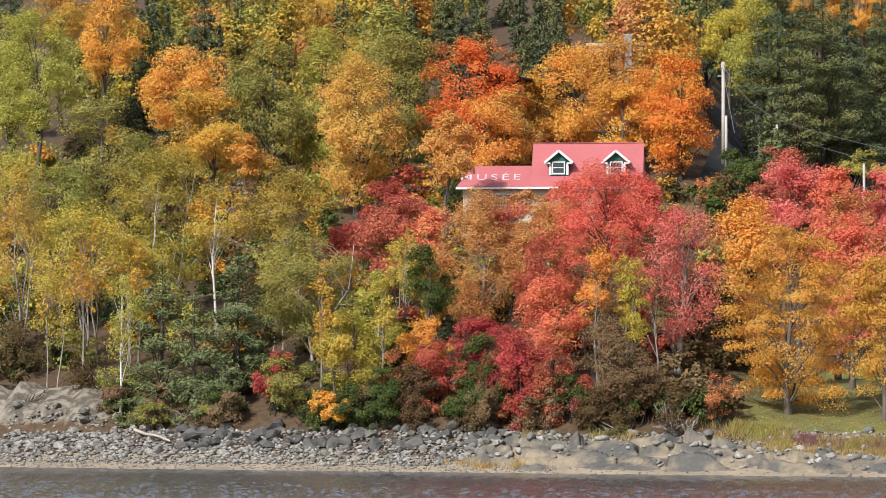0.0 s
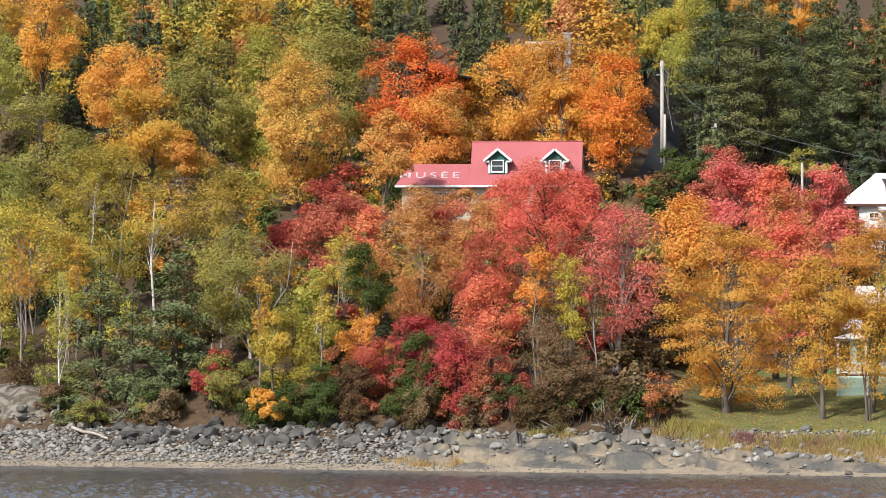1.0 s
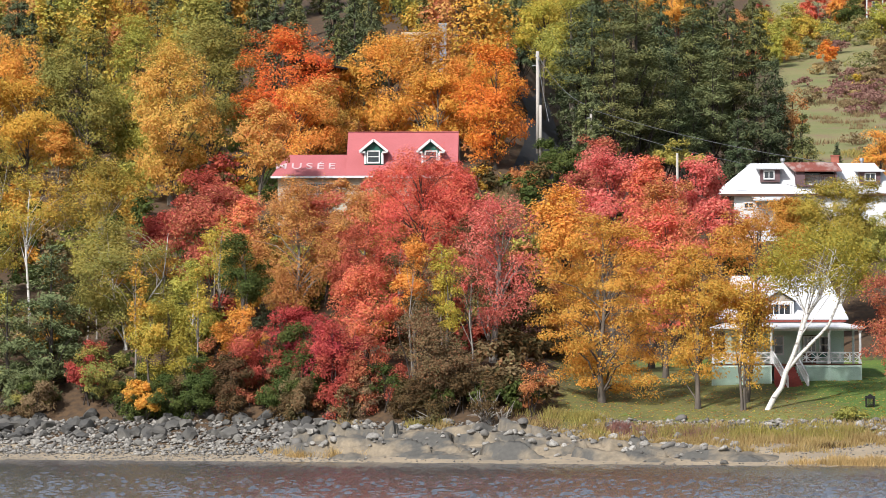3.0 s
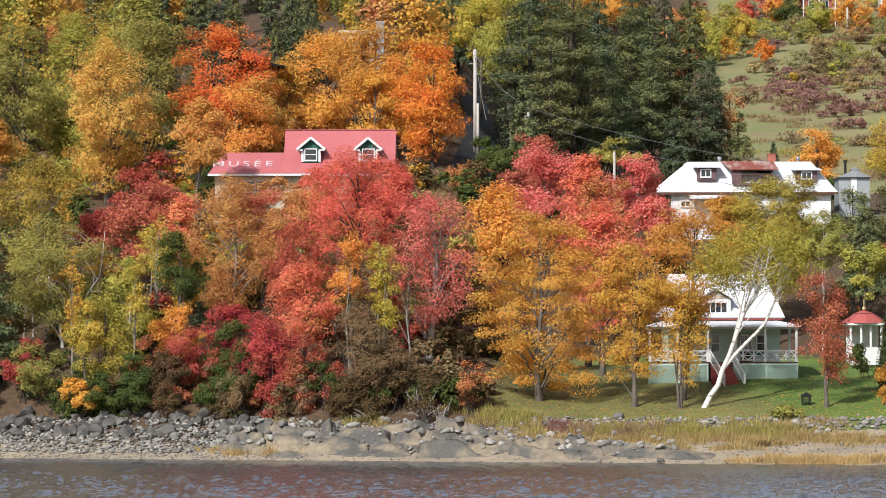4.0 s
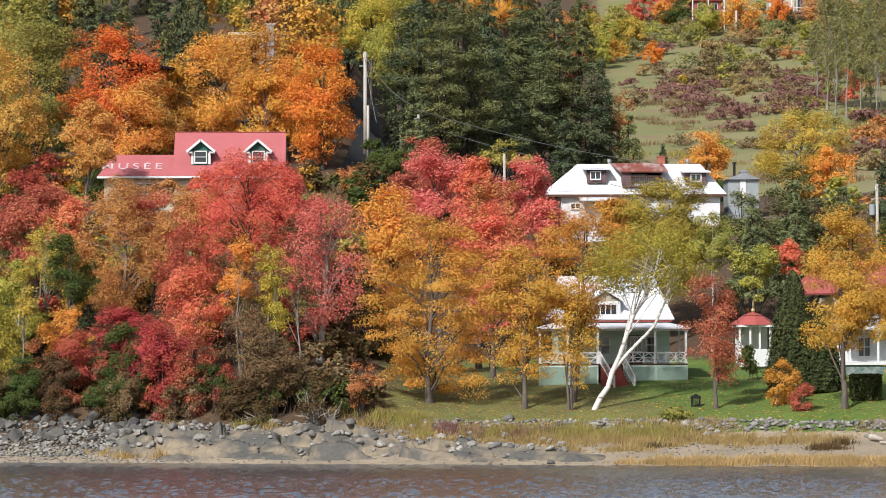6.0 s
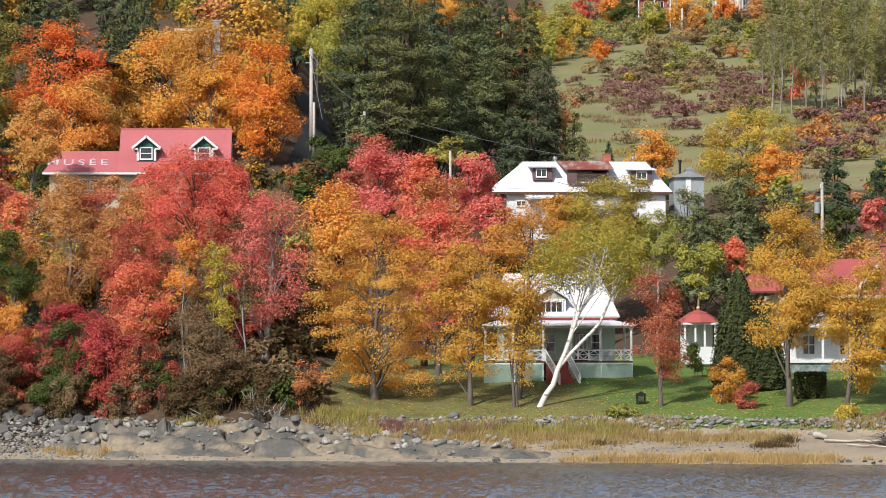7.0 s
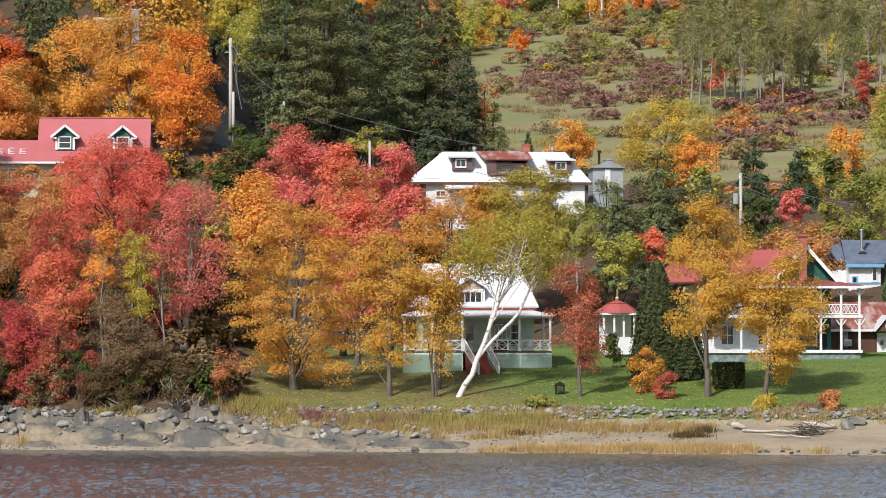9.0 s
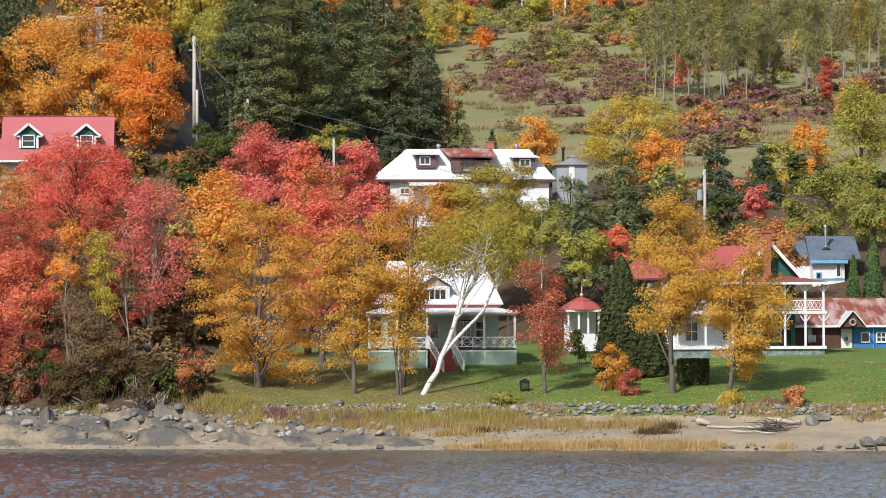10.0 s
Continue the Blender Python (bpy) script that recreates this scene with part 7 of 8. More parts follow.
thicket("olive", 59.7, 625.5, 73.2, 5.0, 70.8, leaf=0.26, dense=0.5)
thicket("rust", 73.6, 564.3, 61.3, 5.6, 59.7, leaf=0.26, dense=0.5)
thicket("rust", 41.0, 629.7, 73.0, 5.7, 70.1, leaf=0.26, dense=0.5)
thicket("dun", 39.4, 599.3, 65.8, 3.7, 63.9, leaf=0.26, dense=0.5)
thicket("dun", 64.9, 637.9, 76.8, 4.9, 73.7, leaf=0.26, dense=0.5)
thicket("olive", 75.5, 581.5, 64.4, 4.3, 63.2, leaf=0.26, dense=0.5)
thicket("lime", 55.7, 616.2, 71.2, 3.9, 68.6, leaf=0.26, dense=0.5)
thicket("aspen", 62.1, 619.5, 72.0, 5.2, 69.8, leaf=0.26, dense=0.5)
thicket("aspen", 46.9, 650.3, 77.2, 4.3, 74.8, leaf=0.26, dense=0.5)
thicket("aspen", 38.5, 608.7, 68.1, 5.4, 65.7, leaf=0.26, dense=0.5)
thicket("olive", 72.8, 574.6, 63.2, 5.0, 61.7, leaf=0.26, dense=0.5)
thicket("dun", 42.1, 595.8, 65.3, 3.8, 63.4, leaf=0.26, dense=0.5)
thicket("umber", 52.1, 610.6, 70.0, 5.1, 67.2, leaf=0.26, dense=0.5)
thicket("aspen", 44.4, 655.3, 78.1, 5.2, 75.7, leaf=0.26, dense=0.5)
thicket("olive", 83.3, 598.3, 68.8, 4.8, 66.6, leaf=0.26, dense=0.5)
thicket("lime", 57.2, 601.0, 67.7, 4.2, 65.7, leaf=0.26, dense=0.5)
thicket("aspen", 65.6, 586.6, 65.1, 5.6, 63.5, leaf=0.26, dense=0.5)
thicket("crimson", 73.4, 610.4, 70.6, 4.8, 68.9, leaf=0.26, dense=0.5)
thicket("purple", 55.2, 584.4, 64.0, 5.0, 62.2, leaf=0.26, dense=0.5)
thicket("aspen", 80.7, 616.4, 72.2, 4.6, 70.2, leaf=0.26, dense=0.5)
thicket("rust", 41.7, 612.4, 69.6, 4.9, 66.7, leaf=0.26, dense=0.5)
thicket("olive", 47.6, 595.0, 65.6, 4.6, 63.7, leaf=0.26, dense=0.5)
thicket("aspen", 76.6, 593.6, 67.7, 4.6, 65.6, leaf=0.26, dense=0.5)
thicket("tawny", 73.2, 541.5, 55.8, 5.0, 55.1, leaf=0.26, dense=0.5)
thicket("purple", 63.7, 540.4, 54.8, 5.9, 54.2, leaf=0.26, dense=0.5)
thicket("dun", 61.5, 521.3, 51.1, 5.2, 50.4, leaf=0.26, dense=0.5)
thicket("tawny", 68.0, 521.6, 51.9, 3.7, 51.0, leaf=0.26, dense=0.5)
thicket("purple", 65.3, 506.7, 48.9, 4.4, 48.0, leaf=0.26, dense=0.5)
thicket("purple", 69.9, 538.8, 55.0, 3.9, 54.3, leaf=0.26, dense=0.5)
thicket("purple", 68.1, 518.6, 51.0, 4.1, 50.4, leaf=0.26, dense=0.5)
thicket("purple", 55.9, 551.1, 56.2, 5.4, 55.6, leaf=0.26, dense=0.5)
thicket("dun", 59.6, 558.5, 58.0, 3.8, 57.4, leaf=0.26, dense=0.5)
thicket("dun", 53.5, 541.1, 54.1, 5.3, 53.5, leaf=0.26, dense=0.5)
thicket("tawny", 65.6, 550.6, 57.1, 4.6, 56.2, leaf=0.26, dense=0.5)
thicket("dun", 54.7, 551.1, 56.1, 5.7, 55.5, leaf=0.26, dense=0.5)
thicket("dun", 69.0, 528.7, 53.0, 5.9, 52.4, leaf=0.26, dense=0.5)
thicket("tawny", 67.0, 546.5, 56.3, 6.4, 55.6, leaf=0.26, dense=0.5)
thicket("tawny", 62.6, 552.8, 57.1, 5.6, 56.4, leaf=0.26, dense=0.5)
thicket("dun", 65.4, 554.7, 58.0, 4.8, 57.0, leaf=0.26, dense=0.5)
thicket("tawny", 59.6, 514.6, 49.7, 3.1, 49.0, leaf=0.26, dense=0.5)
thicket("purple", 56.7, 529.7, 52.5, 6.1, 51.6, leaf=0.26, dense=0.5)
thicket("tawny", 62.5, 528.4, 52.6, 6.1, 51.8, leaf=0.26, dense=0.5)
thicket("purple", 66.7, 515.6, 50.7, 4.3, 49.8, leaf=0.26, dense=0.5)
thicket("tawny", 60.6, 519.6, 50.8, 4.8, 50.0, leaf=0.26, dense=0.5)
thicket("tawny", 54.2, 527.8, 52.0, 4.1, 51.1, leaf=0.26, dense=0.5)
thicket("tawny", 51.1, 518.1, 49.6, 4.2, 49.0, leaf=0.26, dense=0.5)
thicket("dun", 54.6, 544.6, 54.9, 3.4, 54.3, leaf=0.26, dense=0.5)
thicket("dun", 62.4, 551.4, 56.8, 5.0, 56.2, leaf=0.26, dense=0.5)
thicket("purple", 52.9, 547.3, 55.4, 3.4, 54.7, leaf=0.26, dense=0.5)
thicket("dun", 57.0, 548.6, 55.8, 6.2, 55.2, leaf=0.26, dense=0.5)
thicket("tawny", 60.9, 538.6, 54.3, 5.3, 53.6, leaf=0.26, dense=0.5)
thicket("dun", 54.1, 523.3, 51.1, 3.8, 50.2, leaf=0.26, dense=0.5)
thicket("dun", 56.4, 546.9, 55.9, 3.5, 54.9, leaf=0.26, dense=0.5)
thicket("dun", 63.9, 517.8, 50.9, 4.0, 50.0, leaf=0.26, dense=0.5)
thicket("dun", 50.5, 523.3, 50.6, 5.1, 50.0, leaf=0.26, dense=0.5)
thicket("dun", 55.7, 537.7, 54.0, 4.5, 53.1, leaf=0.26, dense=0.5)
thicket("tawny", 58.9, 531.8, 53.2, 4.4, 52.2, leaf=0.26, dense=0.5)
thicket("tawny", 57.7, 550.8, 56.3, 3.3, 55.7, leaf=0.26, dense=0.5)
thicket("dun", 62.5, 562.9, 59.3, 6.4, 58.5, leaf=0.26, dense=0.5)
spruce("spruce", 64.5, 475.1, 45.0, 2.1, 41.9)
spruce("spruce", 63.1, 475.6, 43.8, 1.6, 41.9)
spruce("pine", 14.9, 361.9, 50.0, 4.6, 39.1, coarse=1.3)
spruce("pine", 17.7, 370.7, 49.9, 4.6, 39.9, coarse=1.3)
spruce("spruce", 19.6, 360.0, 49.2, 4.5, 38.9, coarse=1.3)
spruce("spruce", 22.8, 373.6, 49.6, 5.1, 40.2, coarse=1.3)
spruce("pine", 19.9, 349.8, 44.4, 4.3, 38.0, coarse=1.3)
spruce("pine", 25.9, 377.4, 50.1, 5.5, 40.6, coarse=1.3)
spruce("spruce", 17.6, 355.8, 45.1, 4.5, 38.5, coarse=1.3)
thicket("rust", 24.1, 589.1, 65.4, 5.9, 60.6, leaf=0.26, dense=0.5)
thicket("coral", 26.4, 591.2, 67.2, 5.9, 61.1, leaf=0.26, dense=0.5)
thicket("gold", 28.8, 595.2, 65.6, 6.0, 62.1, leaf=0.26, dense=0.5)
thicket("lime", 30.6, 588.4, 65.6, 5.9, 61.0, leaf=0.26, dense=0.5)
thicket("lime", 32.7, 586.1, 66.2, 5.9, 60.7, leaf=0.26, dense=0.5)
thicket("rust", 34.7, 584.8, 64.9, 5.8, 60.6, leaf=0.26, dense=0.5)
thicket("lime", 37.5, 595.1, 67.4, 6.0, 62.9, leaf=0.26, dense=0.5)
thicket("olive", 38.7, 579.1, 62.9, 5.8, 59.8, leaf=0.26, dense=0.5)
thicket("purple", 40.8, 578.3, 64.2, 5.8, 59.8, leaf=0.26, dense=0.5)
thicket("lime", 43.1, 581.3, 66.5, 5.8, 60.6, leaf=0.26, dense=0.5)
thicket("gold", 45.0, 578.0, 64.1, 5.8, 60.1, leaf=0.26, dense=0.5)
spruce("spruce", 29.6, 317.9, 27.5, 1.0, 25.8)


def leaning_birch():
    """The white birch that leans over the lawn, forked low."""
    tree_seed[0] += 1
    rng = np.random.default_rng(tree_seed[0])
    d = 229.0
    a = [(16.51, d, 3.12), (16.67, d + 0, 3.50), (17.02, d + 0, 4.19), (17.52, d + 0, 4.87), (17.79, d + 0, 5.83), (18.26, d + 0, 6.86), (18.73, d + 0, 8.19), (19.23, d + 0, 9.65), (20.13, d + 0, 10.91), (20.75, d + 0, 12.63), (21.14, d + 0, 14.36)]
    b = [(17.83, d + 0.0, 5.94), (18.68, d + 0.05, 6.93), (19.45, d + 0.1, 7.73), (20.23, d + 0.15000000000000002, 8.49), (20.73, d + 0.2, 9.07), (21.12, d + 0.25, 9.95), (21.51, d + 0.30000000000000004, 10.79), (22.44, d + 0.35000000000000003, 12.05), (23.22, d + 0.4, 13.01)]
    base = np.array(a[0])
    pieces = [tube(np.array(a) - base, [0.22, 0.205, 0.195, 0.185, 0.175, 0.155, 0.135, 0.12, 0.09, 0.06, 0.03], 9), tube(np.array(b) - base, [0.14, 0.13, 0.12, 0.11, 0.1, 0.085, 0.07, 0.05, 0.025], 8)]
    c = []
    cx, cz = 20.25 - base[0], 13.21 - base[2]
    for i in range(125):
        v = rng.normal(size=3)
        v /= np.linalg.norm(v)
        v *= rng.uniform(0.3, 1) ** 0.5
        c.append((cx + v[0] * 4.6, v[1] * 3.4, cz + v[2] * 2.3 - 0.02 * (v[0] * 4) ** 2))
    c = np.array(c)
    for end in c[:30]:
        src = (a if rng.random() < 0.55 else b)
        s = np.array(src[rng.integers(5, len(src) - 1)]) - base
        mid = (s + end) / 2 + np.array([0, 0, 0.6])
        pieces.append(tube([s, (s + mid) / 2 + rng.normal(0, 0.08, 3), mid, end], [0.045, 0.035, 0.025, 0.01], 5))
    off = rng.normal(size=(len(c), 120, 3)) * np.array([0.42, 0.42, 0.36])
    pts = (c[:, None, :] + off).reshape(-1, 3)
    finish_tree("birch_tree", *a[0], joined(pieces), leaves(pts, 0.105, rng, 0.2), BIRCH_BARK, "citron", "white birch leaning over the lawn, forked low", "tree")


leaning_birch()


# ---- woods behind ----
def filler_wood():
    rng = random.Random(7)
    for i in range(125):
        x = rng.uniform(-72, 9)
        s = rng.uniform(108, 200)
        y = shore(x) + s
        g = land_height(x, y)
        h = rng.uniform(9, 15)
        kind = rng.random()
        if kind < (0.65 if x > -30 else 0.4):
            spruce(rng.choice(["spruce", "pine", "spruce"]), x, y, g + h + 2, rng.uniform(3.2, 5.0), g + 1.0, dense=0.75, coarse=1.5)
        else:
            maple(rng.choice(["gold", "yellow", "lime", "olive", "olive", "rust", "yellow"]), x, y, g + h, rng.uniform(4.5, 7.0), g + h * 0.25, leaf=0.27, dense=0.65, label="autumn hillside tree among dark conifers")
    # undergrowth over the wooded bank
    for i in range(340):
        x = rng.uniform(-68, 3)
        s = rng.uniform(15, 105)
        y = shore(x) + s
        if -21 < x < -4 and 60 < s < 82:
            continue
        # dull browns here put the hollow's shade into the leaf colour
        if x > -3 and s < 40:
            key = rng.choice(["brown", "umber", "brown"])
        else:
            key = rng.choice(["olive", "lime", "rust", "crimson", "green", "brown", "olive", "gold"] if x > -30 else ["olive", "lime", "brown", "gold", "green", "dun"])
        g = land_height(x, y)
        h = rng.uniform(1.5, 4.2) * (0.6 if s < 20 else 1)
        thicket(key, x, y, g + h, rng.uniform(2.2, 4.5), g + 0.2, dense=0.42)
    for i in range(60):
        x = rng.uniform(8, 62)
        s = rng.uniform(62, 128)
        y = shore(x) + s
        if 16 < x < 38 and 84 < s < 112:
            continue
        g = land_height(x, y)
        key = rng.choice(["olive", "green", "rust", "lime", "brown", "green", "gold"])
        thicket(key, x, y, g + rng.uniform(1.6, 4.0), rng.uniform(2.2, 4.5), g + 0.2, dense=0.6)
    # low scrub and young growth over the upper hill
    for i in range(120):
        x = rng.uniform(30, 118)
        y = rng.uniform(548, 650)
        g = land_height(x, y)
        key = rng.choice(["aspen", "rust", "tawny", "olive", "dun", "purple", "yellow", "umber", "aspen"])
        thicket(key, x, y, g + rng.uniform(1.6, 4.2), rng.uniform(3.5, 6.5), g + 0.2, dense=0.4, leaf=0.26)
    for i in range(130):
        x = rng.uniform(44, 104)
        y = rng.uniform(400, 545)
        g = land_height(x, y)
        patch = noise.noise((x * 0.07, y * 0.035, 3.0))
        if patch < -0.05:
            continue
        key = rng.choice(["purple", "purple", "dun"] if patch > 0.18 else ["tawny", "dun", "sedge", "olive"])
        thicket(key, x, y, g + rng.uniform(0.7, 1.8), rng.uniform(3.5, 7.0), g + 0.1, dense=0.35, leaf=0.24)
    # foliage hanging over the stones
    for i in range(64):
        x = rng.uniform(-44, -5)
        y = shore(x) + rng.uniform(11.0, 15.0)
        g = land_height(x, y)
        shrub(rng.choice(["umber", "brown", "green", "dun", "brick", "green", "brown"] if x > -28 else ["needle", "olive", "dun", "umber", "needle", "green"]), x, y, g + rng.uniform(1.3, 3.0), rng.uniform(1.8, 3.4), g - 0.2, dense=0.6, stems=3, label="low shrub hanging over the shore stones")
    # thin pale trunks standing in the bank's shade
    for i in range(26):
        x = rng.uniform(-48, -20) if i < 18 else rng.uniform(-9, -1.5)
        s = rng.uniform(14, 30)
        y = shore(x) + s
        g = land_height(x, y)
        birch(rng.choice(["yellow", "gold", "lime"] if x < -10 else ["brown", "umber"]), x, y, g + rng.uniform(6, 10), rng.uniform(2, 3), g + rng.uniform(3.5, 5.5), dense=0.22, bark=BARK_PALE, label="thin pale-barked sapling with few leaves")


filler_wood()
build_undergrowth()


# ---- shore: stones, bedrock, driftwood, grasses ----
def shelf_height(x, s):
    """Height of the cracked rock shelf over the beach: tilted blocks between joints, worn round."""
    q = Vector((x * 0.27 + 0.45 * noise.noise((x * 0.45, s * 0.5, 1.0)) + 0.12 * s, s * 0.50 + 0.5 * noise.noise((x * 0.45, s * 0.5, 5.0)), 0.0))
    far, pts = noise.voronoi(q)
    at = pts[0]
    block = 0.05 + 0.75 * abs(noise.cell(at * 13.7)) + (q.x - at.x) * 1.5 * noise.noise(at * 5.3 + Vector((9, 0, 0))) + (q.y - at.y) * 1.7 * noise.noise(at * 4.1 + Vector((0, 9, 0)))
    joint = smooth(0.0, 0.07 + 0.2 * max(0.0, noise.noise((x * 0.3, s * 0.3, 4.0))), far[1] - far[0])
    body = 0.5 * noise.noise((x * 0.16, s * 0.25, 8.0)) + 0.22
    rim = smooth(-18.5, -13.5, x) * (1 - smooth(11, 18, x)) * smooth(0.5, 2.4, s + 0.8 * noise.noise((x * 0.4, 0, 2.0))) * (1 - smooth(7.5, 10.5, s + 1.6 * noise.noise((x * 0.25, 3.0, 0)) + 4.0 * smooth(4, 12, x)))
    grain = 0.16 * noise.noise((x * 1.3, s * 1.9, 0)) + 0.08 * noise.noise((x * 3.4, s * 4.5, 3.0))
    return (block + body + grain - 0.4 * (1 - joint)) * rim - 0.26


def rock_mesh(seed, flat=0.75, level=1, cuts=9):
    """A boulder: a ball cut by random planes, then roughened."""
    r = random.Random(seed * 17)
    planes = []
    for i in range(cuts):
        p = Vector((r.gauss(0, 1), r.gauss(0, 1), r.gauss(0, 0.8))).normalized()
        planes.append((p, r.uniform(0.45, 0.78)))
    bm = bmesh.new()
    bmesh.ops.create_icosphere(bm, subdivisions=level + 1, radius=1.0)
    for v in bm.verts:
        p = v.co.copy()
        for q, far in planes:
            over = p.dot(q) - far
            if over > 0:
                p -= q * over
        p *= 1 + 0.10 * noise.noise(v.co * 2.2 + Vector((seed * 3.1, 0, 0)))
        if level > 2:
            p *= 1 + 0.06 * noise.noise(v.co * 6 + Vector((seed, 0, 0))) + 0.035 * noise.noise(v.co * 15 + Vector((0, seed, 0))) - 0.06 * (1 - smooth(0.0, 0.05, abs(noise.noise(v.co * 2.6 + Vector((0, 0, seed))))))
        v.co = Vector((p.x, p.y * 0.85, p.z * flat)) * 0.5
        v.co.z = max(v.co.z, -0.2)
    me = bpy.data.meshes.new("boulder")
    bm.to_mesh(me)
    bm.free()
    return me


def shore_stones():
    rng = random.Random(11)
    kinds = []
    for i in range(7):
        for mat in (STONE, STONE_DARK):
            me = rock_mesh(i + 1)
            me.materials.append(mat)
            kinds.append((me, mat))
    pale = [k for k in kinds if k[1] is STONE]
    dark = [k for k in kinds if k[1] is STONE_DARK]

    loose = []

    def stone(x, s, size, me, label="", group=""):
        y = shore(x) + s
        m = pose(x, y, land_height(x, y) + max(0.0, shelf_height(x, s)) + size * 0.12, rng.uniform(-15, 15), rng.uniform(-15, 15), rng.uniform(0, 360)) @ Matrix.Diagonal((size * rng.uniform(0.8, 1.3), size, size * rng.uniform(0.75, 1.05), 1))
        if not group:
            co = np.array([m @ v.co for v in me.vertices])
            loose.append((co, np.array([p.vertices[:] for p in me.polygons])))
            return
        ob = new("boulder", me)
        ob.matrix_world = m
        tagged(ob, label, "boulder", group)
    # riprap under the wood: pale in the open, shade put in with dark stone
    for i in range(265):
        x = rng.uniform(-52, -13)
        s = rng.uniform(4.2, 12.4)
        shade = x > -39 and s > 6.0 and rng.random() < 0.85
        stone(x, s, rng.uniform(0.45, 1.4) * (1.2 if shade else 0.8), rng.choice(dark if shade else pale)[0], "angular boulder of the shore riprap, coloured dark for shade" if shade else "pale grey boulder of the shore riprap", "shore riprap")
    for i in range(330):
        x = rng.uniform(-17, 14)
        stone(x, rng.uniform(2.5, 11.0), rng.uniform(0.2, 1.0) * rng.uniform(0.5, 1.15), rng.choice(pale)[0])
    for i in range(150):
        x = rng.uniform(4, 30) if i % 3 else rng.uniform(30, 46)
        stone(x, 12.9 + rng.gauss(0, 0.8), rng.uniform(0.2, 0.8) * rng.uniform(0.6, 1.1), rng.choice(pale)[0])
    for i in range(14):
        stone(rng.uniform(33, 42), rng.uniform(0.2, 1.2), rng.uniform(0.25, 0.5), rng.choice(dark)[0], "small dark stone at the waterline", "waterline stones")
    for x, s, k in ((-14.57, 9.5, 0.8), (41.69, 2.0, 1.5), (42.56, 2.4, 1.4), (40.54, 1.0, 1.0), (12.67, 0.4, 0.7), (39.95, 10.5, 1.6), (40.80, 11.5, 1.3)):
        stone(x, s, k, pale[int(k * 10) % 7][0], "large tawny boulder on the beach", "beach boulders")
    for i in range(260):
        stone(rng.uniform(-52, -13), rng.uniform(4.0, 11.5), rng.uniform(0.2, 0.5), rng.choice(pale)[0])
    ob = mesh_from("broken_stone", *joined(loose), STONE_COBBLE)
    tagged(ob, "broken grey stone strewn over the shore and the lawn's edge", "stones", kind="stuff")
    # cobbles, past counting
    r = np.random.default_rng(5)
    base = np.array([(1, 0, 0), (-1, 0, 0), (0, 1, 0), (0, -1, 0), (0, 0, 0.8), (0, 0, -0.6)], dtype=float)
    tri = np.array([(0, 2, 4), (2, 1, 4), (1, 3, 4), (3, 0, 4), (2, 0, 5), (1, 2, 5), (3, 1, 5), (0, 3, 5)])
    for name, mat, n, spread in (("cobbles", STONE_COBBLE, 7000, ((-52, -14, 2.0, 11.5), (-16, 4, 6.5, 11.5), (5, 46, 12.2, 14.0))), ("shingle", STONE_COBBLE, 3500, ((-52, -10, 0.1, 3.5), (-12, 44, 0.1, 2.2), (5, 30, 3, 9)))):
        vs, fs = [], []
        for j in range(n):
            xa, xb, sa, sb = spread[(0, 0, 0, 0, 0, 0, 0, 0, 1, 2, 2)[j % 11]]
            x, s = r.uniform(xa, xb), r.uniform(sa, sb)
            y = shore(x) + s
            k = (0.07 + 0.20 * r.random() ** 2) if name == "cobbles" else 0.03 + 0.08 * r.random() ** 2
            v = (base + r.normal(0, 0.22, base.shape)) * k * np.array([1.2, 1.0, 0.8])
            a = r.uniform(0, 6.28)
            v[:, :2] = v[:, :2] @ np.array([[math.cos(a), -math.sin(a)], [math.sin(a), math.cos(a)]])
            vs.append(v + np.array([x, y, land_height(x, y) + 0.3 * k]))
            fs.append(tri + 6 * j)
        ob = mesh_from(name, np.concatenate(vs), np.concatenate(fs), mat)
        tagged(ob, "loose grey shore stones past counting", "stones", kind="stuff")


def cobble_material():
    m, n, l, s = base_material("cobbles", 0.9)
    g = n.new("ShaderNodeNewGeometry")
    col = mixer(n, l, g.outputs["Random Per Island"], (0.07, 0.066, 0.06), (0.38, 0.355, 0.31))
    col = mixer(n, l, ramp(n, l, noise_node(n, l, 9, 3), 0.4, 0.7), col, (0.16, 0.14, 0.12))
    l.new(col, s.inputs["Base Color"])
    return m


STONE_COBBLE = cobble_material()
shore_stones()


def bedrock():
    xs, ss = np.arange(-19, 18.6, 0.17), np.arange(0.2, 11.5, 0.2)
    vs = np.empty((len(ss), len(xs), 3))
    for i, s in enumerate(ss):
        for j, x in enumerate(xs):
            y = shore(x) + s
            vs[i, j] = x, y, land_height(x, y) + shelf_height(x, s)
    k = np.arange(len(ss) - 1)[:, None] * len(xs) + np.arange(len(xs) - 1)[None, :]
    fs = np.stack([k, k + 1, k + len(xs) + 1, k + len(xs)], -1).reshape(-1, 4)
    ob = mesh_from("bedrock_ledge", vs.reshape(-1, 3), fs, LEDGE)
    tagged(ob, "tan and grey bedrock ledge with dark cracks along the shore", "rock", kind="structure")


bedrock()


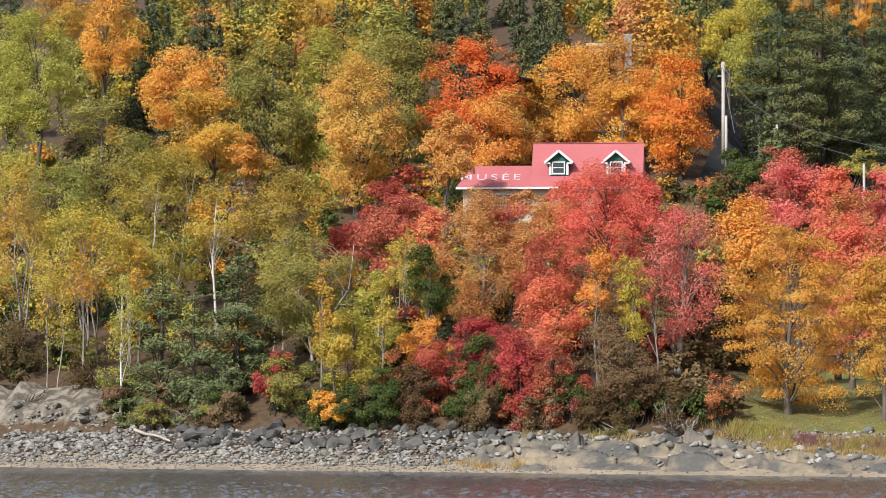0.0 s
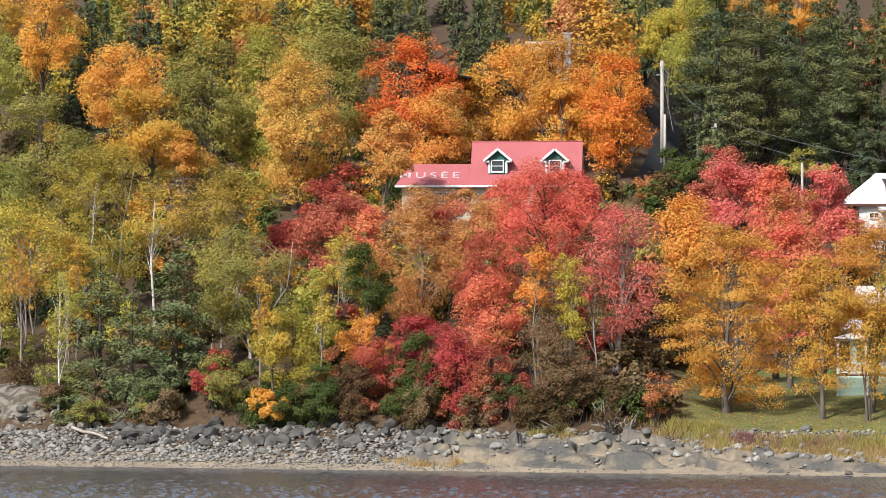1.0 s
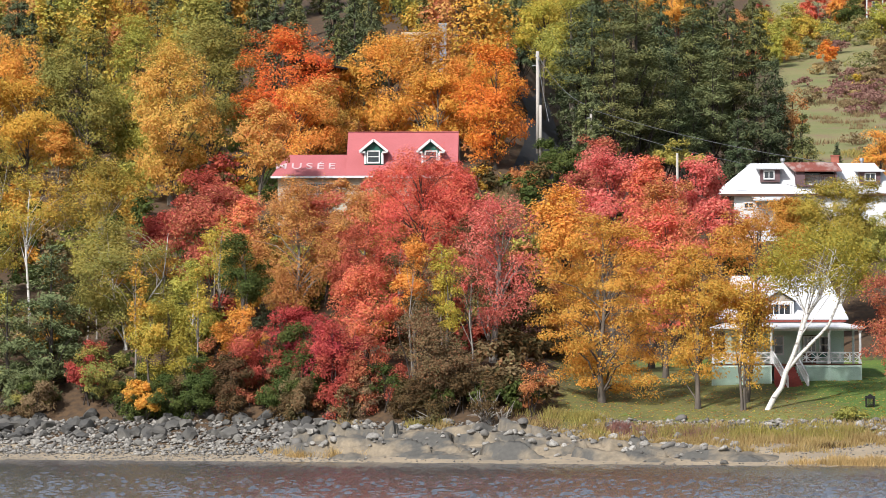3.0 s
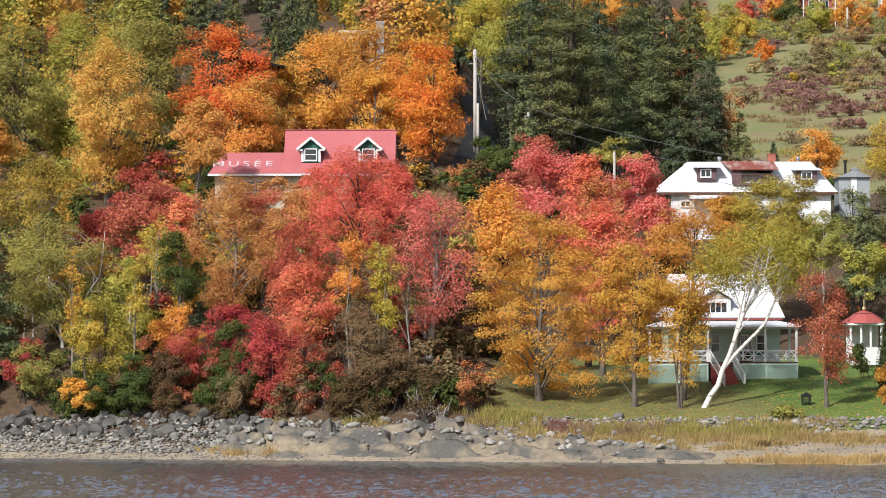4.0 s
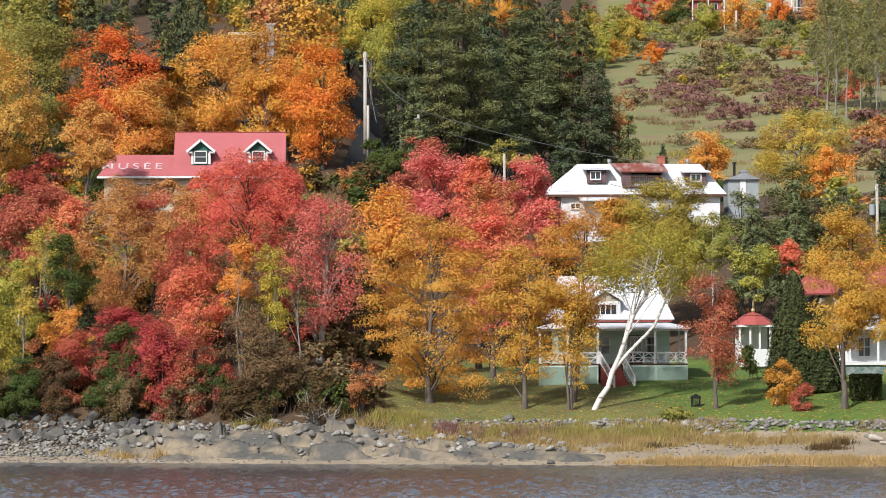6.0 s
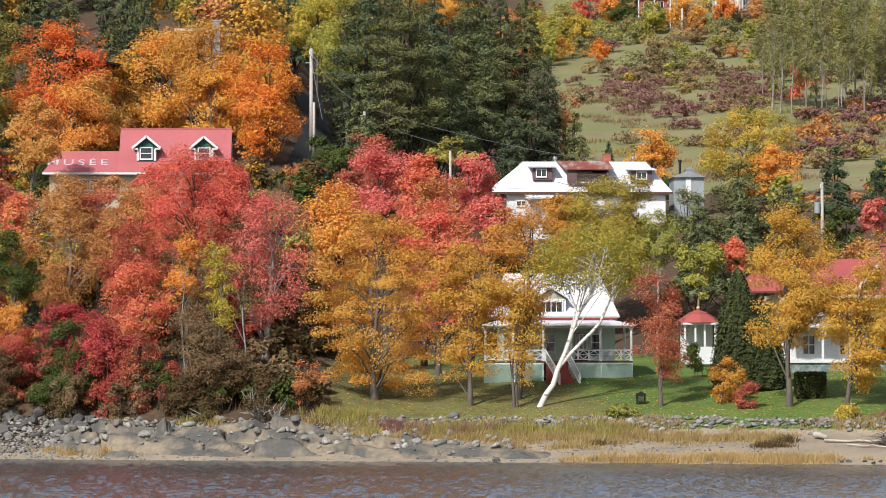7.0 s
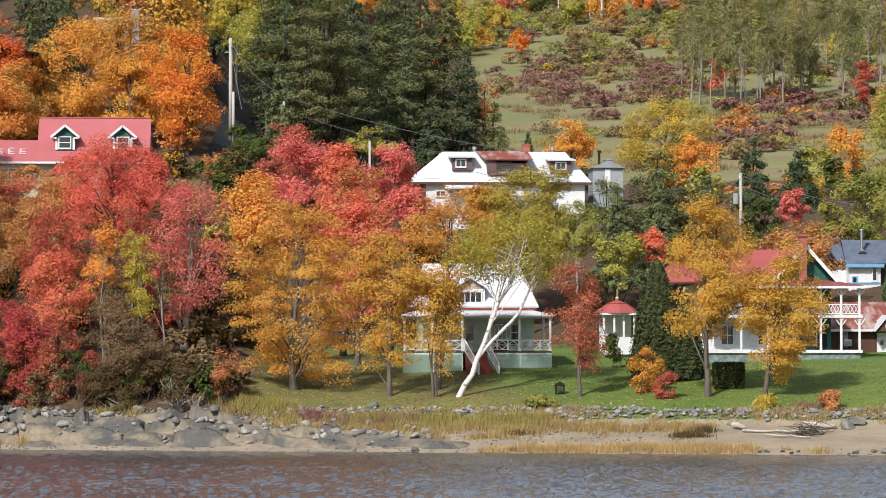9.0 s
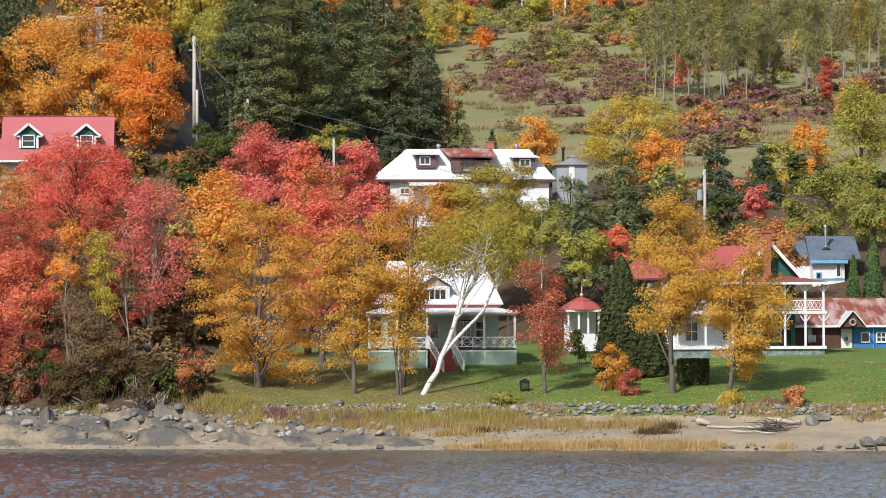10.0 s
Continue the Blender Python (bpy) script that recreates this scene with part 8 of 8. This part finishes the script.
def blades(name, key, spots, n, h, label, width=0.03, seed=1, tuft=1.0):
    """A stand of upright grass blades scattered over oblong spots (x, s, half width, half depth)."""
    r = np.random.default_rng(seed)
    pts = np.empty((n, 3))
    area = np.array([a * b for _, _, a, b in spots])
    pick = r.choice(len(spots), n, p=area / area.sum())
    tufts = max(6, n // 70)
    foot = np.empty((tufts, 3))
    for i in range(tufts):
        x0, s0, a, b = spots[pick[i]]
        u = r.normal(0, 0.6, 2).clip(-1.5, 1.5)
        foot[i] = x0 + u[0] * a, s0 + u[1] * b, r.uniform(0.35, 1.0) ** 1.2
    of = r.integers(0, tufts, n)
    spread = r.normal(0, 1, (n, 2)) * (0.10 + 0.42 * foot[of, 2:3]) * tuft
    for i in range(n):
        x = foot[of[i], 0] + spread[i, 0]
        y = shore(x) + foot[of[i], 1] + spread[i, 1]
        pts[i] = x, y, land_height(x, y) - 0.03
    near = np.exp(-0.5 * (spread ** 2).sum(1) / (0.5 * tuft) ** 2)
    hh = (h * (0.35 + 0.85 * foot[of, 2]) * (0.35 + 0.75 * near) * r.uniform(0.6, 1.25, n))[:, None]
    a = r.uniform(0, np.pi, n)
    side = np.stack([np.cos(a), np.sin(a), np.zeros(n)], 1) * width
    tip = np.stack([r.normal(0.12, 0.28, n) + spread[:, 0] * 0.35 / tuft, r.normal(0, 0.28, n) + spread[:, 1] * 0.35 / tuft, np.ones(n)], 1) * hh
    v = np.stack([pts - side, pts + side, pts + tip], 1).reshape(-1, 3)
    ob = mesh_from(name, v, np.arange(3 * n).reshape(-1, 3), leaf_material(key))
    tagged(ob, label, "grass", kind="stuff")


blades("tall_grass", "tawny", [(5.06, 10, 2.6, 1.4), (9.09, 9, 4.5, 1.6), (13.52, 10, 4.5, 1.4), (17.81, 9.5, 4.5, 1.6), (21.42, 10, 4.5, 1.5), (25.00, 10.5, 4.5, 1.4), (28.09, 10, 3.0, 1.3), (35.43, 13, 3, 1.0), (39.88, 13, 4, 1.0), (43.60, 13, 4, 1.0), (15.77, 6, 2.5, 0.8), (-12.5, 9.8, 0.8, 0.5), (-5.6, 9.5, 0.9, 0.5), (1.5, 11.5, 2.0, 0.8), (5.5, 12.5, 3.0, 0.8), (12, 12.5, 3.5, 0.8), (22, 13, 3.5, 0.8)], 26000, 0.50, "tawny dry shore grass below the lawn", seed=1)
blades("marsh_grass", "straw", [(27.72, 1.6, 6.0, 1.0), (19.89, 1.0, 3.0, 0.5), (22.61, 1.0, 3.0, 0.6), (30.66, 1.2, 3.0, 0.7), (-13.97, 2.6, 2.6, 0.7)], 16000, 0.5, "straw-yellow marsh grass at the waterline", seed=2)
blades("sedge", "sedge", [(4.70, 10.5, 1.2, 0.7), (11.02, 11, 3, 0.8), (15.07, 11.6, 4, 0.7), (20.13, 11.5, 3, 0.8), (3.24, 13.0, 2.5, 0.8), (-6.16, 10.5, 1.5, 0.5)], 9000, 0.62, "green-gold sedge on the upper shore", seed=3)
blades("dry_meadow_grass", "dun", [(0.93, 70, 3.2, 4.0)], 9000, 1.1, "pale dry grass beside the hill lane", 0.05, seed=4)
blades("dark_wrack", "brown", [(30.04, 6.5, 1.2, 0.5), (31.41, 9, 1.0, 0.6), (19.42, 7.5, 0.5, 0.3)], 1100, 0.5, "brown dead reeds on the beach", seed=5)
blades("red_weeds", "purple", [(10.29, 11.2, 2.2, 0.6), (38.42, 14.5, 0.8, 0.4), (6.98, 12, 1.4, 0.5)], 3000, 0.6, "reddish dead weeds along the lawn's edge", seed=6)


def meadow_grass():
    spots = []
    rng = random.Random(21)
    for i in range(46):
        x = rng.uniform(34, 112)
        spots.append((x, rng.uniform(165, 350 - 60 * smooth(70, 84, x)), rng.uniform(4, 9), rng.uniform(4, 9)))
    blades("meadow_grass", "dun", spots[:23], 16000, 0.7, "dry dun grass on the hillside meadow", 0.08, seed=31, tuft=2.5)
    blades("meadow_grass", "sedge", spots[23:], 14000, 0.65, "green-gold grass on the hillside meadow", 0.08, seed=32, tuft=2.5)


meadow_grass()


def fallen_leaves():
    r = np.random.default_rng(9)
    n = 8000
    pts = np.empty((n, 3))
    for i in range(n):
        x, s = r.uniform(1, 48), 14.5 + 22 * r.random() ** 1.4
        y = shore(x) + s
        pts[i] = x, y, land_height(x, y) + 0.03
    for name, key, part_of in (("fallen_leaves", "yellow", pts[:5200]), ("fallen_leaves", "rust", pts[5200:])):
        ob = mesh_from(name, *leaves(part_of, 0.11, r, 2.5), leaf_material(key))
        tagged(ob, "fallen autumn leaves scattered over the lawn", "leaves", kind="stuff")


fallen_leaves()


def log(x0, s0, x1, s1, r, name, label, lift=0.1):
    tree_seed[0] += 1
    rng = np.random.default_rng(tree_seed[0])
    u = np.linspace(0, 1, 8)
    pts = []
    for k in u:
        x, s = x0 + (x1 - x0) * k, s0 + (s1 - s0) * k
        y = shore(x) + s
        pts.append((x, y + rng.normal(0, 0.05), land_height(x, y) + r * 0.6 + lift + rng.normal(0, 0.03)))
    ob = mesh_from(name, *tube(pts, r * np.linspace(1, 0.55, 8), 8), DRIFT, flat=False)
    tagged(ob, label, "driftwood")


log(-41.53, 9.6, -38.20, 6.5, 0.13, "fallen_trunk", "bleached fallen trunk lying on the boulders", 0.35)
log(33.38, 8.5, 38.27, 8.5, 0.09, "driftwood_log", "long thin driftwood log on the sand")
log(37.07, 10.4, 39.23, 10.2, 0.2, "driftwood_log", "pale thick driftwood log below the lawn")
log(34.48, 6.8, 37.12, 6.6, 0.07, "driftwood_log", "grey driftwood log on the sand")
log(33.12, 10.2, 33.71, 9.6, 0.22, "driftwood_log", "pale driftwood root on the beach")


def tangle(x, s, n, reach, high, mat, name, label, r0=0.04):
    """A heap or a root plate of bare crooked branches."""
    tree_seed[0] += 1
    rng = np.random.default_rng(tree_seed[0])
    y = shore(x) + s
    z = land_height(x, y)
    ps = []
    for i in range(n):
        a = rng.uniform(0, 6.28)
        e = np.array([math.cos(a) * reach * rng.uniform(0.4, 1), math.sin(a) * reach * rng.uniform(0.3, 0.8), high * rng.uniform(0.1, 1)])
        o = np.array([rng.normal(0, reach * 0.2), rng.normal(0, reach * 0.15), 0.05])
        m = (o + e) / 2 + rng.normal(0, reach * 0.12, 3)
        ps.append(tube([o, (o + m) / 2 + rng.normal(0, 0.04, 3), m, e], np.array([1, 0.8, 0.6, 0.25]) * r0 * rng.uniform(0.5, 1.3), 5))
    ob = mesh_from(name, *joined(ps), mat, flat=False)
    ob.location = (x, y, z)
    tagged(ob, label, "branches", kind="stuff")


tangle(37.23, 8.3, 40, 2.2, 0.7, BARK, "brushwood", "pile of dead branches washed up on the sand", 0.05)
tangle(-2.51, 11.5, 26, 1.5, 2.2, BARK_PALE, "root_tangle", "bleached tangle of dead roots on the bank", 0.08)
tangle(-1.36, 12, 8, 1.2, 1.4, DRIFT, "root_tangle", "curved bleached root arching over the bank", 0.09)
tangle(-6.38, 11.5, 14, 1.6, 1.6, BARK_PALE, "dead_branches", "bare grey branches hanging off the bank", 0.05)
tangle(-38.01, 12.5, 22, 2.0, 2.0, BARK_PALE, "dead_branches", "bare grey branches below the pines", 0.035)
tangle(-50.57, 13.5, 18, 2.2, 1.6, BARK, "exposed_roots", "roots hanging from the eroded bank top", 0.04)


# ---- lawn furniture and hedge ----
def fire_basket():
    x = 23.29
    y = shore(x) + 19
    z = land_height(x, y)
    t = thing("fire_basket", pose(x, y, z), "black iron fire basket standing on the lawn", "brazier")
    for dx in (-0.26, 0.26):
        for dy in (-0.22, 0.22):
            part("leg", box(x + dx - 0.035, y + dy - 0.035, z, x + dx + 0.035, y + dy + 0.035, z + 0.75), BLACK, t)
    bm = box(x - 0.34, y - 0.3, z + 0.56, x + 0.34, y + 0.3, z + 0.64)
    box(x - 0.3, y - 0.26, z + 0.16, x + 0.3, y + 0.26, z + 0.2, bm)
    part("frame", bm, BLACK, t)
    for i in range(7):
        px = x - 0.27 + i * 0.09
        for py in (y - 0.247, y + 0.247):
            part("bar", box(px - 0.012, py - 0.012, z + 0.2, px + 0.012, py + 0.012, z + 0.56), BLACK, t)
    bm = bmesh.new()
    bmesh.ops.create_cone(bm, cap_ends=True, segments=4, radius1=0.42, radius2=0.08, depth=0.22, matrix=Matrix.Translation((x, y, z + 0.75)) @ pose(0, 0, 0, 0, 0, 45))
    part("lid", bm, BLACK, t)


fire_basket()


def hedge():
    rng = np.random.default_rng(77)
    x = 34.51
    y = shore(x) + 22
    z = land_height(x, y) - 0.1
    k = 5200
    u = rng.uniform(-1, 1, (k, 3))
    ax = rng.integers(0, 3, k)
    u[np.arange(k), ax] = np.sign(u[np.arange(k), ax]) * rng.uniform(0.8, 1.05, k)
    pts = u * np.array([0.95, 0.8, 0.85]) + np.array([0, 0, 0.9])
    t = thing("hedge", pose(x, y, z), "clipped dark green hedge on the lawn", "hedge")
    c = mesh_from("foliage", *leaves(pts, 0.13, rng, 0.2), leaf_material("cedar"))
    c.parent = t
    w = mesh_from("stems", *joined([tube([(i * 0.3 - 0.6, 0, -0.1), (i * 0.3 - 0.6, 0.05, 0.8), (i * 0.3 - 0.55, 0, 1.4)], [0.05, 0.04, 0.02], 6) for i in range(5)]), BARK_DARK)
    w.parent = t


hedge()
